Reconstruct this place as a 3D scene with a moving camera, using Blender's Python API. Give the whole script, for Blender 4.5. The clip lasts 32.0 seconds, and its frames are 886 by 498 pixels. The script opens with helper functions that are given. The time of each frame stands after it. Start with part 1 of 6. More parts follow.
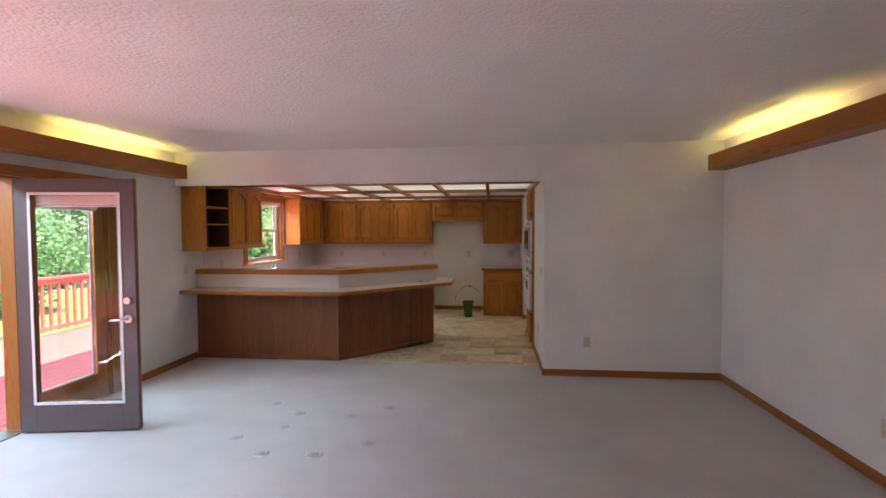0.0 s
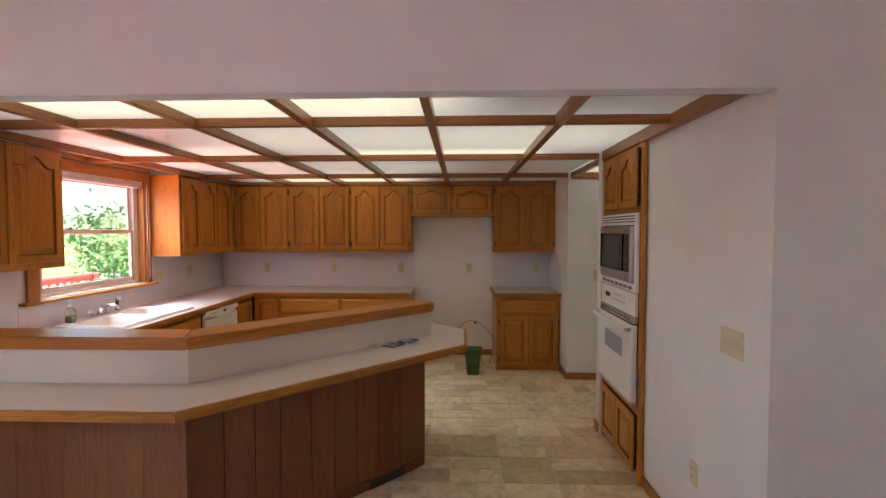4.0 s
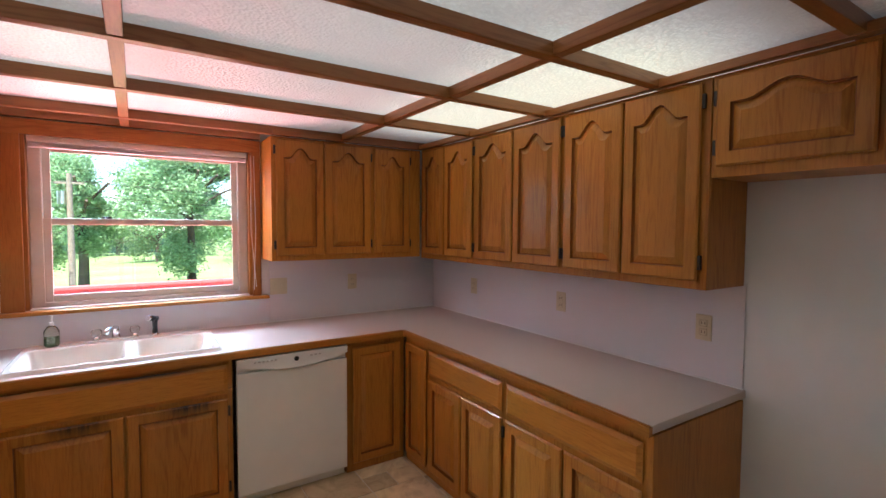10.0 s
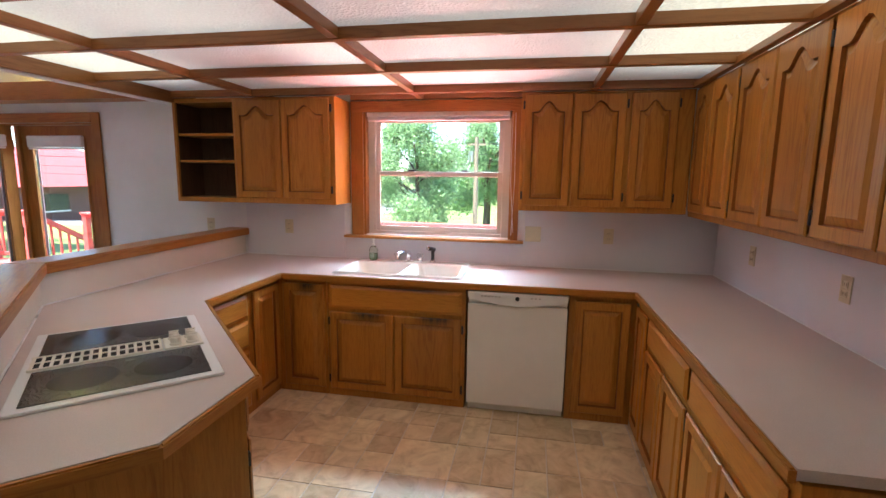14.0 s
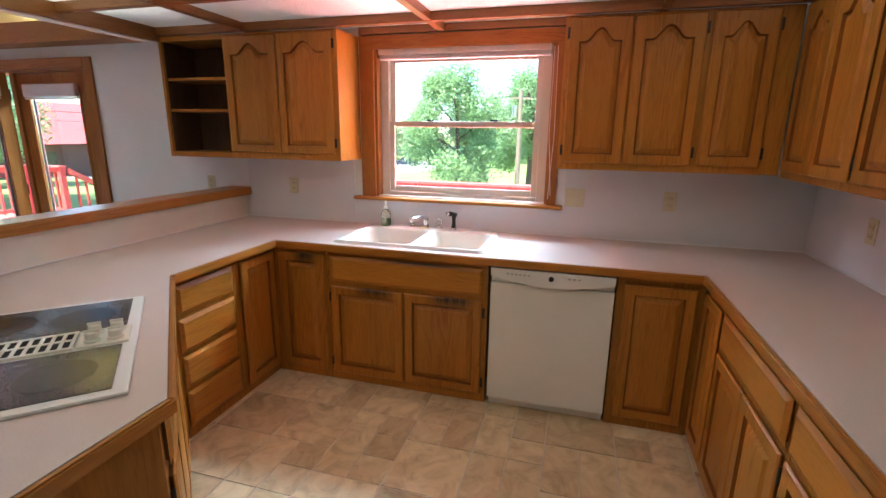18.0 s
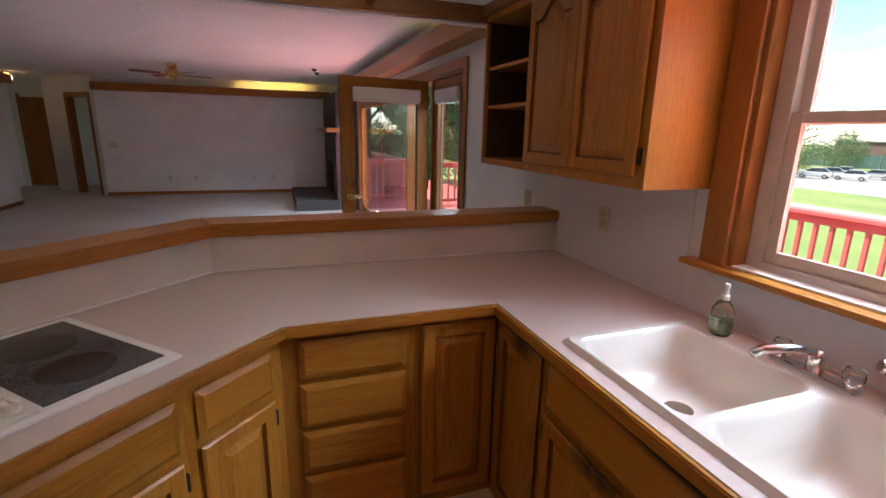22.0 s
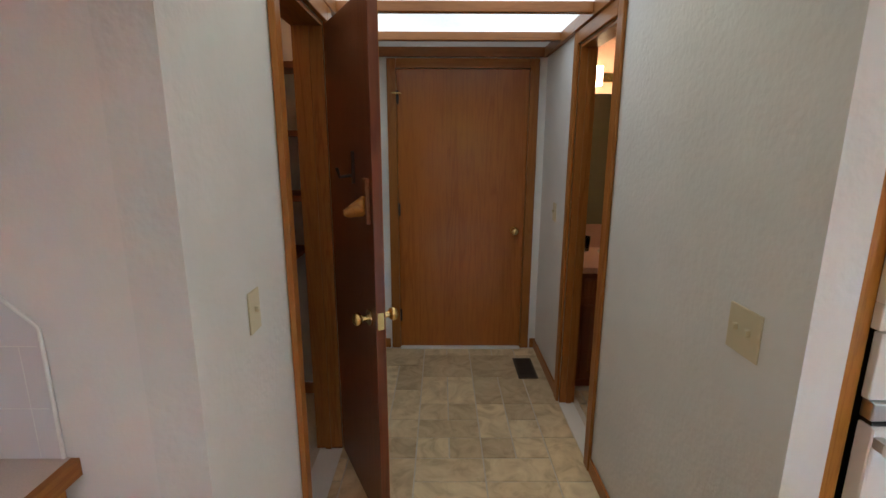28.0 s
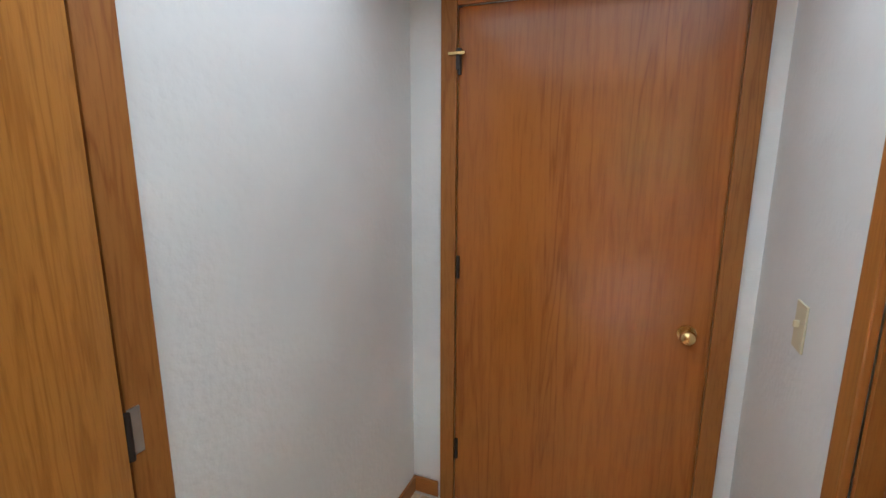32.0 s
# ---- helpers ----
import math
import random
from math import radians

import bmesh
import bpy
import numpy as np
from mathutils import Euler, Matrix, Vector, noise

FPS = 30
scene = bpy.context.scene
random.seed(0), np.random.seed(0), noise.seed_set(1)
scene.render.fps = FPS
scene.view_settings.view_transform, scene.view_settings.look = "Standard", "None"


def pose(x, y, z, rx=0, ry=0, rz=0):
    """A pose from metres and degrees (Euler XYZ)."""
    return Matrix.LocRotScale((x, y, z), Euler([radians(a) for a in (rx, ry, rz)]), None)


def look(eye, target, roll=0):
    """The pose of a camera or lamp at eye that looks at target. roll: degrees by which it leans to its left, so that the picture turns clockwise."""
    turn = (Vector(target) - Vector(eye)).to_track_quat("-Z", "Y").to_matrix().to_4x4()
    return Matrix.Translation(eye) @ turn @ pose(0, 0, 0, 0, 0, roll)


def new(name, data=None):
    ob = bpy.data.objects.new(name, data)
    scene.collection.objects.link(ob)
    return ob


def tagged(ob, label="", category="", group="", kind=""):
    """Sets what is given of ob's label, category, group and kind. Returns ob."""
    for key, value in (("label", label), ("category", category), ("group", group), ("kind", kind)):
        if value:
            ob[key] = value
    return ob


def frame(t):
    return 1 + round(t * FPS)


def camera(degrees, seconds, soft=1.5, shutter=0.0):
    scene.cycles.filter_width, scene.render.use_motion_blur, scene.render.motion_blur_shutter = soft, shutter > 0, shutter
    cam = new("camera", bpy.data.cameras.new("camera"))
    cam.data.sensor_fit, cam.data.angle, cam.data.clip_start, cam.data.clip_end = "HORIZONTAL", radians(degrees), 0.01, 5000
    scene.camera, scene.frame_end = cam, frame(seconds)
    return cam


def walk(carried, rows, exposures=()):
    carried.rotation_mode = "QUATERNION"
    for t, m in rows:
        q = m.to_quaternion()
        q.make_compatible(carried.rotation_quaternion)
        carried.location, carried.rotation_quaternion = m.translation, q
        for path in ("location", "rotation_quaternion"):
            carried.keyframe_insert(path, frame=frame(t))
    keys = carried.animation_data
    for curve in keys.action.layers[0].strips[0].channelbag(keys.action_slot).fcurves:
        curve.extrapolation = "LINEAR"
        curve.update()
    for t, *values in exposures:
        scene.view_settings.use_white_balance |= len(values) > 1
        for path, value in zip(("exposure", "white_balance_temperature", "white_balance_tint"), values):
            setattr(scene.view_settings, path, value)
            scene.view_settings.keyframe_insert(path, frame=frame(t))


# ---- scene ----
cam = camera(86.4, 32.0)
ROWS = [
    (0.0, 0.040, 0.187, 1.539, 6.03, -2.18, 0.20),
    (0.5, -0.058, 0.629, 1.548, 5.40, -2.09, 0.16),
    (1.0, -0.172, 1.050, 1.556, 4.65, -2.11, 0.18),
    (1.5, -0.248, 1.470, 1.557, 3.80, -2.39, 0.21),
    (2.0, -0.317, 1.891, 1.565, 2.99, -2.27, 0.12),
    (2.5, -0.415, 2.291, 1.563, 2.68, -2.34, 0.22),
    (3.0, -0.466, 2.682, 1.560, 2.39, -2.54, 0.11),
    (3.5, -0.495, 3.093, 1.563, 2.08, -2.40, -0.15),
    (4.0, -0.543, 3.512, 1.563, 2.03, -2.28, 0.05),
    (4.5, -0.540, 3.897, 1.563, 1.85, -2.22, 0.22),
    (6.5, -0.304, 5.175, 1.609, 9.65, -1.88, 0.10),
    (7.0, -0.217, 5.508, 1.560, 14.65, -1.14, 0.23),
    (7.5, -0.177, 5.805, 1.587, 19.91, -1.48, 0.11),
    (8.0, -0.120, 6.133, 1.591, 26.64, -1.80, -0.01),
    (8.5, -0.130, 6.454, 1.568, 33.62, -1.82, -0.15),
    (9.0, -0.127, 6.747, 1.553, 41.00, -2.03, -0.24),
    (9.5, -0.104, 7.024, 1.552, 48.89, -2.16, -0.32),
    (10.0, -0.173, 7.273, 1.541, 56.88, -2.80, -0.31),
    (10.5, -0.234, 7.492, 1.550, 64.65, -2.85, -0.34),
    (11.0, -0.270, 7.666, 1.548, 72.05, -3.03, -0.52),
    (11.5, -0.237, 7.771, 1.543, 79.44, -3.24, -0.81),
    (12.0, -0.157, 7.830, 1.526, 85.76, -4.16, -0.86),
    (12.5, -0.053, 7.886, 1.534, 90.97, -4.88, -0.97),
    (13.0, 0.017, 7.959, 1.534, 95.13, -6.00, -0.84),
    (13.5, 0.054, 8.045, 1.530, 98.32, -7.46, -0.78),
    (14.0, 0.058, 8.100, 1.532, 100.87, -8.68, -0.77),
    (14.5, 0.053, 8.110, 1.538, 102.79, -9.82, -0.87),
    (15.0, 0.053, 8.113, 1.528, 103.87, -10.73, -0.57),
    (15.5, 0.053, 8.116, 1.523, 104.62, -11.46, -0.64),
    (17.5, -0.241, 8.076, 1.496, 105.92, -13.51, -0.64),
    (18.0, -0.498, 8.121, 1.495, 106.03, -13.77, -0.71),
    (18.5, -0.794, 8.100, 1.489, 106.74, -14.04, -0.68),
    (19.0, -1.091, 8.087, 1.490, 108.32, -14.10, -0.69),
    (19.5, -1.405, 8.088, 1.482, 111.19, -14.28, -0.68),
    (20.0, -1.648, 8.044, 1.483, 116.05, -14.57, -0.78),
    (20.5, -1.836, 7.968, 1.491, 123.68, -14.54, -0.86),
    (21.0, -1.968, 7.918, 1.501, 134.61, -14.22, -0.91),
    (21.5, -2.072, 7.886, 1.500, 147.72, -14.11, -0.88),
    (22.0, -2.113, 7.915, 1.494, 160.84, -14.10, -1.23),
    (22.5, -2.132, 7.990, 1.516, 173.86, -13.53, -1.18),
    (23.0, -2.153, 8.015, 1.520, 187.07, -13.64, -0.85),
    (23.5, -2.176, 8.056, 1.515, 200.17, -13.60, -0.94),
    (24.0, -2.139, 8.094, 1.512, 211.87, -13.61, -0.89),
    (24.5, -2.016, 8.130, 1.520, 221.73, -13.54, -0.64),
    (25.0, -1.796, 8.158, 1.521, 229.46, -13.28, -0.52),
    (25.5, -1.569, 8.158, 1.502, 235.95, -13.32, -0.41),
    (27.5, -0.575, 8.006, 1.520, 262.62, -13.09, -0.40),
    (28.0, -0.327, 7.934, 1.530, 269.84, -12.62, -0.14),
    (28.5, -0.110, 7.928, 1.527, 277.06, -12.32, -0.09),
    (29.0, 0.124, 7.920, 1.535, 282.75, -11.94, 0.02),
    (29.5, 0.335, 7.907, 1.533, 287.12, -11.74, 0.01),
    (30.0, 0.546, 7.890, 1.526, 290.61, -11.44, 0.05),
    (30.5, 0.771, 7.891, 1.515, 293.50, -11.40, 0.06),
    (31.0, 0.963, 7.884, 1.512, 294.10, -11.23, -0.01),
    (31.5, 1.137, 7.780, 1.506, 294.11, -11.36, -0.13),
    (32.0, 1.331, 7.607, 1.503, 292.07, -11.31, -0.19),
]
walk(cam, [(t, pose(x, y, z, 90 + pitch, roll, yaw)) for t, x, y, z, yaw, pitch, roll in ROWS], exposures=[
    (0.0, 2.65, 6600, 7), (1.0, 2.65, 6700, 7), (3.0, 2.75, 6500, 5), (4.0, 2.8, 6800, 7), (7.0, 2.5, 6300, 6), (9.0, 2.55, 5900, 6), (11.0, 2.85, 5900, 6), (13.0, 2.75, 6000, 5), (15.0, 3.0, 6200, 6), (19.2, 2.7, 6100, 1), (20.4, 1.65, 6000, 1),
    (21.2, 1.55, 6100, 4), (22.0, 1.9, 6800, 11), (22.7, 3.05, 7000, 12), (24.0, 3.05, 6400, 6), (25.0, 2.95, 6000, 4), (27.5, 3.5, 6000, 2), (29.0, 3.55, 5800, 1), (30.0, 3.8, 5800, 1), (31.0, 4.55, 5600, 3), (32.0, 4.7, 5450, 3)])

# ---- world, sun, daylight ----
world = bpy.data.worlds.new("sky")
scene.world = world
world.use_nodes = True
wn = world.node_tree.nodes
wl = world.node_tree.links
sky = wn.new("ShaderNodeTexSky")
sky.sky_type = "NISHITA"
sky.sun_disc = False
sky.air_density, sky.dust_density, sky.ozone_density = 1.0, 0.0, 6.0
SUN_ELEV, SUN_AZ = radians(66), radians(118)
sky.sun_elevation, sky.sun_rotation = SUN_ELEV, SUN_AZ
wn["Background"].inputs["Strength"].default_value = 0.10
sky_at = wn.new("ShaderNodeTexCoord")
drift = wn.new("ShaderNodeMapping")
drift.inputs["Scale"].default_value = (1.6, 1.6, 9.0)
wl.new(sky_at.outputs["Generated"], drift.inputs["Vector"])
wisp = wn.new("ShaderNodeTexNoise")
wisp.inputs["Scale"].default_value, wisp.inputs["Detail"].default_value, wisp.inputs["Distortion"].default_value = 1.7, 6.0, 0.8
wl.new(drift.outputs[0], wisp.inputs["Vector"])
veil = wn.new("ShaderNodeMapRange")
veil.inputs["From Min"].default_value, veil.inputs["From Max"].default_value, veil.inputs["To Max"].default_value = 0.48, 0.75, 0.55
wl.new(wisp.outputs["Fac"], veil.inputs["Value"])
cirrus = wn.new("ShaderNodeMix")
cirrus.data_type = "RGBA"
cirrus.inputs[7].default_value = (5.2, 5.4, 5.6, 1.0)
wl.new(veil.outputs["Result"], cirrus.inputs[0])
wl.new(sky.outputs["Color"], cirrus.inputs[6])
wl.new(cirrus.outputs[2], wn["Background"].inputs["Color"])
sun = new("sun", bpy.data.lights.new("sun", "SUN"))
sun.data.energy, sun.data.angle, sun.data.color = 3.6, radians(0.55), (1.0, 0.95, 0.86)
sun_dir = Vector((math.sin(SUN_AZ) * math.cos(SUN_ELEV), math.cos(SUN_AZ) * math.cos(SUN_ELEV), math.sin(SUN_ELEV)))
sun.matrix_world = look(sun_dir * 30, (0, 0, 0))


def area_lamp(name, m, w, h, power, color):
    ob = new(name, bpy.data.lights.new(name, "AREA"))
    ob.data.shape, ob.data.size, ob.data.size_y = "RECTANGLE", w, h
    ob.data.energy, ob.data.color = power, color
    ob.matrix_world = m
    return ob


# added fill lamps at the openings of the west wall, in place of sky light under the eaves and light thrown up by the
# sunlit red deck
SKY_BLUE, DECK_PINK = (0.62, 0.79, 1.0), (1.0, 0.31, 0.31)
area_lamp("window_skylight", look((-5.0, 7.35, 2.85), (-3.0, 7.35, 1.0)), 1.7, 0.5, 37, SKY_BLUE)
area_lamp("window_deck_light", look((-4.10, 7.35, 0.75), (-2.8, 7.35, 2.3)), 1.2, 0.5, 11, DECK_PINK)
area_lamp("door_skylight", look((-5.2, 1.75, 2.80), (-2.2, 1.75, 0.9)), 4.8, 0.6, 52, SKY_BLUE)
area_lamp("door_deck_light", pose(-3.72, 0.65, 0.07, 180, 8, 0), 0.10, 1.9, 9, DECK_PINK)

# ---- materials ----


def shader(name, rough=0.6, metal=0.0, color=(0.8, 0.8, 0.8)):
    m = bpy.data.materials.new(name)
    m.use_nodes = True
    b = m.node_tree.nodes["Principled BSDF"]
    b.inputs["Base Color"].default_value = (*color, 1)
    b.inputs["Roughness"].default_value = rough
    b.inputs["Metallic"].default_value = metal
    return m, m.node_tree.nodes, m.node_tree.links, b


def coords(n, l, scale, loc=(0, 0, 0), space="Object"):
    tc = n.new("ShaderNodeTexCoord")
    mp = n.new("ShaderNodeMapping")
    mp.inputs["Scale"].default_value = scale
    mp.inputs["Location"].default_value = loc
    l.new(tc.outputs[space], mp.inputs["Vector"])
    return mp


def noise_tex(n, l, vec, scale, detail=3.0, rough=0.55, dist=0.0):
    t = n.new("ShaderNodeTexNoise")
    t.inputs["Scale"].default_value = scale
    t.inputs["Detail"].default_value = detail
    t.inputs["Roughness"].default_value = rough
    t.inputs["Distortion"].default_value = dist
    l.new(vec, t.inputs["Vector"])
    return t


def ramp(n, l, fac, stops):
    r = n.new("ShaderNodeValToRGB")
    e = r.color_ramp.elements
    while len(e) < len(stops):
        e.new(0.5)
    for k, (p, c) in zip(e, stops):
        k.position, k.color = p, (*c, 1)
    l.new(fac, r.inputs["Fac"])
    return r


def mix(n, l, kind, fac, a, b):
    x = n.new("ShaderNodeMix")
    x.data_type, x.blend_type = "RGBA", kind
    for sock, v in ((x.inputs[0], fac), (x.inputs[6], a), (x.inputs[7], b)):
        if hasattr(v, "is_linked"):
            l.new(v, sock)
        else:
            sock.default_value = v if isinstance(v, (int, float)) else (*v, 1)
    return x.outputs[2]


def bump(n, l, b, height, strength, distance):
    x = n.new("ShaderNodeBump")
    x.inputs["Strength"].default_value = strength
    x.inputs["Distance"].default_value = distance
    l.new(height, x.inputs["Height"])
    l.new(x.outputs["Normal"], b.inputs["Normal"])


def paint(name, color, rough=0.7, grain=90.0, strength=0.25, distance=0.002, mottle=0.06):
    """Rolled wall paint with an orange-peel grain and faint large marks."""
    m, n, l, b = shader(name, rough)
    mp = coords(n, l, (1, 1, 1))
    big = noise_tex(n, l, mp.outputs[0], 1.3, 4.0, 0.6)
    dark = tuple(c * (1 - 2 * mottle) for c in color)
    c = ramp(n, l, big.outputs["Fac"], [(0.3, dark), (0.65, color)])
    l.new(c.outputs["Color"], b.inputs["Base Color"])
    fine = noise_tex(n, l, mp.outputs[0], grain, 2.0, 0.5)
    bump(n, l, b, fine.outputs["Fac"], strength, distance)
    return m


def oak(name, scale, light, dark, rough=0.38, coat=0.2, vary=0.2, grime=0.0):
    """Stained oak with the grain along the axis of the smallest scale."""
    m, n, l, b = shader(name, rough)
    oi = n.new("ShaderNodeObjectInfo")
    mp = coords(n, l, scale)
    off = n.new("ShaderNodeVectorMath")
    off.operation = "ADD"
    sc = n.new("ShaderNodeVectorMath")
    sc.operation = "SCALE"
    sc.inputs[0].default_value = (37.0, 19.0, 23.0)
    l.new(oi.outputs["Random"], sc.inputs["Scale"])
    l.new(mp.outputs[0], off.inputs[0])
    l.new(sc.outputs[0], off.inputs[1])
    vec = off.outputs[0]
    figure = noise_tex(n, l, vec, 1.1, 3.0, 0.5, 0.4)
    lines = n.new("ShaderNodeMath")
    lines.operation = "PINGPONG"
    mul = n.new("ShaderNodeMath")
    mul.operation = "MULTIPLY"
    mul.inputs[1].default_value = 7.0
    l.new(figure.outputs["Fac"], mul.inputs[0])
    l.new(mul.outputs[0], lines.inputs[0])
    lines.inputs[1].default_value = 0.5
    pores = noise_tex(n, l, vec, 11.0, 3.0, 0.7)
    broad = noise_tex(n, l, vec, 0.42, 1.0)
    shown = ramp(n, l, broad.outputs["Fac"], [(0.42, (0.22, 0.22, 0.22)), (0.60, (1, 1, 1))])
    c1 = ramp(n, l, lines.outputs[0], [(0.03, tuple(c * k for c, k in zip(light, (0.78, 0.70, 0.58)))), (0.20, tuple(c * k for c, k in zip(light, (0.95, 0.94, 0.92)))), (0.45, light)])
    c2 = ramp(n, l, pores.outputs["Fac"], [(0.36, dark), (0.52, (1, 1, 1))])
    col = mix(n, l, "MIX", shown.outputs["Color"], light, c1.outputs["Color"])
    col = mix(n, l, "MULTIPLY", 0.26, col, c2.outputs["Color"])
    tone = noise_tex(n, l, vec, 0.35, 2.0)
    c3 = ramp(n, l, tone.outputs["Fac"], [(0.3, (0.82, 0.79, 0.74)), (0.7, (1.10, 1.08, 1.05))])
    col = mix(n, l, "MULTIPLY", 0.8, col, c3.outputs["Color"])
    c4 = ramp(n, l, oi.outputs["Random"], [(0.0, (1 - vary,) * 3), (1.0, (1.0,) * 3)])
    col = mix(n, l, "MULTIPLY", 1.0, col, c4.outputs["Color"])
    if grime:
        g = n.new("ShaderNodeTexCoord")
        sep = n.new("ShaderNodeSeparateXYZ")
        l.new(g.outputs["Generated"], sep.inputs[0])
        up = ramp(n, l, sep.outputs["Z"], [(0.86, (0, 0, 0)), (0.975, (1, 1, 1))])
        mid = ramp(n, l, sep.outputs["X"], [(0.25, (0, 0, 0)), (0.5, (1, 1, 1)), (0.75, (1, 1, 1)), (0.95, (0, 0, 0))])
        smear = noise_tex(n, l, vec, 3.0, 3.0)
        sm = ramp(n, l, smear.outputs["Fac"], [(0.35, (0.3, 0.3, 0.3)), (0.6, (1, 1, 1))])
        k = mix(n, l, "MULTIPLY", 1.0, up.outputs["Color"], mid.outputs["Color"])
        k = mix(n, l, "MULTIPLY", grime, k, sm.outputs["Color"])
        col = mix(n, l, "MIX", k, col, (0.035, 0.018, 0.008))
    l.new(col, b.inputs["Base Color"])
    b.inputs["Coat Weight"].default_value = coat
    b.inputs["Coat Roughness"].default_value = 0.16
    b.inputs["Specular IOR Level"].default_value = 0.3
    bump(n, l, b, pores.outputs["Fac"], 0.2, 0.0015)
    return m


OAK_L, OAK_D = (0.53, 0.225, 0.033), (0.46, 0.32, 0.20)
M_oak = oak("oak_upright", (14, 14, 1.1), OAK_L, OAK_D)
M_oak_x = oak("oak_lengthwise", (1.1, 14, 14), OAK_L, OAK_D)
M_oak_y = oak("oak_crosswise", (14, 1.1, 14), OAK_L, OAK_D)
# dark oak for stain in panel grooves and for shade under door edges
M_groove = oak("stain_and_shade_groove", (14, 14, 1.1), (0.28, 0.100, 0.016), OAK_D, 0.5, 0.1, 0.1)
M_oak_worn = oak("oak_upright_handled", (14, 14, 1.1), OAK_L, OAK_D, grime=0.6)
M_oak_x_worn = oak("oak_lengthwise_handled", (1.1, 14, 14), OAK_L, OAK_D, grime=0.5)
M_ledge = oak("oak_honey", (1.1, 14, 14), (0.45, 0.19, 0.032), OAK_D, 0.36, 0.15, 0.05)
# lighter oak for the pantry door's lit side
M_ledge_upright = oak("oak_honey_lit_side", (14, 14, 1.1), (0.47, 0.205, 0.036), OAK_D, 0.34, 0.2, 0.05)
M_beam_x = oak("oak_beam_lengthwise", (1.1, 14, 14), (0.37, 0.155, 0.045), OAK_D, 0.36, 0.25, 0.15)
M_beam_y = oak("oak_beam_crosswise", (14, 1.1, 14), (0.37, 0.155, 0.045), OAK_D, 0.36, 0.25, 0.15)
M_panel = oak("oak_plank", (12, 12, 0.9), (0.24, 0.088, 0.030), OAK_D, 0.42, 0.15, 0.16)
M_door = oak("oak_door", (9, 9, 0.55), (0.39, 0.135, 0.022), OAK_D, 0.28, 0.4, 0.05)
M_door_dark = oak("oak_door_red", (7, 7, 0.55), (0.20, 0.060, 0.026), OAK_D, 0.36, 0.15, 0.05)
M_trim = oak("oak_trim", (14, 14, 1.1), (0.39, 0.158, 0.034), OAK_D, 0.4, 0.1, 0.12)
M_trim_x = oak("oak_trim_lengthwise", (1.1, 14, 14), (0.39, 0.158, 0.034), OAK_D, 0.4, 0.1, 0.12)
M_trim_y = oak("oak_trim_crosswise", (14, 1.1, 14), (0.39, 0.158, 0.034), OAK_D, 0.4, 0.1, 0.12)
M_shelf = oak("shelf_wood", (1.1, 14, 14), (0.24, 0.085, 0.036), OAK_D, 0.45, 0.05, 0.2)
# oak darkened so that the shade inside cabinets is in the colour
M_inside = oak("cabinet_inside_shaded", (14, 14, 1.1), (0.085, 0.045, 0.022), OAK_D, 0.6, 0.0, 0.1)
M_wall = paint("wall_paint", (0.83, 0.825, 0.80))
M_wall_hall = paint("hall_paint", (0.79, 0.79, 0.765), 0.7, 45.0, 0.6, 0.004)
M_wall_pink = paint("salmon_paint", (0.74, 0.45, 0.36))
# dark olive, matched only to what the bathroom mirror reflects
M_wall_olive = paint("olive_brown_wall", (0.16, 0.14, 0.085))
M_ceiling = paint("textured_ceiling", (0.82, 0.80, 0.78), 0.85, 46.0, 0.9, 0.012, 0.03)
M_half = paint("cream_half_wall_paint", (0.76, 0.72, 0.63))
M_slot = shader("grey_slot", 0.6, 0, (0.20, 0.20, 0.19))[0]
M_splash = paint("backsplash_laminate", (0.74, 0.72, 0.74), 0.4, 160.0, 0.04, 0.001, 0.02)


def carpet():
    m, n, l, b = shader("cream_carpet", 0.95)
    mp = coords(n, l, (1, 1, 1))
    big = noise_tex(n, l, mp.outputs[0], 0.9, 5.0, 0.62)
    fine = noise_tex(n, l, mp.outputs[0], 240.0, 2.0, 0.6)
    c = ramp(n, l, big.outputs["Fac"], [(0.3, (0.53, 0.515, 0.49)), (0.62, (0.63, 0.62, 0.605))])
    f = ramp(n, l, fine.outputs["Fac"], [(0.3, (0.80, 0.80, 0.80)), (0.65, (1.0, 1.0, 1.0))])
    l.new(mix(n, l, "MULTIPLY", 1.0, c.outputs["Color"], f.outputs["Color"]), b.inputs["Base Color"])
    bump(n, l, b, fine.outputs["Fac"], 0.7, 0.006)
    return m


def speckled(name, color, rough, scale, amount):
    m, n, l, b = shader(name, rough)
    mp = coords(n, l, (1, 1, 1))
    fine = noise_tex(n, l, mp.outputs[0], scale, 2.0, 0.7)
    big = noise_tex(n, l, mp.outputs[0], 2.5, 3.0)
    lo = tuple(c * (1 - amount) for c in color)
    c = ramp(n, l, fine.outputs["Fac"], [(0.35, lo), (0.6, color)])
    r = ramp(n, l, big.outputs["Fac"], [(0.3, (0.94, 0.94, 0.94)), (0.7, (1.0, 1.0, 1.0))])
    l.new(mix(n, l, "MULTIPLY", 1.0, c.outputs["Color"], r.outputs["Color"]), b.inputs["Base Color"])
    rr = n.new("ShaderNodeMapRange")
    rr.inputs["To Min"].default_value, rr.inputs["To Max"].default_value = rough * 0.85, rough * 1.25
    l.new(big.outputs["Fac"], rr.inputs["Value"])
    l.new(rr.outputs["Result"], b.inputs["Roughness"])
    return m


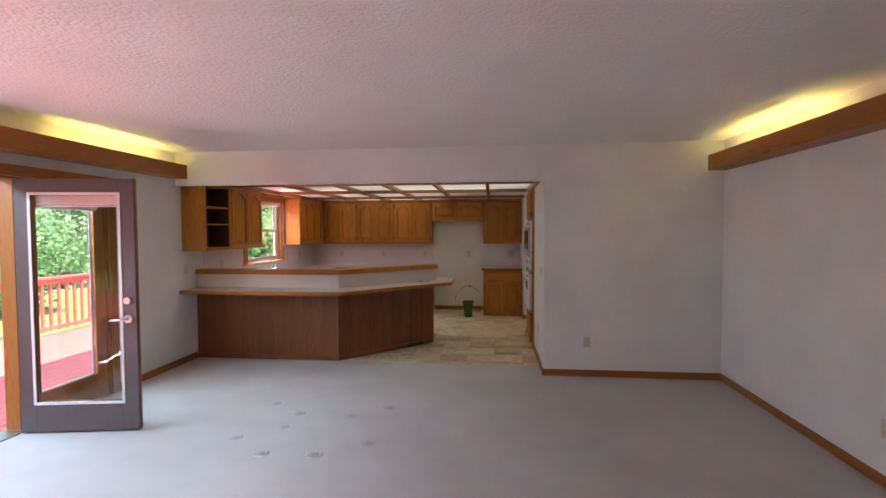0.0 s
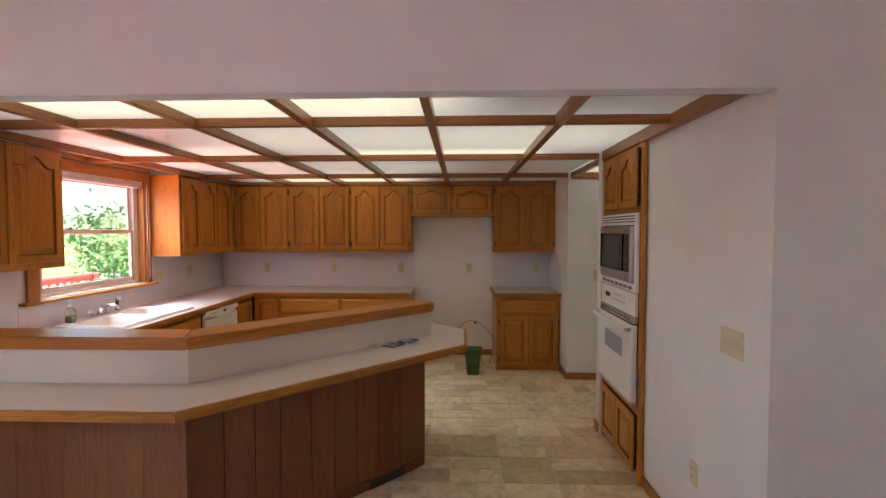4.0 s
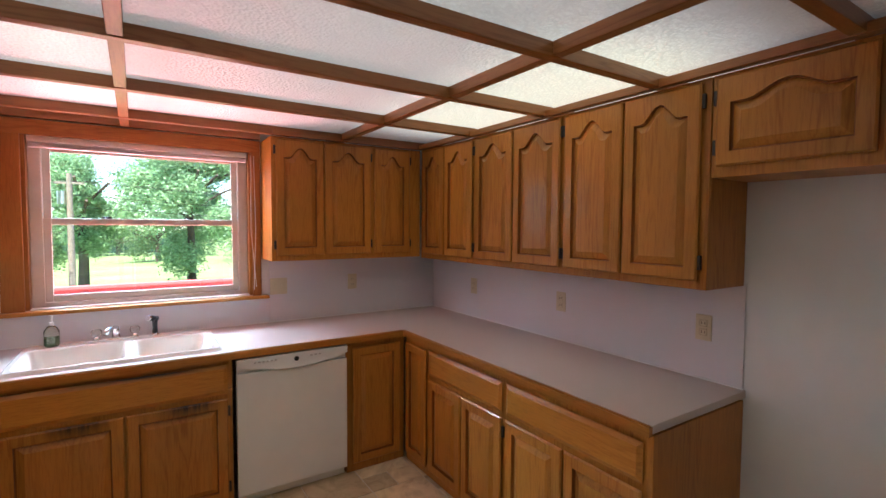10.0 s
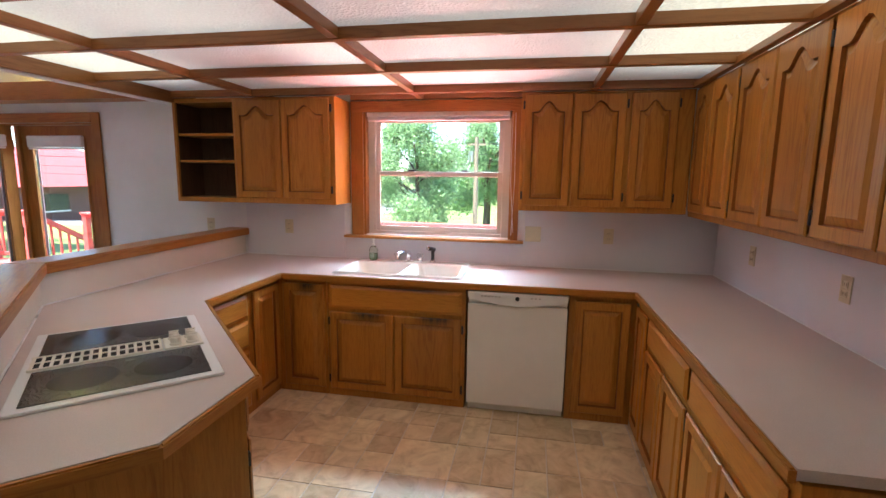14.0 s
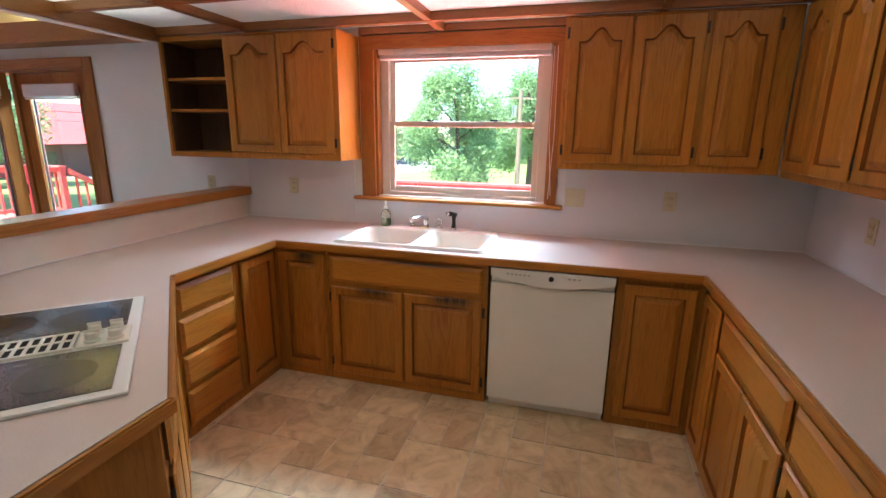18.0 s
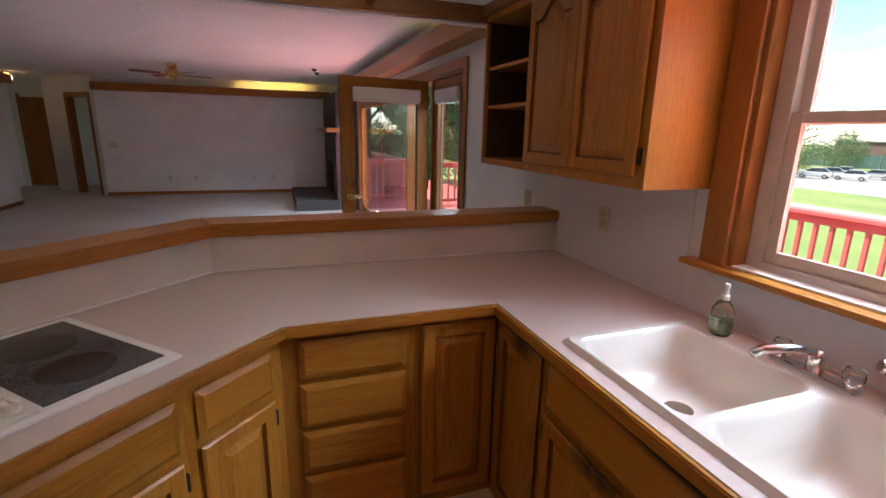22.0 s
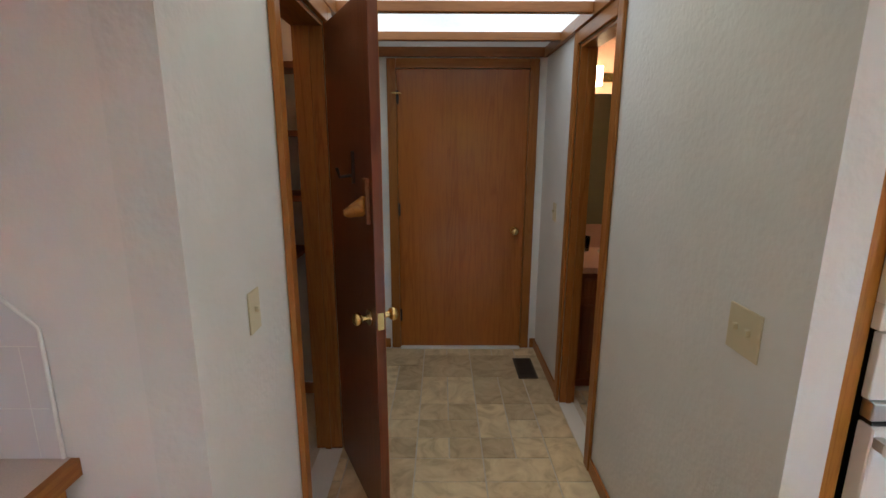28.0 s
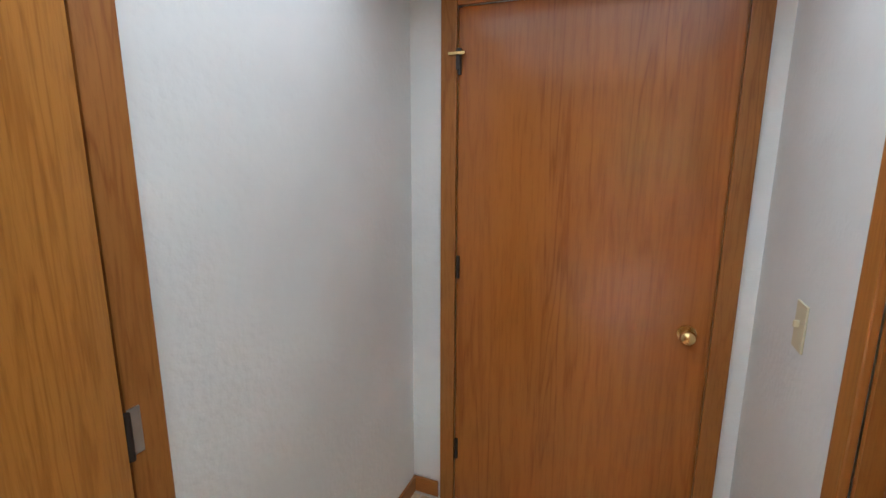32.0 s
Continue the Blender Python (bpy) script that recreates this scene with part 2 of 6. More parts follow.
def vinyl_tile():
    m, n, l, b = shader("stone_look_tile", 0.42)
    oi = n.new("ShaderNodeObjectInfo")
    mp = coords(n, l, (1, 1, 1))
    sc = n.new("ShaderNodeVectorMath")
    sc.operation = "SCALE"
    sc.inputs[0].default_value = (31.0, 17.0, 5.0)
    l.new(oi.outputs["Random"], sc.inputs["Scale"])
    ad = n.new("ShaderNodeVectorMath")
    ad.operation = "ADD"
    l.new(mp.outputs[0], ad.inputs[0])
    l.new(sc.outputs[0], ad.inputs[1])
    cloud = noise_tex(n, l, ad.outputs[0], 7.0, 6.0, 0.6, 1.4)
    c = ramp(n, l, cloud.outputs["Fac"], [(0.28, (0.462, 0.357, 0.216)), (0.5, (0.682, 0.567, 0.367)), (0.72, (0.814, 0.709, 0.498))])
    v = ramp(n, l, oi.outputs["Random"], [(0.0, (0.76, 0.70, 0.64)), (0.5, (1.0, 0.96, 0.91)), (1.0, (1.10, 1.08, 1.04))])
    l.new(mix(n, l, "MULTIPLY", 1.0, c.outputs["Color"], v.outputs["Color"]), b.inputs["Base Color"])
    bump(n, l, b, cloud.outputs["Fac"], 0.12, 0.002)
    return m


M_carpet = carpet()
M_counter = speckled("rose_laminate", (0.67, 0.565, 0.515), 0.33, 260.0, 0.10)
M_tile = vinyl_tile()
M_grout = speckled("tile_grout", (0.70, 0.64, 0.55), 0.8, 120.0, 0.15)
M_white = speckled("white_enamel", (0.86, 0.86, 0.84), 0.28, 8.0, 0.02)
M_cream = speckled("ivory_plastic", (0.68, 0.61, 0.42), 0.4, 9.0, 0.03)
M_cream_dark = shader("ivory_slot", 0.6, 0, (0.16, 0.13, 0.09))[0]
M_knob = speckled("cream_plastic", (0.80, 0.77, 0.66), 0.35, 9.0, 0.03)
M_sink = speckled("cream_sink_enamel", (0.82, 0.80, 0.74), 0.2, 6.0, 0.03)
M_chrome = shader("chrome", 0.12, 1.0, (0.78, 0.79, 0.80))[0]
M_steel = speckled("brushed_steel", (0.60, 0.58, 0.56), 0.3, 60.0, 0.06)
M_steel.node_tree.nodes["Principled BSDF"].inputs["Metallic"].default_value = 1.0
M_brass = shader("polished_brass", 0.22, 1.0, (0.72, 0.52, 0.22))[0]
M_hinge = shader("dark_bronze", 0.45, 0.8, (0.06, 0.05, 0.045))[0]
M_black = shader("black_plastic", 0.3, 0, (0.012, 0.012, 0.013))[0]
M_darkglass = shader("black_glass", 0.06, 0, (0.010, 0.010, 0.012))[0]
M_cookglass = speckled("speckled_black_glass", (0.12, 0.122, 0.126), 0.16, 190.0, 0.8)
M_burner = shader("burner_ring", 0.18, 0, (0.024, 0.023, 0.022))[0]
M_greyglass = shader("grey_oven_glass", 0.15, 0, (0.33, 0.36, 0.38))[0]
M_blind = speckled("white_blind", (0.78, 0.74, 0.72), 0.6, 30.0, 0.05)
M_vinyl = speckled("tan_vinyl_frame", (0.58, 0.51, 0.42), 0.45, 14.0, 0.04)
M_doorgrey = speckled("mauve_painted_door", (0.115, 0.085, 0.085), 0.45, 22.0, 0.1)
# near-black that puts the shade of gaps, slots and unlit depths into colour
M_void = shader("gap_shade", 0.9, 0, (0.01, 0.008, 0.006))[0]
M_green = speckled("green_plastic", (0.045, 0.10, 0.02), 0.4, 12.0, 0.1)
M_cable = shader("grey_cable", 0.6, 0, (0.16, 0.13, 0.10))[0]
M_paper = speckled("printed_paper", (0.75, 0.74, 0.72), 0.5, 20.0, 0.04)
M_red = speckled("red_deck_stain", (0.58, 0.13, 0.115), 0.55, 30.0, 0.25)
M_brick = speckled("dark_brick", (0.10, 0.055, 0.045), 0.85, 25.0, 0.4)
M_mortar = speckled("grey_mortar", (0.085, 0.075, 0.07), 0.9, 60.0, 0.3)
M_vent = shader("brown_register", 0.5, 0.6, (0.10, 0.075, 0.055))[0]


def glass(name, tint=(1, 1, 1)):
    m, n, l, b = shader(name, 0.0, 0, tint)
    b.inputs["Transmission Weight"].default_value = 1.0
    b.inputs["IOR"].default_value = 1.45
    return m


def glow(name, color, strength, base=(0.8, 0.8, 0.78), grain=70.0):
    m, n, l, b = shader(name, 0.5, 0, base)
    mp = coords(n, l, (1, 1, 1))
    fine = noise_tex(n, l, mp.outputs[0], grain, 2.0)
    bump(n, l, b, fine.outputs["Fac"], 0.9, 0.006)
    b.inputs["Emission Color"].default_value = (*color, 1)
    b.inputs["Emission Strength"].default_value = strength
    if strength < 2.0:
        cell = n.new("ShaderNodeTexVoronoi")
        cell.inputs["Scale"].default_value = grain * 1.3
        l.new(mp.outputs[0], cell.inputs["Vector"])
        wide = noise_tex(n, l, mp.outputs[0], 2.2, 3.0)
        add = n.new("ShaderNodeMath")
        add.operation = "MULTIPLY_ADD"
        l.new(cell.outputs["Distance"], add.inputs[0])
        add.inputs[1].default_value = -0.35
        l.new(wide.outputs["Fac"], add.inputs[2])
        k = ramp(n, l, add.outputs[0], [(0.1, tuple(c * 0.55 for c in color)), (0.6, color)])
        l.new(k.outputs["Color"], b.inputs["Emission Color"])
    return m


M_glass = glass("clear_glass", (0.96, 0.98, 0.97))
M_bottle = glass("pale_green_bottle", (0.86, 0.94, 0.86))


def lit_panels():
    """Prismatic sheet, brightest below the tubes that burn behind it."""
    m, n, l, b = shader("prismatic_diffuser", 0.45, 0, (0.80, 0.79, 0.75))
    mp = coords(n, l, (1, 1, 1))
    total = None
    for x0, x1, y, half, level in ((-2.45, -0.95, 5.62, 0.30, 0.20), (-1.25, -0.10, 7.22, 0.14, 0.15), (-1.60, 0.10, 6.60, 0.42, 0.11), (-2.50, -1.20, 7.95, 0.42, 0.075), (-2.95, -2.25, 7.05, 0.16, 0.11), (-2.50, -1.45, 8.90, 0.32, 0.20)):
        near = n.new("ShaderNodeVectorMath")
        near.operation = "MAXIMUM"
        l.new(mp.outputs[0], near.inputs[0])
        near.inputs[1].default_value = (x0, y, ZK)
        clamp = n.new("ShaderNodeVectorMath")
        clamp.operation = "MINIMUM"
        l.new(near.outputs[0], clamp.inputs[0])
        clamp.inputs[1].default_value = (x1, y, ZK)
        d = n.new("ShaderNodeVectorMath")
        d.operation = "DISTANCE"
        l.new(mp.outputs[0], d.inputs[0])
        l.new(clamp.outputs[0], d.inputs[1])
        k = n.new("ShaderNodeMapRange")
        k.interpolation_type = "SMOOTHERSTEP"
        k.inputs["From Min"].default_value, k.inputs["From Max"].default_value = half * 2.6, 0.0
        k.inputs["To Min"].default_value, k.inputs["To Max"].default_value = 0.0, level
        l.new(d.outputs["Value"], k.inputs["Value"])
        if total is None:
            total = k.outputs["Result"]
        else:
            add = n.new("ShaderNodeMath")
            l.new(total, add.inputs[0])
            l.new(k.outputs["Result"], add.inputs[1])
            total = add.outputs[0]
    cell = n.new("ShaderNodeTexVoronoi")
    cell.inputs["Scale"].default_value = 75.0
    l.new(mp.outputs[0], cell.inputs["Vector"])
    grain = ramp(n, l, cell.outputs["Distance"], [(0.05, (1.0, 1.0, 1.0)), (0.55, (0.50, 0.50, 0.50))])
    base = n.new("ShaderNodeMath")
    base.inputs[1].default_value = 0.012
    l.new(total, base.inputs[0])
    tint = ramp(n, l, base.outputs[0], [(0.05, (0.96, 0.96, 0.97)), (0.16, (1.0, 0.97, 0.82)), (0.3, (1.0, 0.96, 0.68))])
    l.new(mix(n, l, "MULTIPLY", 1.0, tint.outputs["Color"], grain.outputs["Color"]), b.inputs["Emission Color"])
    l.new(base.outputs[0], b.inputs["Emission Strength"])
    bump(n, l, b, cell.outputs["Distance"], 0.7, 0.006)
    return m


ZK = 2.155
M_diffuser = lit_panels()
M_diffuser_hall = glow("bright_prismatic_diffuser", (0.96, 0.97, 1.0), 0.13)
M_diffuser_mid = glow("softly_lit_prismatic_diffuser", (1.0, 0.95, 0.80), 0.10)
M_tube = glow("fluorescent_tube", (1.0, 0.95, 0.30), 5.5)
M_bulb = glow("warm_bulb", (1.0, 0.66, 0.36), 1.9)
M_display = shader("oven_display", 0.2, 0, (0.01, 0.012, 0.01))[0]
M_mirror = shader("mirror", 0.02, 1.0, (0.85, 0.85, 0.85))[0]

# ---- builders ----


def bm_box(x0, y0, z0, x1, y1, z1, bevel=0.0, into=None):
    bm = into or bmesh.new()
    r = bmesh.ops.create_cube(bm, size=1)
    vs = r["verts"]
    for v in vs:
        v.co = Vector(((x0 + x1) / 2 + v.co.x * (x1 - x0), (y0 + y1) / 2 + v.co.y * (y1 - y0), (z0 + z1) / 2 + v.co.z * (z1 - z0)))
    if bevel:
        es = list({e for v in vs for e in v.link_edges})
        bmesh.ops.bevel(bm, geom=es, offset=bevel, segments=2, affect="EDGES", profile=0.6)
    return bm


def bm_cyl(p0, p1, r0, r1=None, seg=16, into=None):
    bm = into or bmesh.new()
    a, b = Vector(p0), Vector(p1)
    m = Matrix.Translation((a + b) / 2) @ (b - a).to_track_quat("Z", "Y").to_matrix().to_4x4()
    bmesh.ops.create_cone(bm, cap_ends=True, segments=seg, radius1=r0, radius2=r0 if r1 is None else r1, depth=(b - a).length, matrix=m)
    return bm


def bm_ball(c, r, sx=1, sy=1, sz=1, seg=16, into=None):
    bm = into or bmesh.new()
    bmesh.ops.create_uvsphere(bm, u_segments=seg, v_segments=max(6, seg // 2), radius=r, matrix=Matrix.Translation(c) @ Matrix.Diagonal((sx, sy, sz, 1)))
    return bm


def bm_prism(pts, z0, z1, into=None):
    bm = into or bmesh.new()
    lo = [bm.verts.new((x, y, z0)) for x, y in pts]
    hi = [bm.verts.new((x, y, z1)) for x, y in pts]
    bm.faces.new(lo[::-1])
    bm.faces.new(hi)
    k = len(pts)
    for i in range(k):
        bm.faces.new((lo[i], lo[(i + 1) % k], hi[(i + 1) % k], hi[i]))
    return bm


def bm_lathe(profile, seg=20, into=None):
    """Turned shape about z from (radius, height) pairs."""
    bm = into or bmesh.new()
    rings = [[bm.verts.new((r * math.cos(2 * math.pi * i / seg), r * math.sin(2 * math.pi * i / seg), z)) for i in range(seg)] for r, z in profile]
    for a, b in zip(rings, rings[1:]):
        for i in range(seg):
            bm.faces.new((a[i], a[(i + 1) % seg], b[(i + 1) % seg], b[i]))
    bm.faces.new(rings[0][::-1])
    bm.faces.new(rings[-1])
    return bm


def bm_tube(pts, r, seg=8, into=None):
    bm = into or bmesh.new()
    P = [Vector(p) for p in pts]
    rings = []
    for i, p in enumerate(P):
        d = (P[min(i + 1, len(P) - 1)] - P[max(i - 1, 0)]).normalized()
        u = d.orthogonal().normalized() if not rings else (rings[-1][1] - d * rings[-1][1].dot(d)).normalized()
        w = d.cross(u)
        rings.append(([bm.verts.new(p + r * (math.cos(2 * math.pi * k / seg) * u + math.sin(2 * math.pi * k / seg) * w)) for k in range(seg)], u))
    for (a, _), (b, _) in zip(rings, rings[1:]):
        for k in range(seg):
            bm.faces.new((a[k], a[(k + 1) % seg], b[(k + 1) % seg], b[k]))
    bm.faces.new(rings[0][0][::-1])
    bm.faces.new(rings[-1][0])
    return bm


def offset_line(pts, d):
    """An open polyline moved sideways by d (left positive), with mitred bends."""
    P = [Vector((x, y)) for x, y in pts]
    out = []
    for i, p in enumerate(P):
        dirs = []
        if i:
            dirs.append((p - P[i - 1]).normalized())
        if i < len(P) - 1:
            dirs.append((P[i + 1] - p).normalized())
        ns = [Vector((-q.y, q.x)) for q in dirs]
        nrm = sum(ns, Vector((0, 0))).normalized()
        out.append(tuple(p + nrm * (d / nrm.dot(ns[0]))))
    return out


def bm_strip(pts, d0, d1, z0, z1, bevel=0.0):
    """A bar of rectangular section that follows a polyline."""
    a, b = offset_line(pts, d0), offset_line(pts, d1)
    bm = bmesh.new()
    rows = [[bm.verts.new((*p, z0)), bm.verts.new((*q, z0)), bm.verts.new((*q, z1)), bm.verts.new((*p, z1))] for p, q in zip(a, b)]
    for r, s in zip(rows, rows[1:]):
        for k in range(4):
            bm.faces.new((r[k], r[(k + 1) % 4], s[(k + 1) % 4], s[k]))
    bm.faces.new(rows[0][::-1])
    bm.faces.new(rows[-1])
    if bevel:
        bmesh.ops.bevel(bm, geom=[e for e in bm.edges if not e.is_boundary and e.calc_face_angle(0) > 0.9], offset=bevel, segments=2, affect="EDGES")
    bmesh.ops.recalc_face_normals(bm, faces=bm.faces)
    return bm


def strip_parts(name, pts, d0, d1, z0, z1, material, parent, label="", ends=None):
    """Mitred bars along a polyline, one part for each straight run, with the grain along it."""
    a, b = offset_line(pts, d0), offset_line(pts, d1)
    for i in range(len(pts) - 1):
        v = Vector(pts[i + 1]) - Vector(pts[i])
        m = Matrix.Translation((*pts[i], 0)) @ pose(0, 0, 0, 0, 0, math.degrees(math.atan2(v.y, v.x)))
        poly = [a[i], a[i + 1], b[i + 1], b[i]]
        if ends and i == len(pts) - 2:
            poly = [a[i], *ends, b[i]]
        inv = m.inverted()
        loc = [(inv @ Vector((*p, 0)))[:2] for p in poly]
        bm = bm_prism(loc, z0, z1)
        bmesh.ops.bevel(bm, geom=[e for e in bm.edges if abs(e.verts[0].co.z - e.verts[1].co.z) < 1e-6], offset=min(0.006, (z1 - z0) * 0.12), segments=2, affect="EDGES")
        part(name, bm, material, parent, label, m=m)


def mesh_of(name, bm, material, smooth=False):
    me = bpy.data.meshes.new(name)
    bmesh.ops.recalc_face_normals(bm, faces=bm.faces)
    bm.to_mesh(me)
    bm.free()
    if smooth:
        for p in me.polygons:
            p.use_smooth = True
    me.materials.append(material)
    return me


def part(name, bm, material, parent, label="", smooth=False, m=None, second=None):
    ob = new(name, mesh_of(name, bm, material, smooth))
    if second:
        ob.data.materials.append(second)
    ob.parent = parent
    if m is not None:
        ob.matrix_local = m
    return tagged(ob, label)


def part_of(name, me, parent, m=None, label=""):
    ob = new(name, me)
    ob.parent = parent
    if m is not None:
        ob.matrix_local = m
    return tagged(ob, label)


def thing(name, m, label, category, group="", kind=""):
    ob = new(name)
    ob.empty_display_size = 0.1
    ob.matrix_world = m
    return tagged(ob, label, category, group, kind)


def solid(name, bm, material, label, category, group="", kind="", smooth=False):
    return tagged(new(name, mesh_of(name, bm, material, smooth)), label, category, group, kind)


def setting(name, bm, material, label, category):
    return solid(name, bm, material, label, category, kind="structure")


def wall_boxes(axis, at0, at1, s0, s1, z0, z1, holes):
    """A wall along x or y from s0 to s1, with holes (a, b, low, high) cut right through."""
    bm = bmesh.new()

    def put(a, b, lo, hi):
        if b - a > 1e-4 and hi - lo > 1e-4:
            if axis == "x":
                bm_box(a, at0, lo, b, at1, hi, into=bm)
            else:
                bm_box(at0, a, lo, at1, b, hi, into=bm)

    at = s0
    for a, b, lo, hi in sorted(holes):
        put(at, a, z0, z1)
        put(a, b, z0, lo)
        put(a, b, hi, z1)
        at = b
    put(at, s1, z0, z1)
    return bm


def yaw_pose(x, y, z, deg):
    return pose(x, y, z, 0, 0, deg)


# ---- plan ----
XW, YB, XE, YH = -3.555, 9.385, 0.575, 5.235
YS, YN, XG = 7.22, 8.44, 3.05
XR, YF, ZL, ZB, ZT = 2.36, -3.83, 2.44, 2.105, 0.865
WT = 0.13

# ---- setting: floors, walls, ceilings ----
setting("floor", bm_box(XW - 0.1, 5.56, -0.05, 3.2, YB + 0.1, -0.004), M_grout, "beige stone-look vinyl tile floor with pale joints", "floor")
setting("carpet_floor", bm_box(XW - 0.1, -6.4, -0.05, 4.4, 5.56, 0.004), M_carpet, "cream cut-pile carpet with furniture dents", "carpet")
DOOR0, DOOR1 = -0.75, 4.26
WIN = (6.765, 7.935, 1.07, 2.05)
setting("wall_west", wall_boxes("y", XW - WT, XW, -4.0, YB + WT, -0.1, ZL, [(WIN[0], WIN[1], WIN[2], WIN[3]), (DOOR0, DOOR1, 0.0, 1.965)]), M_wall, "white painted west wall with window and glazed doors", "wall")
setting("wall_north", wall_boxes("x", YB, YB + WT, XW, 0.72, -0.1, ZL, []), M_wall, "white painted kitchen end wall", "wall")
setting("wall_header", wall_boxes("x", YH, YH + 0.08, XW, XR, -0.1, ZL, [(XW, XE, -0.1, 2.065)]), M_wall, "white wall above and beside the kitchen opening", "wall")
setting("wall_oven_side", wall_boxes("y", XE, XE + 0.115, YH + 0.08, YS - 0.087, -0.1, ZL, [(6.40, 7.12, 0.05, 2.08)]), M_wall, "white painted wall that holds the ovens", "wall")
# unseen near-black sheet, added to close the recess behind the ovens
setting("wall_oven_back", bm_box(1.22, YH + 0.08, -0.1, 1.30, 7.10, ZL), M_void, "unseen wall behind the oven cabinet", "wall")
setting("wall_hall_south", wall_boxes("x", YS - 0.085, YS, 0.530, XG, -0.1, ZL, [(1.70, 2.265, 0.0, 2.03)]), M_wall_hall, "off-white hall wall with a bathroom doorway", "wall")
setting("wall_hall_north", wall_boxes("x", YN, YN + 0.115, 0.575, XG, -0.1, ZL, [(1.202, 1.828, 0.0, 2.03)]), M_wall_hall, "off-white hall wall with a pantry doorway", "wall")
setting("wall_nook", wall_boxes("y", 0.575, 0.69, YN + 0.115, YB, -0.1, ZL, []), M_wall, "short white wall beside the end cabinet", "wall")
setting("wall_hall_east", wall_boxes("y", XG, XG + WT, 5.2, YB + WT, -0.1, ZL, [(7.335, 8.245, 0.0, 2.025)]), M_wall_hall, "off-white hall end wall with a flush door", "wall")
setting("wall_east", wall_boxes("y", XR, XR + 0.115, -2.85, YH, -0.1, ZL, []), M_wall, "long white living room wall", "wall")
setting("wall_south", wall_boxes("x", YF - WT, YF, XW - WT, 1.28, -0.1, ZL, []), M_wall, "white far wall of the living room", "wall")
ang = bmesh.new()
for s0, s1, lo, hi in ((0, 0.22, -0.1, ZL), (0.22, 0.98, 2.03, ZL), (0.98, 1.86, -0.1, ZL)):
    d = Vector((1, -1)).normalized()
    q = Vector((-d.y, d.x)) * -0.115
    a, b = Vector((1.28, YF)) + d * s0, Vector((1.28, YF)) + d * s1
    bm_prism([tuple(a), tuple(b), tuple(b + q), tuple(a + q)], lo, hi, into=ang)
setting("wall_angled", ang, M_wall, "angled white wall with a bedroom doorway", "wall")
setting("wall_hall_far", wall_boxes("x", -6.1, -6.0, 1.0, 4.4, -0.1, ZL, []), M_wall, "white wall at the end of the far hall", "wall")
setting("wall_hall_far_east", wall_boxes("y", 3.55, 3.65, -6.0, -2.85, -0.1, ZL, []), M_wall, "white far hall side wall", "wall")
setting("wall_return", wall_boxes("x", -2.85, -2.735, XR + 0.115, 3.55, -0.1, ZL, []), M_wall, "white wall end at the far hall", "wall")
# near-black sheet whose colour stands in for the unlit room
setting("wall_bedroom_dark", wall_boxes("x", -6.3, -6.2, -1.0, 3.0, -0.1, ZL, []), M_void, "near-black sheet for the unlit room beyond the angled doorway", "wall")
setting("ceiling", bm_box(XW - WT, -6.4, ZL, 4.4, YH + 0.08, ZL + 0.1), M_ceiling, "white textured living room ceiling", "ceiling")
setting("ceiling_kitchen", bm_box(XW - WT, YH + 0.08, ZL, 4.4, YB + WT, ZL + 0.1), M_ceiling, "plain ceiling above the light panels", "ceiling")
# bathroom and pantry shells
setting("wall_bath", wall_boxes("x", 5.25, 5.35, 1.30, XG, -0.1, ZL, []), M_wall_olive, "olive brown bathroom wall", "wall")
setting("wall_bath_side", wall_boxes("y", 1.305, 1.345, 5.35, YS - 0.115, -0.1, ZL, []), M_wall_olive, "olive brown bathroom side wall", "wall")
setting("wall_bath_east", wall_boxes("y", XG - 0.04, XG - 0.003, 5.35, YS - 0.115, -0.1, ZL, []), M_wall_pink, "salmon painted bathroom end wall", "wall")
setting("wall_pantry_back", wall_boxes("x", YB + 0.002, YB + 0.06, 0.69, 2.45, -0.1, ZL, []), M_wall, "white painted pantry back wall", "wall")
setting("wall_pantry_east", wall_boxes("y", 2.37, 2.45, YN + 0.115, YB, -0.1, ZL, []), M_wall, "white painted pantry side wall", "wall")

# ---- kitchen ceiling: oak grid and light panels ----
GX = [-3.25, -2.605, -1.955, -1.335, -0.69, -0.03]
GY = [6.0, 7.235, 8.47]
grid = thing("ceiling_grid", Matrix(), "dark oak beam grid that frames the kitchen light panels", "ceiling grid", kind="structure")
BW = 0.022
ys_all = [YH + 0.08] + GY + [YB]
for x in GX:
    part("beam", bm_box(x - BW, YH + 0.083, ZB, x + BW, YB - 0.002, ZB + 0.055, 0.004), M_beam_y, grid)
for y in GY:
    xs = [XW + 0.002] + GX + [XE - 0.002]
    for a, b in zip(xs, xs[1:]):
        part("cross_beam", bm_box(a + (BW if a in GX else 0), y - BW, ZB + 0.004, b - (BW if b in GX else 0), y + BW, ZB + 0.055, 0.004), M_beam_x, grid)
part("edge_beam", bm_box(XE - 0.045, YH + 0.083, ZB - 0.02, XE - 0.002, 7.14, ZB + 0.055, 0.004), M_beam_y, grid)
part("edge_beam", bm_box(XW + 0.05, YH + 0.083, ZB - 0.035, XE - 0.05, YH + 0.105, ZB + 0.055, 0.003), M_beam_x, grid)
part("edge_beam", bm_box(XW + 0.31, YB - 0.34, ZB - 0.004, XE - 0.002, YB - 0.302, ZB + 0.03, 0.003), M_beam_x, grid)
part("edge_beam", bm_box(XW + 0.302, 8.0, ZB - 0.004, XW + 0.335, YB - 0.34, ZB + 0.03, 0.003), M_beam_y, grid)
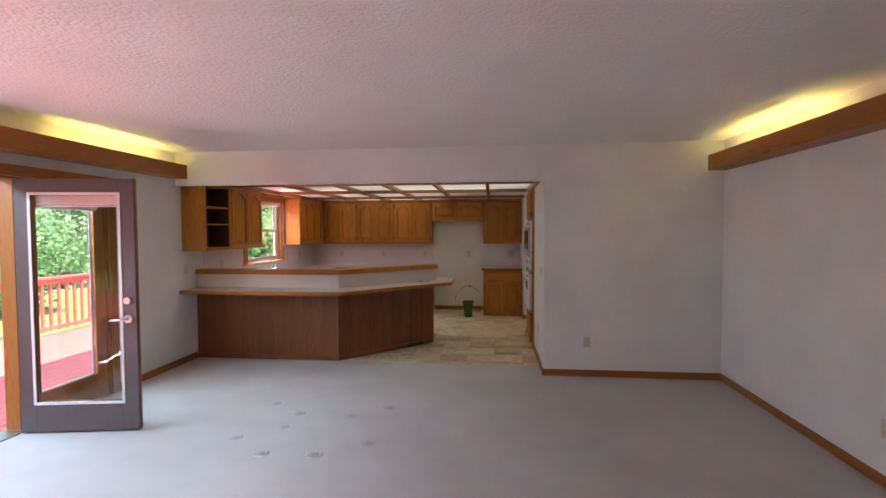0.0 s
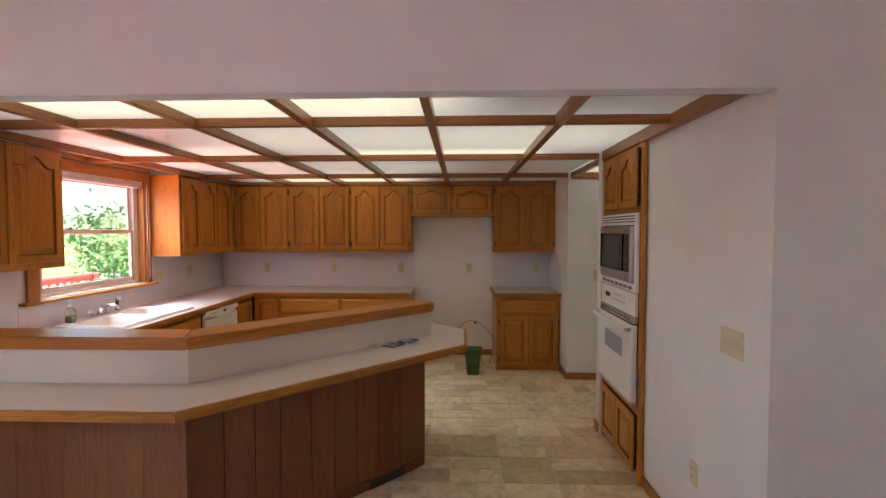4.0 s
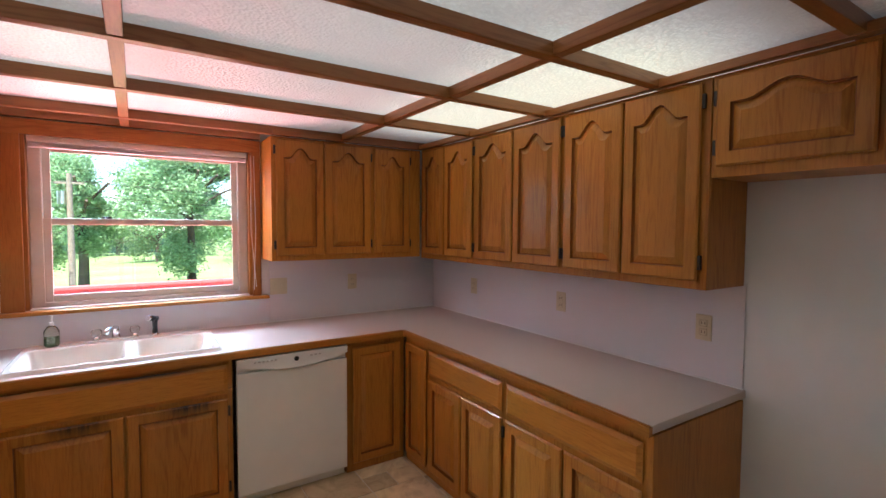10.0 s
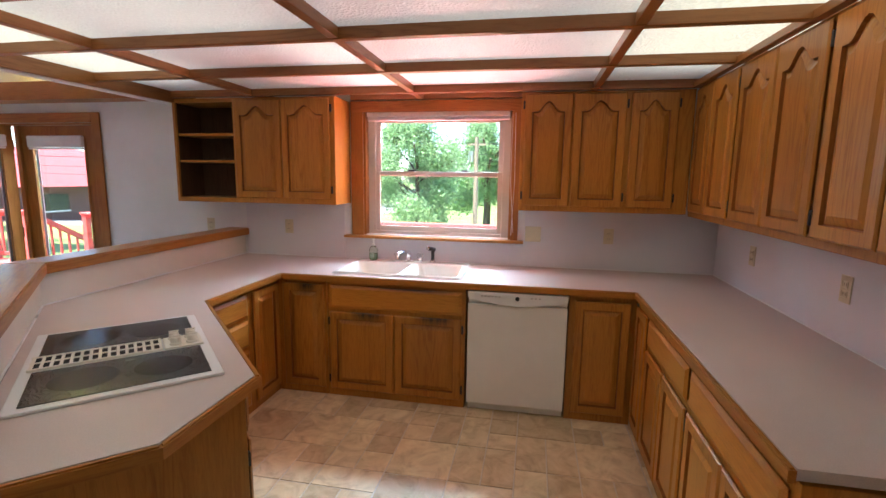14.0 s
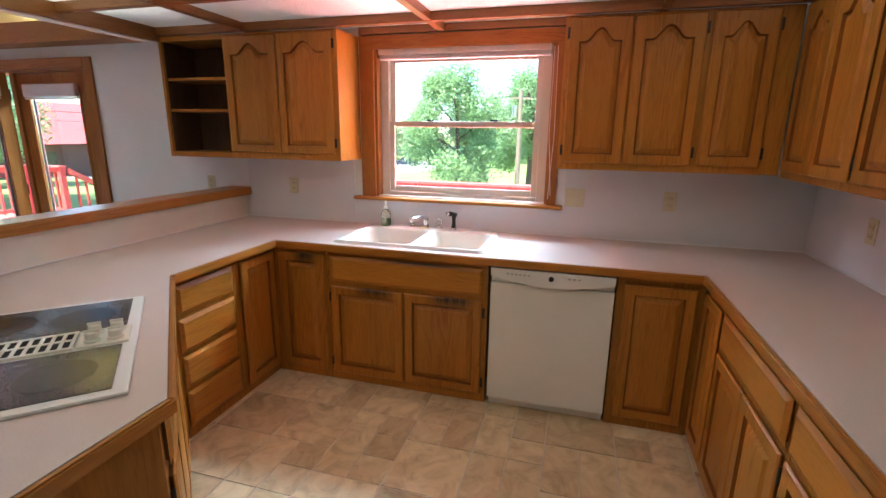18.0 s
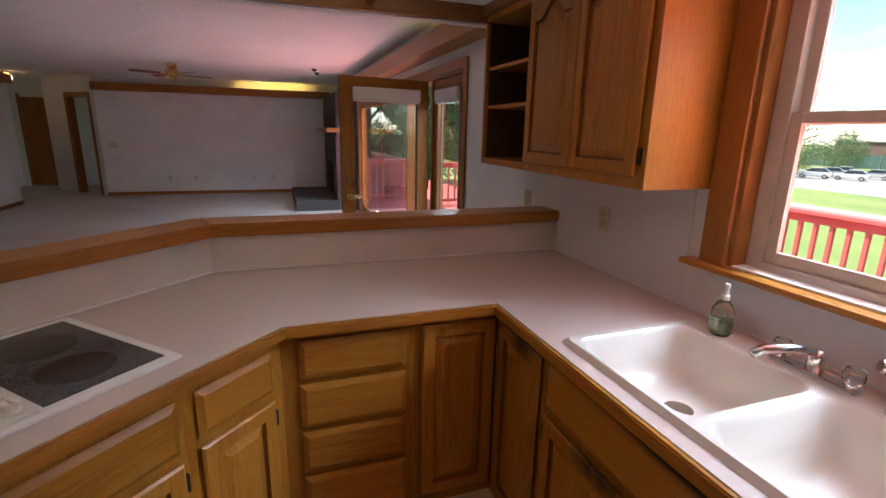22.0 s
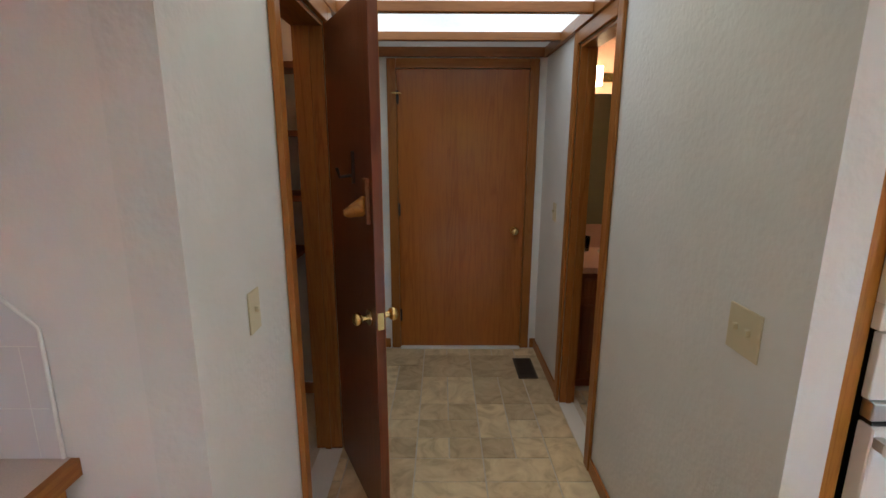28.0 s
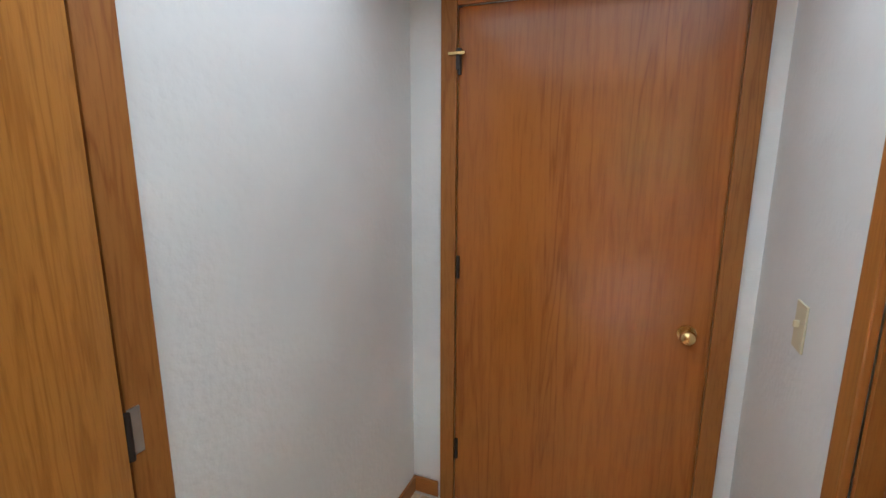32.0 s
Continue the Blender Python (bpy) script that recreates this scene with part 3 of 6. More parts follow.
part("edge_beam", bm_box(XW + 0.002, 6.67, ZB + 0.005, XW + 0.03, 7.99, ZB + 0.055, 0.003), M_beam_y, grid)
# hall part of the grid
for x in (XE + 0.045, 1.36, 2.0, 2.60):
    part("beam", bm_box(x - BW, YS + 0.03, ZB + 0.004, x + BW, YN - 0.03, ZB + 0.05, 0.004), M_beam_y, grid)
part("edge_beam", bm_box(XE - 0.045, YS + 0.002, ZB - 0.01, XG - 0.005, YS + 0.03, ZB + 0.055, 0.004), M_beam_x, grid)
part("edge_beam", bm_box(0.6, YN - 0.03, ZB - 0.01, XG - 0.005, YN - 0.002, ZB + 0.055, 0.004), M_beam_x, grid)
part("edge_beam", bm_box(XG - 0.035, YS + 0.03, ZB - 0.01, XG - 0.003, YN - 0.03, ZB + 0.055, 0.004), M_beam_y, grid)
panels = thing("ceiling_light_panels", Matrix(), "frosted prismatic ceiling light panels, some lit", "light panel", kind="structure")
xs = [XW] + GX + [XE]
for a, b in zip(xs, xs[1:]):
    for c, d in zip(ys_all, ys_all[1:]):
        part("diffuser", bm_box(a + 0.004, c + 0.004, ZK, b - 0.004, d - 0.004, ZK + 0.006), M_diffuser, panels)
for a, b, mat in ((XE + 0.045, 1.36, M_diffuser_mid), (1.36, 2.0, M_diffuser_hall), (2.0, 2.6, M_diffuser_hall), (2.6, XG, M_diffuser)):
    part("diffuser", bm_box(a + 0.004, YS + 0.005, ZK, b - 0.004, YN - 0.005, ZK + 0.006), mat, panels)

# ---- trim ----


def baseboard(name, x0, y0, x1, y1, t=0.012, h=0.075):
    """Along a wall from one point to another; it stands to the left of that line."""
    bm = bm_strip([(x0, y0), (x1, y1)], 0.002, t, 0.004, h)
    m = M_trim_x if abs(x1 - x0) > abs(y1 - y0) else M_trim_y
    return setting(name, bm, m, "narrow stained oak baseboard", "baseboard")


for seg in ((2.36, YB, 0.70, YB), (2.37, YN + 0.12, 2.37, YB - 0.014)):
    baseboard("baseboard", *seg)
baseboard("baseboard", XW, 5.55, XW, 4.36)
baseboard("baseboard", XR, -2.85, XR, YH)
baseboard("baseboard", XR, YH, XE - 0.012, YH)
baseboard("baseboard", XE, YH, XE, 6.36)
baseboard("baseboard", 0.528, YS, 1.633, YS)
baseboard("baseboard", 0.530, YS - 0.085, 0.530, YS + 0.012)
baseboard("baseboard", 2.333, YS, XG, YS)
baseboard("baseboard", XG, YN, 1.906, YN)
baseboard("baseboard", 1.149, YN, 0.575, YN)
baseboard("baseboard", 0.575, YN - 0.002, 0.575, 8.71)
baseboard("baseboard", XW, YF, 1.28, YF)
baseboard("baseboard", XG, YS, XG, 7.26)
baseboard("baseboard", XG, 8.32, XG, YN)
baseboard("baseboard", -0.14, YB, -1.09, YB)


def casing(name, m, w, h, cw=0.075, t=0.018, jamb=0.13, label="stained oak door casing and jamb", near=0.0):
    """Door casing round an opening of w by h; local x across, y out of the wall towards the viewer at -y."""
    e = thing(name, m, label, "door casing", kind="structure")
    part("side_casing", bm_box(-(near or cw), -t, 0.004, 0, -0.002, h + cw, 0.004), M_trim, e)
    part("side_casing", bm_box(w, -t, 0.004, w + cw, -0.002, h + cw, 0.004), M_trim, e)
    part("head_casing", bm_box(0.001, -t, h, w - 0.001, -0.002, h + cw, 0.004), M_trim_x, e)
    part("jamb", bm_box(-0.004, 0.0, 0.004, 0.014, jamb, h - 0.004), M_trim, e)
    part("jamb", bm_box(w - 0.014, 0.0, 0.004, w + 0.004, jamb, h - 0.004), M_trim, e)
    for a, b in ((0.0145, 0.024), (w - 0.024, w - 0.0145)):
        part("stop", bm_box(a, jamb * 0.42, 0.004, b, jamb * 0.42 + 0.03, h - 0.02, 0.002), M_trim, e)
    part("head_jamb", bm_box(0.015, 0.0, h - 0.018, w - 0.015, jamb, h - 0.002), M_trim_x, e)
    return e


casing("door_casing_hall_end", yaw_pose(XG, 8.245, 0, -90), 0.91, 2.025, 0.062)
casing("door_casing_bathroom", yaw_pose(2.265, YS, 0, 180), 0.565, 2.03, 0.065, jamb=0.087)
casing("door_casing_pantry", yaw_pose(1.202, YN, 0, 0), 0.626, 2.03, 0.075, 0.024, near=0.05)
for z in (0.26, 1.01, 1.80):
    setting("hinge_leaf", bm_box(1.8295, YN - 0.0275, z - 0.045, 1.852, YN - 0.0242, z + 0.045), M_steel, "steel hinge leaf on the pantry casing", "hinge")
casing("door_casing_glazed", yaw_pose(XW, DOOR0, 0, 90), DOOR1 - DOOR0, 1.965, 0.085, 0.02, WT)
casing("door_casing_bedroom", Matrix.Translation((1.28, YF, 0)) @ pose(0, 0, 0, 0, 0, 135) @ pose(-0.98, 0, 0), 0.76, 2.03)

# ---- doors ----


def knob_set(parent, x, y, z, side):
    """A round brass knob with its rose on a door face that looks along side * y."""
    k = part("knob", bm_ball((0, side * 0.052, 0), 0.026, 1, 0.8, 1), M_brass, parent, "round brass knob", True, pose(x, y, z))
    part("rose", bm_cyl((0, side * 0.001, 0), (0, side * 0.010, 0), 0.031), M_brass, k)
    part("neck", bm_cyl((0, side * 0.010, 0), (0, side * 0.035, 0), 0.012), M_brass, k)


def butt_hinge(parent, x, y, z):
    part("hinge", bm_cyl((x, y, z - 0.045), (x, y, z + 0.045), 0.0075, seg=10), M_hinge, parent)


garage = thing("door_hall_end", yaw_pose(XG - 0.003, 8.238, 0.016, -90), "closed flush oak veneer door with brass knob", "door")
part("slab", bm_box(-0.001, 0, 0, 0.898, 0.04, 2.004, 0.002), M_door, garage)
knob_set(garage, 0.83, 0, 0.895, -1)
for z in (0.25, 1.05, 1.82):
    butt_hinge(garage, 0.002, -0.006, z)
part("flip_latch", bm_box(-0.035, -0.03, 1.84, 0.03, -0.018, 1.852, 0.003), M_brass, garage, "small brass flip latch")
part("latch_plate", bm_box(-0.008, -0.02, 1.79, 0.008, -0.001, 1.865, 0.002), M_hinge, garage)
setting("threshold", bm_box(XG - 0.034, 7.34, 0.0, XG + 0.03, 8.24, 0.014, 0.003), shader("aluminium", 0.5, 0.5, (0.88, 0.88, 0.87))[0], "pale metal door threshold strip", "threshold")

PD_ANG = 180 + 26.6
pantry_door = thing("door_pantry", Matrix.Translation((1.811, YN - 0.025, 0.012)) @ pose(0, 0, 0, 0, 0, PD_ANG), "half-open flush pantry door with brass knobs, its unlit side coloured dark", "door")
# dark slab holds red stain and shade; the honey sheet holds the hall light
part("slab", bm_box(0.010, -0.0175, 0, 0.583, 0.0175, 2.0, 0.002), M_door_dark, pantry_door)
part("veneer", bm_box(0.012, 0.0175, 0.002, 0.580, 0.0195, 1.998), M_ledge_upright, pantry_door, "hall-side face in lighter honey oak for the light on it")
knob_set(pantry_door, 0.523, -0.0175, 0.885, -1)
knob_set(pantry_door, 0.523, 0.0175, 0.885, 1)
part("latch", bm_box(0.583, -0.012, 0.852, 0.585, 0.012, 0.918), M_brass, pantry_door, "brass latch plate on the door edge")
for z in (0.25, 1.0, 1.79):
    butt_hinge(pantry_door, 0.0, 0.016, z)
rack = part("peg_rack", bm_box(0.519, -0.034, 1.24, 0.559, -0.0176, 1.40, 0.004), M_shelf, pantry_door, "small wooden peg rack")
pg = bm_prism([(0.0, 0.05), (-0.022, 0.022), (-0.05, 0.004), (-0.08, -0.002), (-0.090, -0.016), (-0.083, -0.031), (-0.07, -0.037), (0.0, -0.034)], -0.019, 0.019)
bmesh.ops.bevel(pg, geom=list(pg.edges), offset=0.007, segments=2, affect="EDGES")
for v in pg.verts:
    v.co = Vector((0.539 + 0.85 * v.co.z, -0.034 + 0.88 * v.co.x, 1.300 + 0.88 * v.co.y))
part("peg", pg, M_ledge, rack, "rounded wooden peg", True)
hk = part("coat_hook", bm_box(0.374, -0.030, 1.37, 0.389, -0.0176, 1.49, 0.003), M_hinge, pantry_door, "dark metal coat hook")
part("hook_arm", bm_tube([(0.381, -0.030, 1.40), (0.381, -0.075, 1.395), (0.381, -0.085, 1.43)], 0.006), M_hinge, hk)


def glazed_leaf(name, m, w, h, label, inner, outer, lever):
    """A glazed door leaf; local x from the hinge to the free edge, inner face at +y, outer at -y."""
    e = thing(name, m, label, "door")
    st, top, bot, t = 0.115, 0.12, 0.225, 0.022
    for s, mat in ((1, inner), (-1, outer)):
        y0, y1 = (0.0005, t) if s > 0 else (-t, -0.0005)
        lab = "stained oak inner face" if s > 0 else "dull mauve painted outer face"
        part("hinge_stile", bm_box(0, y0, 0, st, y1, h, 0.003), mat, e, lab)
        part("lock_stile", bm_box(w - st, y0, 0, w, y1, h, 0.003), mat, e, lab)
        part("top_rail", bm_box(st, y0, h - top, w - st, y1, h, 0.003), mat, e, lab)
        part("bottom_rail", bm_box(st, y0, 0, w - st, y1, bot, 0.003), mat, e, lab)
        g = 0.016
        yb0, yb1 = (t, t + 0.006) if s > 0 else (-t - 0.006, -t)
        bead = bmesh.new()
        bm_box(st - g, yb0, bot - g, st + 0.004, yb1, h - top + g, into=bead)
        bm_box(w - st - 0.004, yb0, bot - g, w - st + g, yb1, h - top + g, into=bead)
        bm_box(st + 0.004, yb0, h - top - 0.004, w - st - 0.004, yb1, h - top + g, into=bead)
        bm_box(st + 0.004, yb0, bot - g, w - st - 0.004, yb1, bot + 0.004, into=bead)
        part("glazing_bead", bead, M_trim if s > 0 else M_blind, e)
    pane = part("pane", bm_box(st, -0.003, bot, w - st, 0.003, h - top), M_glass, e, "clear glass")
    pane.visible_shadow = False
    b = part("blind", bm_box(st - 0.01, t + 0.008, h - top - 0.075, w - st + 0.01, t + 0.045, h - top + 0.03, 0.012), M_blind, e, "rolled-up white blind")
    part("blind_rail", bm_box(st - 0.006, t + 0.010, h - top - 0.092, w - st + 0.006, t + 0.034, h - top - 0.077, 0.003), M_blind, b)
    if lever:
        for s in (1, -1):
            lv = part("lever", bm_tube([(w - 0.06, s * (t + 0.002), 0.86), (w - 0.06, s * (t + 0.05), 0.86), (w - 0.085, s * (t + 0.056), 0.862), (w - 0.165, s * (t + 0.056), 0.855)], 0.009, 10), M_brass if s > 0 else M_steel, e, "lever handle", True)
            part("rose", bm_cyl((w - 0.06, s * t, 0.86), (w - 0.06, s * (t + 0.012), 0.86), 0.032), M_brass if s > 0 else M_steel, lv)
            part("deadbolt", bm_cyl((w - 0.06, s * t, 1.0), (w - 0.06, s * (t + 0.02), 1.0), 0.03, 0.026), M_brass if s > 0 else M_steel, e, "round deadbolt")
        for z in (0.2, 0.95, 1.75):
            butt_hinge(e, -0.006, 0.015, z)
    return e


glazed_leaf("glazed_door", yaw_pose(XW + 0.03, 3.385, 0.018, 9.5), 0.865, 1.925, "open glazed door, oak inside and mauve outside", M_trim, M_doorgrey, True)
glazed_leaf("glazed_door", Matrix.Translation((XW - 0.045, DOOR1 - 0.016, 0.018)) @ pose(0, 0, 0, 0, 0, -90), 0.80, 1.925, "closed glazed door leaf, oak with a rolled blind", M_trim, M_doorgrey, False)
setting("door_post", bm_box(XW - WT, 3.392, 0.004, XW - 0.004, 3.440, 1.945, 0.003), M_trim, "oak post between the glazed doors", "door post")
setting("door_post", bm_box(XW - WT, 2.452, 0.004, XW - 0.004, 2.490, 1.945, 0.003), M_trim, "oak post beside the open glazed door", "door post")
fixed = thing("glazed_side_panel", yaw_pose(XW - 0.045, DOOR0 + 0.02, 0.018, 90), "tall fixed glazed panel beside the open door", "window", kind="structure")
fw0 = 2.448 - DOOR0 - 0.02
part("stile", bm_box(0, -0.02, 0, 0.045, 0.02, 1.925, 0.003), M_trim, fixed)
part("stile", bm_box(fw0 - 0.045, -0.02, 0, fw0, 0.02, 1.925, 0.003), M_trim, fixed)
part("top_rail", bm_box(0.046, -0.02, 1.81, fw0 - 0.046, 0.02, 1.925, 0.003), M_trim_x, fixed)
part("bottom_rail", bm_box(0.046, -0.02, 0, fw0 - 0.046, 0.02, 0.11, 0.003), M_trim_x, fixed)
fp = part("pane", bm_box(0.046, -0.003, 0.111, fw0 - 0.046, 0.003, 1.809), M_glass, fixed, "clear glass")
fp.visible_shadow = False
setting("door_sill", bm_box(XW - WT - 0.03, DOOR0 + 0.016, -0.02, XW + 0.01, DOOR1 - 0.016, 0.014, 0.003), M_steel, "metal sill under the glazed doors", "threshold")

# ---- kitchen window ----
win = thing("window_1", yaw_pose(XW, WIN[0], 0, 90), "tan double-hung kitchen window in an oak surround", "window", kind="structure")
ww = WIN[1] - WIN[0]
part("side_casing", bm_box(-0.10, -0.02, 1.06, 0.0, -0.002, 2.10, 0.004), M_trim, win)
part("side_casing", bm_box(ww, -0.02, 1.06, ww + 0.055, -0.002, 2.10, 0.004), M_trim, win)
part("head_casing", bm_box(-0.10, -0.022, 2.02, ww + 0.055, -0.004, 2.105, 0.004), M_trim_x, win)
part("stool", bm_box(-0.155, -0.055, 1.04, ww + 0.10, 0.06, 1.062, 0.006), M_ledge, win, "honey oak window stool")
part("jamb", bm_box(-0.001, -0.001, 1.064, 0.018, WT, 2.045), M_trim, win)
part("jamb", bm_box(ww - 0.018, -0.001, 1.064, ww + 0.001, WT, 2.045), M_trim, win)
part("head_jamb", bm_box(0.019, -0.001, 2.03, ww - 0.019, WT, 2.048), M_trim_x, win)
fr = part("frame", bm_box(0.019, 0.06, 1.064, 0.075, 0.12, 2.029, 0.003), M_vinyl, win, "tan vinyl frame")
part("frame_side", bm_box(ww - 0.075, 0.06, 1.064, ww - 0.019, 0.12, 2.029, 0.003), M_vinyl, fr)
part("frame_head", bm_box(0.076, 0.06, 1.985, ww - 0.076, 0.12, 2.029, 0.003), M_vinyl, fr)
part("frame_sill", bm_box(0.076, 0.05, 1.064, ww - 0.076, 0.12, 1.095, 0.003), M_vinyl, fr)


def sash(z0, z1, y0, y1):
    s = part("sash", bm_box(0.077, y0, z0, 0.112, y1, z1, 0.003), M_vinyl, win, "tan vinyl sash")
    part("stile", bm_box(ww - 0.112, y0, z0, ww - 0.077, y1, z1, 0.003), M_vinyl, s)
    part("top_rail", bm_box(0.113, y0, z1 - 0.034, ww - 0.113, y1, z1, 0.003), M_vinyl, s)
    part("bottom_rail", bm_box(0.113, y0, z0, ww - 0.113, y1, z0 + 0.038, 0.003), M_vinyl, s)
    g = part("pane", bm_box(0.112, (y0 + y1) / 2 - 0.002, z0 + 0.036, ww - 0.112, (y0 + y1) / 2 + 0.002, z1 - 0.032), M_glass, s, "clear glass")
    g.visible_shadow = False
    return s


sash(1.535, 1.984, 0.092, 0.112)
low = sash(1.097, 1.572, 0.066, 0.088)
for x in (0.37, 0.80):
    part("sash_lock", bm_box(x - 0.025, 0.058, 1.573, x + 0.025, 0.088, 1.585, 0.004), M_hinge, win, "dark sash lock")
bl = part("blind", bm_box(0.025, 0.004, 1.985, ww - 0.025, 0.055, 2.028, 0.008), M_blind, win, "raised white blind")
for k in range(4):
    part("slat", bm_box(0.03, 0.012, 1.978 - k * 0.006, ww - 0.03, 0.05, 1.981 - k * 0.006), M_blind, bl)
for k in range(2):
    part("cord", bm_tube([(ww + 0.012 - k * 0.02, -0.026, 2.0), (ww + 0.02 - k * 0.03, -0.027, 1.5), (ww + 0.005 + k * 0.015, -0.027, 1.10 + 0.02 * k)], 0.0018, 6), M_blind, bl)

# ---- cabinets ----


def front_bm(w, h, arch, t=0.02, fw=0.05):
    """A raised-panel door, lower left at the origin, front at y = -t; arch: rise of the panel's cathedral top."""
    fw = min(fw, w * 0.22)
    bm = bmesh.new()
    N = 15 if arch else 3

    def outline(inset, rise, y):
        pts = []
        us = [i / (N - 1) * 2 - 1 for i in range(N)]
        x0, x1, z0, z1 = inset, w - inset, inset, h - inset - rise
        for u in us:
            pts.append((x0 + (u + 1) / 2 * (x1 - x0), y, z0))
        for u in reversed(us):
            s = 0.5 + 0.5 * math.cos(math.pi * min(1, abs(u) / 0.66))
            pts.append((x0 + (u + 1) / 2 * (x1 - x0), y, z1 + rise * s ** 0.75))
        return [bm.verts.new(p) for p in pts]

    def flat(inset, y):
        pts = []
        us = [i / (N - 1) * 2 - 1 for i in range(N)]
        for u in us:
            pts.append((inset + (u + 1) / 2 * (w - 2 * inset), y, inset))
        for u in reversed(us):
            pts.append((inset + (u + 1) / 2 * (w - 2 * inset), y, h - inset))
        return [bm.verts.new(p) for p in pts]

    top_extra = 0.010 if arch else 0
    loops = [flat(0.011, 0), flat(0.009, -t + 0.013), flat(0, -t + 0.009), flat(0, -t + 0.006), flat(0.007, -t), outline(fw, arch + top_extra, -t), outline(fw + 0.002, arch + top_extra, -t + 0.013), outline(fw + 0.007, arch + top_extra, -t + 0.014), outline(fw + 0.036, arch + top_extra, -t + 0.001)]
    for step, (a, b) in enumerate(zip(loops, loops[1:])):
        k = len(a)
        for i in range(k):
            # back-edge undercut and panel groove take the second, darker material as shade and stain
            bm.faces.new((a[i], a[(i + 1) % k], b[(i + 1) % k], b[i])).material_index = 1 if step in (0, 1, 5, 6) else 0
    bm.faces.new(loops[-1])
    bm.faces.new(loops[0][::-1])
    return bm


def drawer_bm(w, h, t=0.02):
    bm = bmesh.new()

    def loop(i, y):
        return [bm.verts.new(p) for p in ((i, y, i), (w - i, y, i), (w - i, y, h - i), (i, y, h - i))]

    L = [loop(0.011, 0), loop(0.009, -t + 0.014), loop(0, -t + 0.011), loop(0, -t + 0.010), loop(0.005, -t + 0.008), loop(0.020, -t)]
    for step, (a, b) in enumerate(zip(L, L[1:])):
        for i in range(4):
            # undercut behind the drawer edge is coloured dark for its shade
            bm.faces.new((a[i], a[(i + 1) % 4], b[(i + 1) % 4], b[i])).material_index = 1 if step < 2 else 0
    bm.faces.new(L[-1])
    bm.faces.new(L[0][::-1])
    return bm


def cabinet(name, m, w, d, z0, z1, fronts, label, group, category="cabinet", open_bay=None, worn=False):
    """A cabinet seen from its front at y = 0; the body lies behind it. fronts: (kind, x0, x1, z0, z1, hinge side)."""
    e = thing(name, m, label, category, group)
    if open_bay:
        bx0, bx1, shelves = open_bay
        part("end_panel", bm_box(0, 0.001, z0, bx0, d, z1), M_oak, e)
        part("body", bm_box(bx1, 0.001, z0, w, d, z1), M_oak, e)
        part("top_panel", bm_box(bx0, 0.001, z1 - 0.03, bx1, d, z1), M_oak_x, e)
        part("bottom_panel", bm_box(bx0, 0.001, z0, bx1, d, z0 + 0.035), M_oak_x, e)
        # back and thin side sheets carry the bay's shade as dark colour
        part("back_panel", bm_box(bx0, d - 0.012, z0 + 0.035, bx1, d, z1 - 0.03), M_inside, e, "inside back, darkened for the shade of the bay")
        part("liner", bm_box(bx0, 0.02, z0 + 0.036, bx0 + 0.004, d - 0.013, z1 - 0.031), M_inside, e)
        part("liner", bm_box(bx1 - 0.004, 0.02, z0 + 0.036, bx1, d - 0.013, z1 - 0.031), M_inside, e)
        for s in shelves:
            part("shelf", bm_box(bx0 + 0.005, 0.02, s - 0.009, bx1 - 0.005, d - 0.014, s + 0.009, 0.002), M_oak_x, e)
    else:
        part("body", bm_box(0, 0.0005, z0, w, d, z1, 0.002), M_oak, e)
    for kind, a, b, c, dd, hinge in fronts:
        if kind == "drawer":
            part("drawer_front", drawer_bm(b - a, dd - c), M_oak_x_worn if worn else M_oak_x, e, "", False, pose(a, 0, c), M_groove)
            continue
        dr = part("door", front_bm(b - a, dd - c, 0.055 if kind == "arch" else 0.035 if kind == "low_arch" else 0.0), M_oak_worn if worn and kind == "door" else M_oak, e, "", False, pose(a, 0, c), M_groove)
        if hinge:
            hx = -0.006 if hinge == "l" else b - a + 0.006
            for z in (0.07, dd - c - 0.07):
                part("hinge", bm_box(hx - 0.007, -0.014, z - 0.028, hx + 0.007, -0.0005, z + 0.028, 0.004), M_hinge, dr)
    return e


G_UP, G_LOW = "oak wall cabinets", "oak base cabinets"
ZU0, ZU1 = 1.30, 2.10
LAB_U = "oak wall cabinet with cathedral raised-panel doors"
LAB_B = "oak base cabinet with raised-panel doors"


def west(y, depth):
    """Pose of a cabinet on the west wall whose left end is at y."""
    return yaw_pose(XW + depth, y, 0, 90)


cabinet("wall_cabinet", west(5.318, 0.30), 1.337, 0.297, 1.315, ZU1,
        [("arch", 0.535, 0.915, 1.355, 2.085, ""), ("arch", 0.922, 1.305, 1.355, 2.085, "r")],
        "oak wall cabinet with an open shelf bay beside two arched doors", G_UP, open_bay=(0.022, 0.515, (1.628, 1.832)))
cabinet("wall_cabinet", west(7.995, 0.30), 1.08, 0.297, 1.31, ZU1,
        [("arch", 0.025, 0.335, 1.345, 2.085, "l"), ("arch", 0.342, 0.672, 1.345, 2.085, "r"), ("arch", 0.70, 0.985, 1.345, 2.085, "r")], LAB_U, G_UP)
cabinet("wall_cabinet", yaw_pose(XW + 0.305, YB - 0.30, 0, 0), 2.13, 0.297, ZU0, ZU1,
        [("arch", 0.04, 0.325, 1.335, 2.085, "l"), ("arch", 0.335, 0.655, 1.335, 2.085, "r"), ("arch", 0.685, 1.035, 1.335, 2.085, "l"),
         ("arch", 1.045, 1.395, 1.335, 2.085, "r"), ("arch", 1.425, 1.755, 1.335, 2.085, "l"), ("arch", 1.765, 2.10, 1.335, 2.085, "r")], LAB_U, G_UP)
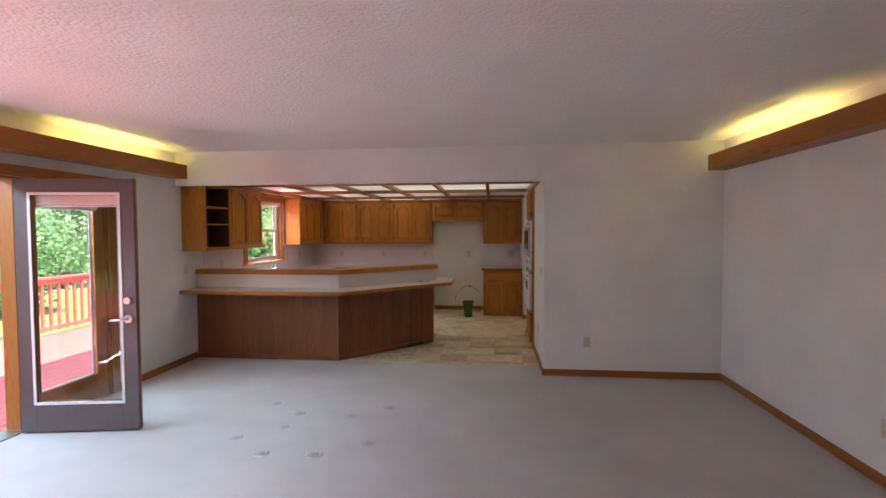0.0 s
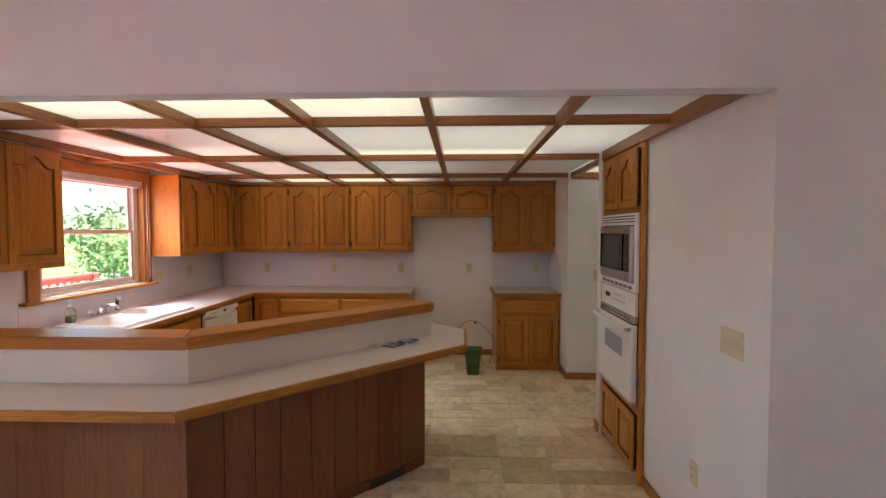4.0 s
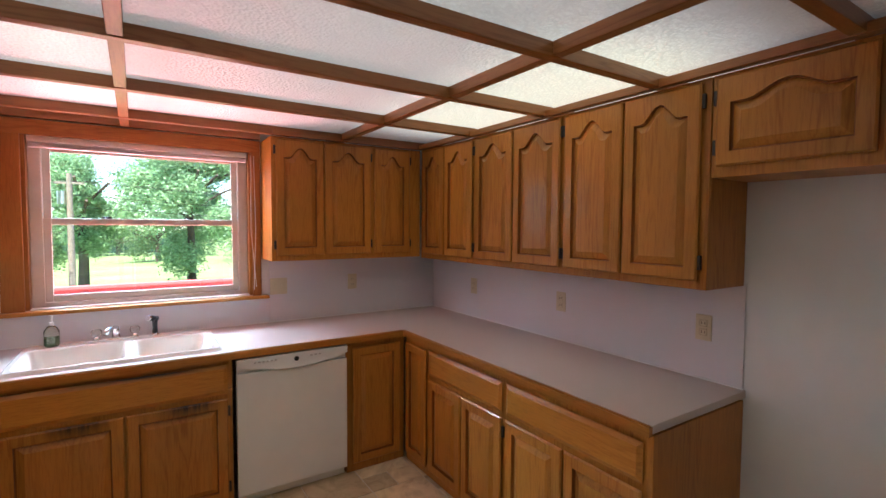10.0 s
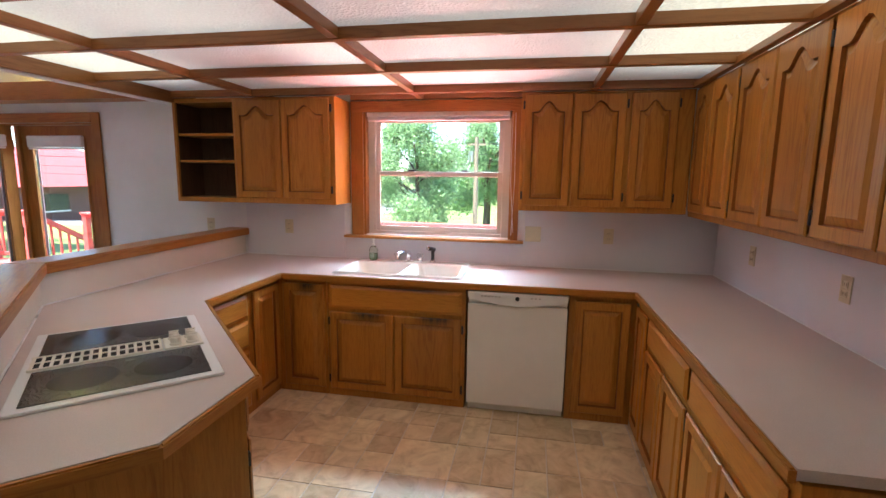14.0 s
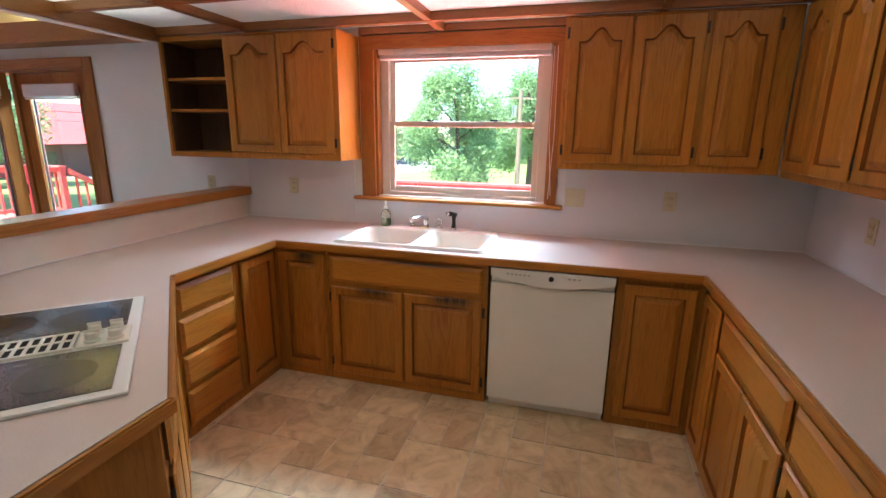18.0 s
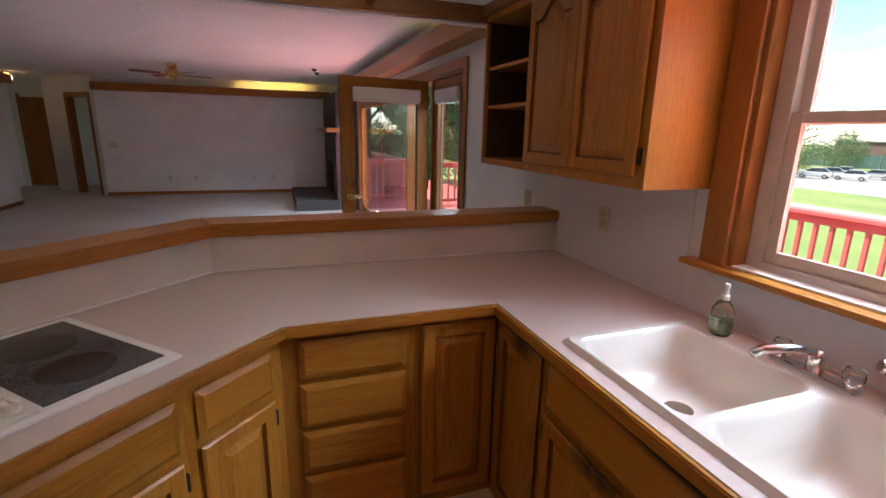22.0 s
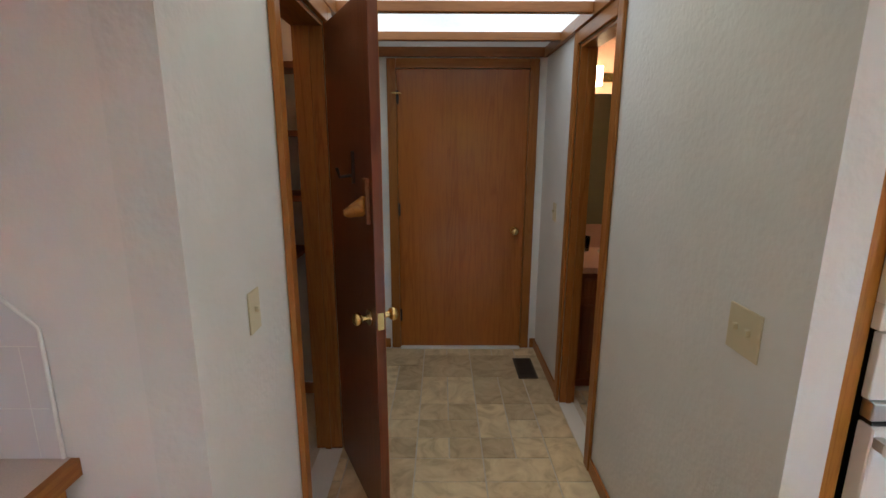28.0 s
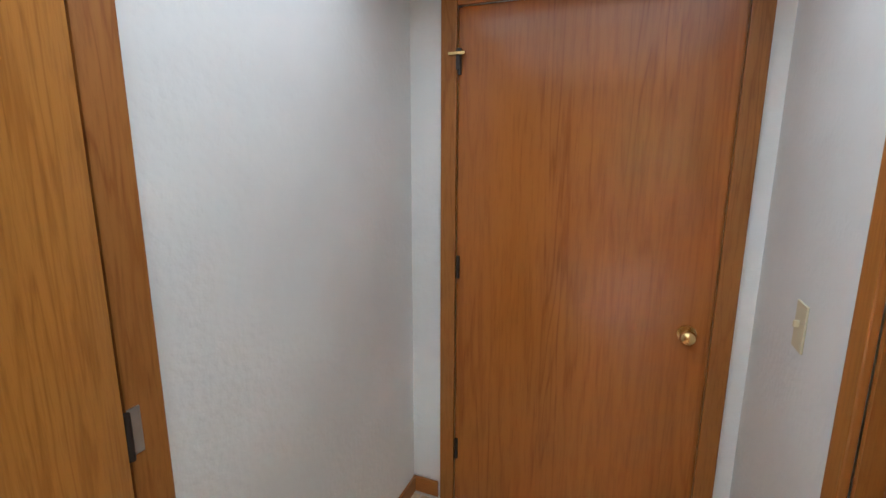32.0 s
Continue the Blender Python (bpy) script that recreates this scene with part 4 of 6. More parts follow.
cabinet("wall_cabinet", yaw_pose(-1.115, YB - 0.30, 0, 0), 0.97, 0.297, 1.725, ZU1,
        [("low_arch", 0.02, 0.475, 1.765, 2.085, "l"), ("low_arch", 0.49, 0.95, 1.765, 2.085, "r")], "short oak cabinet above the refrigerator space", G_UP)
cabinet("wall_cabinet", yaw_pose(-0.14, YB - 0.30, 0, 0), 0.712, 0.297, ZU0, ZU1,
        [("arch", 0.02, 0.35, 1.335, 2.085, "l"), ("arch", 0.362, 0.692, 1.335, 2.085, "r")], LAB_U, G_UP)

DB = 0.66
cabinet("base_cabinet", west(6.36, DB), 0.37, DB - 0.005, 0.0, 0.822, [("door", 0.05, 0.355, 0.055, 0.795, "")], "narrow oak corner base cabinet with a handled door", G_LOW, worn=True)
cabinet("base_cabinet", west(6.735, DB), 0.96, DB - 0.005, 0.0, 0.66,
        [("drawer", 0.02, 0.935, 0.638, 0.795, ""), ("door", 0.02, 0.472, 0.055, 0.612, "l"), ("door", 0.482, 0.935, 0.055, 0.612, "r")], "oak sink base cabinet with doors darkened by handling", G_LOW, worn=True)
cabinet("base_cabinet", west(8.345, DB), 0.40, DB - 0.005, 0.0, 0.822, [("door", 0.035, 0.365, 0.055, 0.785, "")], "narrow oak corner base cabinet door", G_LOW)
solid("sink_apron", bm_box(XW + 0.55, 6.735, 0.662, XW + DB - 0.001, 7.695, 0.822), M_oak_y, "oak rail behind the false drawer", "cabinet rail")
YBF = 8.752
cabinet("base_cabinet", yaw_pose(XW + DB + 0.02, YBF, 0, 0), 0.293, YB - YBF - 0.005, 0.0, 0.822, [("door", 0.02, 0.272, 0.055, 0.785, "l")], "narrow oak corner base cabinet door", G_LOW)
cabinet("base_cabinet", yaw_pose(-2.58, YBF, 0, 0), 0.705, YB - YBF - 0.005, 0.0, 0.822,
        [("drawer", 0.01, 0.685, 0.64, 0.79, ""), ("door", 0.01, 0.342, 0.055, 0.615, ""), ("door", 0.352, 0.685, 0.055, 0.615, "r")], LAB_B, G_LOW)
cabinet("base_cabinet", yaw_pose(-1.873, YBF, 0, 0), 0.768, YB - YBF - 0.005, 0.0, 0.822,
        [("drawer", 0.01, 0.735, 0.64, 0.79, ""), ("door", 0.01, 0.365, 0.055, 0.615, ""), ("door", 0.378, 0.735, 0.055, 0.615, "r")], LAB_B, G_LOW)
cabinet("base_cabinet", yaw_pose(-0.135, YBF, 0, 0), 0.70, YB - YBF - 0.005, 0.0, 0.822,
        [("drawer", 0.035, 0.675, 0.635, 0.79, ""), ("door", 0.035, 0.35, 0.055, 0.61, "l"), ("door", 0.36, 0.675, 0.055, 0.61, "r")], LAB_B, G_LOW)

# peninsula: straight run, then a run at 45 degrees
YPF = 6.358
cabinet("base_cabinet", yaw_pose(-2.085, YPF, 0, 180), 0.825, 0.765, 0.0, 0.822,
        [("drawer", 0.06, 0.44, 0.645, 0.79, ""), ("drawer", 0.06, 0.44, 0.455, 0.625, ""), ("drawer", 0.06, 0.44, 0.27, 0.435, ""), ("drawer", 0.06, 0.44, 0.06, 0.25, ""),
         ("door", 0.50, 0.80, 0.055, 0.795, "")], "oak base cabinet with four stacked drawers beside a door", G_LOW)
A45 = Vector((-1.30, 7.165))
cabinet("base_cabinet", yaw_pose(A45.x, A45.y, 0, 225), 1.115, 0.74, 0.0, 0.822,
        [("drawer", 0.04, 0.735, 0.635, 0.79, ""), ("door", 0.04, 0.38, 0.055, 0.605, "l"), ("door", 0.39, 0.735, 0.055, 0.605, "r"),
         ("drawer", 0.79, 1.065, 0.645, 0.79, ""), ("door", 0.79, 1.065, 0.055, 0.615, "r")], "angled oak base cabinet under the cooktop", G_LOW)

# planks on the living room side of the peninsula
pan = thing("plank_panel", Matrix(), "grooved dark oak plank panelling on the breakfast bar", "panelling")
P0, P1, P2 = (XW + 0.006, 5.57), (-1.785, 5.57), (-0.775, 6.60)
line_a, line_b = Vector(P1) - Vector(P0), Vector(P2) - Vector(P1)
for p, v, n, gap in ((P0, line_a, 9, 0.0006), (P1, line_b, 9, 0.0016)):
    L = v.length
    d = v.normalized()
    ang = math.degrees(math.atan2(d.y, d.x))
    at = 0.0
    rng = random.Random(7 + n + int(L * 10))
    cuts = [rng.uniform(0.8, 1.25) for _ in range(n)]
    for c in cuts:
        w = c / sum(cuts) * L
        part("plank", bm_box(at + gap, 0, 0.06, at + w - gap, 0.014, 0.824, gap), M_panel, pan, m=Matrix.Translation((p[0], p[1], 0)) @ pose(0, 0, 0, 0, 0, ang))
        at += w
    part("base_rail", bm_box(0.004, -0.012, 0.006, L - 0.012, 0.012, 0.058, 0.003), M_panel, pan, m=Matrix.Translation((p[0], p[1], 0)) @ pose(0, 0, 0, 0, 0, ang))
    # near-black sheet, so the joints between planks look shaded
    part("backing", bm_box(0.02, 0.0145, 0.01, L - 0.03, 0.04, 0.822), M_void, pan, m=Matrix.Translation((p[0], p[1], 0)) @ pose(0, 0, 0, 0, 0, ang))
part("corner_strip", bm_box(-1.800, 5.560, 0.006, -1.776, 5.584, 0.824, 0.003), M_panel, pan)
vent = thing("toe_vent", Matrix.Translation((-1.0, 6.371, 0)) @ pose(0, 0, 0, 0, 0, 45.56), "dark slotted air vent at the foot of the bar", "vent")
part("frame", bm_box(-0.13, -0.020, 0.008, 0.13, -0.0125, 0.056, 0.002), M_hinge, vent)
for k in range(12):
    part("slat", bm_box(-0.118 + k * 0.02, -0.024, 0.014, -0.110 + k * 0.02, -0.0205, 0.05), M_vent, vent)

# ---- worktops ----
SX0, SX1, SY0, SY1 = -3.46, -2.938, 6.775, 7.635
KE = -2.87
top = thing("worktop", Matrix(), "rose-beige laminate worktop with an oak edge", "worktop")
tb = bmesh.new()
Z0 = ZT - 0.03
bm_prism([(XW + 0.002, 5.27), (-1.64, 5.27), (-0.515, 6.38), (-0.515, 6.825), (-0.882, 7.205), (-1.298, 7.205), (-2.10, 6.40), (KE, 6.40), (KE, SY0), (XW + 0.002, SY0)], Z0, ZT, into=tb)
bm_prism([(XW + 0.002, SY0), (SX0, SY0), (SX0, SY1), (XW + 0.002, SY1)], Z0, ZT, into=tb)
bm_prism([(SX1, SY0), (KE, SY0), (KE, SY1), (SX1, SY1)], Z0, ZT, into=tb)
bm_prism([(XW + 0.002, SY1), (KE, SY1), (KE, 8.735), (-1.10, 8.735), (-1.10, YB - 0.002), (XW + 0.002, YB - 0.002)], Z0, ZT, into=tb)
part("slab", tb, M_counter, top)
inner = [(-1.10, 8.735), (KE, 8.735), (KE, 6.40), (-2.10, 6.40), (-1.298, 7.205), (-0.882, 7.205), (-0.515, 6.825), (-0.515, 6.38), (-1.64, 5.27), (XW + 0.003, 5.27)]
strip_parts("edge_band", inner, -0.001, 0.019, ZT - 0.042, ZT - 0.001, M_ledge, top, "honey oak edge band")
top2 = thing("worktop", Matrix(), "short rose-beige laminate worktop with an oak edge", "worktop")
part("slab", bm_box(-0.145, 8.735, Z0, 0.573, YB - 0.002, ZT), M_counter, top2)
part("edge_band", bm_strip([(0.573, 8.735), (-0.145, 8.735), (-0.145, YB - 0.004)], -0.001, 0.019, ZT - 0.042, ZT - 0.001, 0.003), M_trim_x, top2, "oak edge band")
for nm, b in (("backsplash", bm_box(XW + 0.002, 5.72, ZT + 0.001, XW + 0.006, 6.60, 1.32)), ("backsplash", bm_box(XW + 0.002, 6.602, ZT + 0.001, XW + 0.006, 8.04, 1.038)),
              ("backsplash", bm_box(XW + 0.002, 8.042, ZT + 0.001, XW + 0.006, YB - 0.008, 1.32)), ("backsplash", bm_box(XW + 0.007, YB - 0.006, ZT + 0.001, -1.11, YB - 0.002, 1.31)),
              ("backsplash", bm_box(-0.14, YB - 0.006, ZT + 0.001, 0.566, YB - 0.002, 1.31))):
    setting(nm, b, M_splash, "smooth lavender-white laminate backsplash", "backsplash")
sp = bmesh.new()
bm_prism([(8.748, ZT + 0.001), (YB - 0.008, ZT + 0.001), (YB - 0.008, 1.31), (8.90, 1.31), (8.748, 1.165)], 0.567, 0.573, into=sp)
for v in sp.verts:
    v.co = Vector((v.co.z, v.co.x, v.co.y))
setting("backsplash", sp, M_splash, "side backsplash with a clipped corner", "backsplash")
for ya, za, yb, zb, hw in ((8.745, ZT + 0.002, 8.745, 1.166, 0.004), (8.745, 1.166, 8.898, 1.312, 0.004), (8.755, 1.125, YB - 0.01, 1.125, 0.0014), (8.755, 0.985, YB - 0.01, 0.985, 0.0014), (8.793, ZT + 0.004, 8.793, 1.124, 0.0012)):
    setting("caulk_line", bm_cyl((0.5675, ya, za), (0.5675, yb, zb), hw, seg=8), M_white, "thin white caulk line on the side backsplash", "caulk")

# half wall and its oak ledge
KL = [(XW + 0.002, 5.70), (-1.82, 5.70), (-0.815, 6.705)]
setting("half_wall", bm_strip(KL, -0.115, 0.0, ZT + 0.001, 1.025), M_half, "low cream wall on the breakfast bar", "half wall")
ledge = thing("bar_ledge", Matrix(), "thick honey oak ledge on the low bar wall", "ledge")
KL2 = [(XW + 0.002, 5.70), (-1.82, 5.70), (-0.80, 6.72)]
d45 = Vector((1, 1)).normalized()
a_in, a_out = offset_line(KL2, 0.036), offset_line(KL2, -0.150)
tip = [tuple(Vector(a_out[2]) - d45 * 0.05), tuple(Vector(a_out[2]) + Vector((-1, 1)).normalized() * 0.03), tuple(Vector(a_in[2]) - Vector((-1, 1)).normalized() * 0.03), tuple(Vector(a_in[2]) - d45 * 0.05)]
strip_parts("board", KL2, -0.150, 0.036, 1.027, 1.085, M_ledge, ledge, ends=tip)

bead = thing("caulk_bead", Matrix(), "thin white caulk bead along the worktop edge", "trim", kind="structure")
part("bead", bm_box(XW + 0.006, 5.72, ZT + 0.0005, XW + 0.013, YB - 0.008, ZT + 0.007, 0.002), M_white, bead)
part("bead", bm_box(XW + 0.014, YB - 0.013, ZT + 0.0005, -1.105, YB - 0.0062, ZT + 0.007, 0.002), M_white, bead)
part("bead", bm_box(-0.140, YB - 0.013, ZT + 0.0005, 0.566, YB - 0.0062, ZT + 0.007, 0.002), M_white, bead)
part("bead", bm_strip(KL, 0.0005, 0.008, ZT + 0.0005, ZT + 0.007), M_white, bead)
part("bead", bm_box(XW + 0.0062, 5.701, ZT + 0.008, XW + 0.011, 5.708, 1.02), M_white, bead)

# ---- sink ----
sk = thing("kitchen_sink", Matrix(), "cream enamel double-bowl drop-in sink", "sink")


def rounded(x0, y0, x1, y1, r, k=5):
    pts = []
    for cx, cy, a0 in ((x1 - r, y1 - r, 0), (x0 + r, y1 - r, 90), (x0 + r, y0 + r, 180), (x1 - r, y0 + r, 270)):
        for i in range(k + 1):
            a = radians(a0 + 90 * i / k)
            pts.append((cx + r * math.cos(a), cy + r * math.sin(a)))
    return pts


def bowl(x0, y0, x1, y1, zt, depth):
    bm = bmesh.new()
    loops = []
    for ins, z, r in ((0.0, zt, 0.05), (0.012, zt - 0.012, 0.05), (0.03, zt - depth * 0.6, 0.055), (0.055, zt - depth * 0.93, 0.07), (0.11, zt - depth, 0.07)):
        loops.append([bm.verts.new((*p, z)) for p in rounded(x0 + ins, y0 + ins, x1 - ins, y1 - ins, r)])
    for a, b in zip(loops, loops[1:]):
        k = len(a)
        for i in range(k):
            bm.faces.new((a[i], a[(i + 1) % k], b[(i + 1) % k], b[i]))
    bm.faces.new(loops[-1])
    return bm


RX0, RX1, RY0, RY1 = SX0 - 0.03, SX1 + 0.022, SY0 - 0.025, SY1 + 0.025
BX0, BX1 = SX0 + 0.085, SX1 - 0.005
mid = 7.235
rim = bmesh.new()
zr = ZT + 0.016
outer_v = [rim.verts.new((*p, ZT + 0.001)) for p in rounded(RX0, RY0, RX1, RY1, 0.03)]
upper_v = [rim.verts.new((*p, zr)) for p in rounded(RX0 + 0.014, RY0 + 0.014, RX1 - 0.014, RY1 - 0.014, 0.03)]
for i in range(len(outer_v)):
    j = (i + 1) % len(outer_v)
    rim.faces.new((outer_v[i], outer_v[j], upper_v[j], upper_v[i]))
b1 = [rim.verts.new((*p, zr)) for p in rounded(BX0, SY0 + 0.01, BX1, mid - 0.015, 0.05)]
b2 = [rim.verts.new((*p, zr)) for p in rounded(BX0, mid + 0.015, BX1, SY1 - 0.01, 0.05)]
es = []
for loop in (upper_v, b1, b2):
    for i in range(len(loop)):
        e = rim.edges.get((loop[i], loop[(i + 1) % len(loop)])) or rim.edges.new((loop[i], loop[(i + 1) % len(loop)]))
        es.append(e)
bmesh.ops.triangle_fill(rim, use_beauty=True, edges=es)
part("rim", rim, M_sink, sk, "", False)
part("bowl", bowl(BX0, SY0 + 0.01, BX1, mid - 0.015, zr, 0.16), M_sink, sk, "", True)
part("bowl", bowl(BX0, mid + 0.015, BX1, SY1 - 0.01, zr, 0.16), M_sink, sk, "", True)
for y in (7.0, 7.42):
    part("drain", bm_cyl((-3.17, y, zr - 0.158), (-3.17, y, zr - 0.152), 0.04), M_chrome, sk, "chrome drain")
fa = thing("faucet", pose(-3.425, 7.17, zr), "chrome kitchen faucet with clear knobs", "faucet")
part("base", bm_box(-0.025, -0.11, 0.0, 0.025, 0.11, 0.018, 0.008), M_chrome, fa)
part("spout", bm_tube([(0, 0, 0.018), (0, 0, 0.05), (0.02, 0, 0.075), (0.08, -0.01, 0.088), (0.16, -0.035, 0.085), (0.185, -0.04, 0.072)], 0.012, 12), M_chrome, fa, "", True)
part("spout_body", bm_lathe([(0.022, 0.0), (0.02, 0.045), (0.014, 0.06)]), M_chrome, fa, "", True, pose(0, 0, 0.016))
for s in (-1, 1):
    kn = part("handle", bm_lathe([(0.014, 0.0), (0.024, 0.012), (0.027, 0.03), (0.02, 0.042)], 8), M_glass, fa, "clear acrylic knob", False, pose(0, s * 0.09, 0.026))
    part("handle_cap", bm_cyl((0, 0, 0.0425), (0, 0, 0.045), 0.012), M_chrome, kn)
    part("handle_stem", bm_cyl((0, 0, -0.012), (0, 0, -0.0005), 0.013), M_chrome, kn)
sprayer = thing("side_sprayer", pose(-3.425, 7.36, zr), "black plastic side sprayer in a chrome collar", "sprayer")
part("collar", bm_lathe([(0.026, 0.0), (0.022, 0.012), (0.015, 0.02)]), M_chrome, sprayer, "", True)
part("wand", bm_lathe([(0.016, 0.020), (0.0125, 0.045), (0.013, 0.080), (0.016, 0.104), (0.010, 0.112)]), M_black, sprayer, "", True)
head = part("spray_head", bm_cyl((-0.014, 0.010, 0.101), (0.040, -0.030, 0.116), 0.015, 0.0165), M_black, sprayer, "", True)
part("nozzle_ring", bm_cyl((0.0402, -0.0302, 0.1161), (0.046, -0.0345, 0.1178), 0.0165, 0.014), M_chrome, head)
part("trigger", bm_box(-0.030, 0.008, 0.092, -0.012, 0.018, 0.098, 0.002), M_black, sprayer)
soap = thing("soap_bottle", pose(-3.425, 6.885, zr), "clear dish soap bottle with green soap", "soap bottle")
part("bottle", bm_lathe([(0.028, 0.0), (0.034, 0.01), (0.034, 0.085), (0.022, 0.106), (0.011, 0.114)]), M_bottle, soap, "", True)
part("liquid", bm_lathe([(0.027, 0.003), (0.032, 0.011), (0.032, 0.05)]), speckled("green_soap", (0.26, 0.36, 0.20), 0.2, 20.0, 0.1), soap)
part("label", bm_box(0.026, -0.017, 0.022, 0.0355, 0.017, 0.062, 0.002), speckled("green_printed_label", (0.42, 0.52, 0.38), 0.5, 90.0, 0.6), soap, "green printed label")
part("cap", bm_lathe([(0.011, 0.1145), (0.012, 0.13), (0.007, 0.132), (0.006, 0.155), (0.009, 0.157), (0.008, 0.168)]), M_white, soap, "white pump cap")

# ---- dishwasher ----
dw = thing("dishwasher", yaw_pose(XW + DB + 0.012, 7.708, 0, 90), "white built-in dishwasher with a curved handle panel", "dishwasher")
part("door_panel", bm_box(0.006, -0.018, 0.058, 0.628, 0.012, 0.735, 0.004), M_white, dw)
part("toe_panel", bm_box(0.01, 0.02, 0.004, 0.624, 0.04, 0.056, 0.003), M_white, dw)
cp = bmesh.new()
K = 16
fv = []
for y in (-0.026, 0.012):
    lo = [cp.verts.new((0.006 + 0.622 * i / K, y - (0.014 * math.sin(math.pi * i / K) if y < 0 else 0), 0.775 - 0.040 * math.sin(math.pi * i / K))) for i in range(K + 1)]
    hi = [cp.verts.new((0.006 + 0.622 * i / K, y, 0.815)) for i in range(K + 1)]
    fv.append((lo, hi))
(l0, h0), (l1, h1) = fv
for i in range(K):
    cp.faces.new((l0[i], l0[i + 1], h0[i + 1], h0[i]))
    cp.faces.new((l1[i], h1[i], h1[i + 1], l1[i + 1]))
    cp.faces.new((h0[i], h0[i + 1], h1[i + 1], h1[i]))
    cp.faces.new((l0[i], l1[i], l1[i + 1], l0[i + 1]))
cp.faces.new((l0[0], h0[0], h1[0], l1[0]))
cp.faces.new((l0[K], l1[K], h1[K], h0[K]))
pnl = part("control_panel", cp, M_white, dw)
part("upper_panel", bm_box(0.008, 0.004, 0.737, 0.626, 0.011, 0.776), M_white, dw)
part("dial", bm_cyl((0.318, -0.037, 0.785), (0.318, -0.046, 0.785), 0.013), M_black, pnl, "round black dial")
for k in range(9):
    x = 0.09 + k * 0.022 if k < 6 else 0.40 + (k - 6) * 0.025
    part("button", bm_box(x, -0.035, 0.787, x + 0.012, -0.0255, 0.794, 0.001), M_steel, pnl)

# ---- cooktop ----
ct = thing("cooktop", Matrix.Translation((-1.282, 7.105, ZT)) @ pose(0, 0, 0, 0, 0, 225), "white framed downdraft cooktop with black glass", "cooktop")
CW, CD = 0.785, 0.565
part("frame", bm_box(0, 0, 0.0005, CW, CD, 0.011, 0.004), M_white, ct)
for x0 in (0.030, 0.472):
    gp = part("glass_panel", bm_box(x0, 0.035, 0.0112, x0 + 0.283, CD - 0.035, 0.0145, 0.001), M_cookglass, ct, "speckled black ceramic glass")
    for bx, by, r in ((x0 + 0.135, 0.165, 0.088), (x0 + 0.145, 0.385, 0.095)):
        part("burner", bm_cyl((bx, by, 0.0146), (bx, by, 0.0150), r, seg=32), M_burner, gp)
    part("badge", bm_box(x0 + (0.235 if x0 < 0.1 else 0.02), 0.245, 0.0147, x0 + (0.25 if x0 < 0.1 else 0.035), 0.275, 0.0151), M_black, gp)
gr = part("vent_grille", bm_box(0.330, 0.16, 0.0112, 0.455, CD - 0.025, 0.0175), M_void, ct)
part("grille_rim", bm_box(0.325, 0.155, 0.0112, 0.335, CD - 0.020, 0.021, 0.002), M_knob, gr)
part("grille_rim", bm_box(0.450, 0.155, 0.0112, 0.460, CD - 0.020, 0.021, 0.002), M_knob, gr)
for k in range(15):
    part("grille_bar", bm_box(0.335, 0.156 + k * 0.0268, 0.0176, 0.450, 0.166 + k * 0.0268, 0.0202, 0.001), M_knob, gr)
part("grille_rib", bm_box(0.387, 0.158, 0.0177, 0.398, CD - 0.022, 0.0206), M_knob, gr)
kp = part("knob_panel", bm_box(0.325, 0.02, 0.0112, 0.460, 0.150, 0.019, 0.003), M_knob, ct)
for kx, ky in ((0.360, 0.055), (0.425, 0.055), (0.360, 0.112), (0.425, 0.112)):
    kb = part("knob", bm_lathe([(0.022, 0.0), (0.022, 0.006), (0.018, 0.009), (0.017, 0.026), (0.014, 0.029)], 16), M_knob, kp, "", False, pose(kx, ky, 0.0192))
    part("grip", bm_box(-0.004, -0.018, 0.029, 0.004, 0.018, 0.035, 0.002), M_knob, kb)

# ---- wall ovens ----
oc = thing("oven_cabinet", yaw_pose(0.545, 7.142, 0, -90), "tall oak cabinet for the microwave and oven", "cabinet", G_LOW)
OWID = 0.782
part("side_stile", bm_box(0, 0, 0.004, 0.055, 0.024, 2.095, 0.003), M_oak, oc)
part("side_stile", bm_box(OWID - 0.045, 0, 0.004, OWID, 0.024, 2.095, 0.003), M_oak, oc)
part("top_rail", bm_box(0.056, 0.001, 2.062, OWID - 0.046, 0.024, 2.095), M_oak_x, oc)
part("rail", bm_box(0.056, 0.001, 1.672, OWID - 0.046, 0.024, 1.715), M_oak_x, oc)
part("rail", bm_box(0.056, 0.001, 0.425, OWID - 0.046, 0.024, 0.475), M_oak_x, oc)
part("bottom_rail", bm_box(0.056, 0.001, 0.03, OWID - 0.046, 0.024, 0.07), M_oak_x, oc)
# oven cabinet hollows, coloured dark for shade
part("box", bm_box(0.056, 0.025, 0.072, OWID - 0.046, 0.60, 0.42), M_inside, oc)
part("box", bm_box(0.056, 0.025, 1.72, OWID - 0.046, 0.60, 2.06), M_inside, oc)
part("mullion", bm_box(0.385, 0.001, 1.716, 0.400, 0.024, 2.061), M_oak, oc)
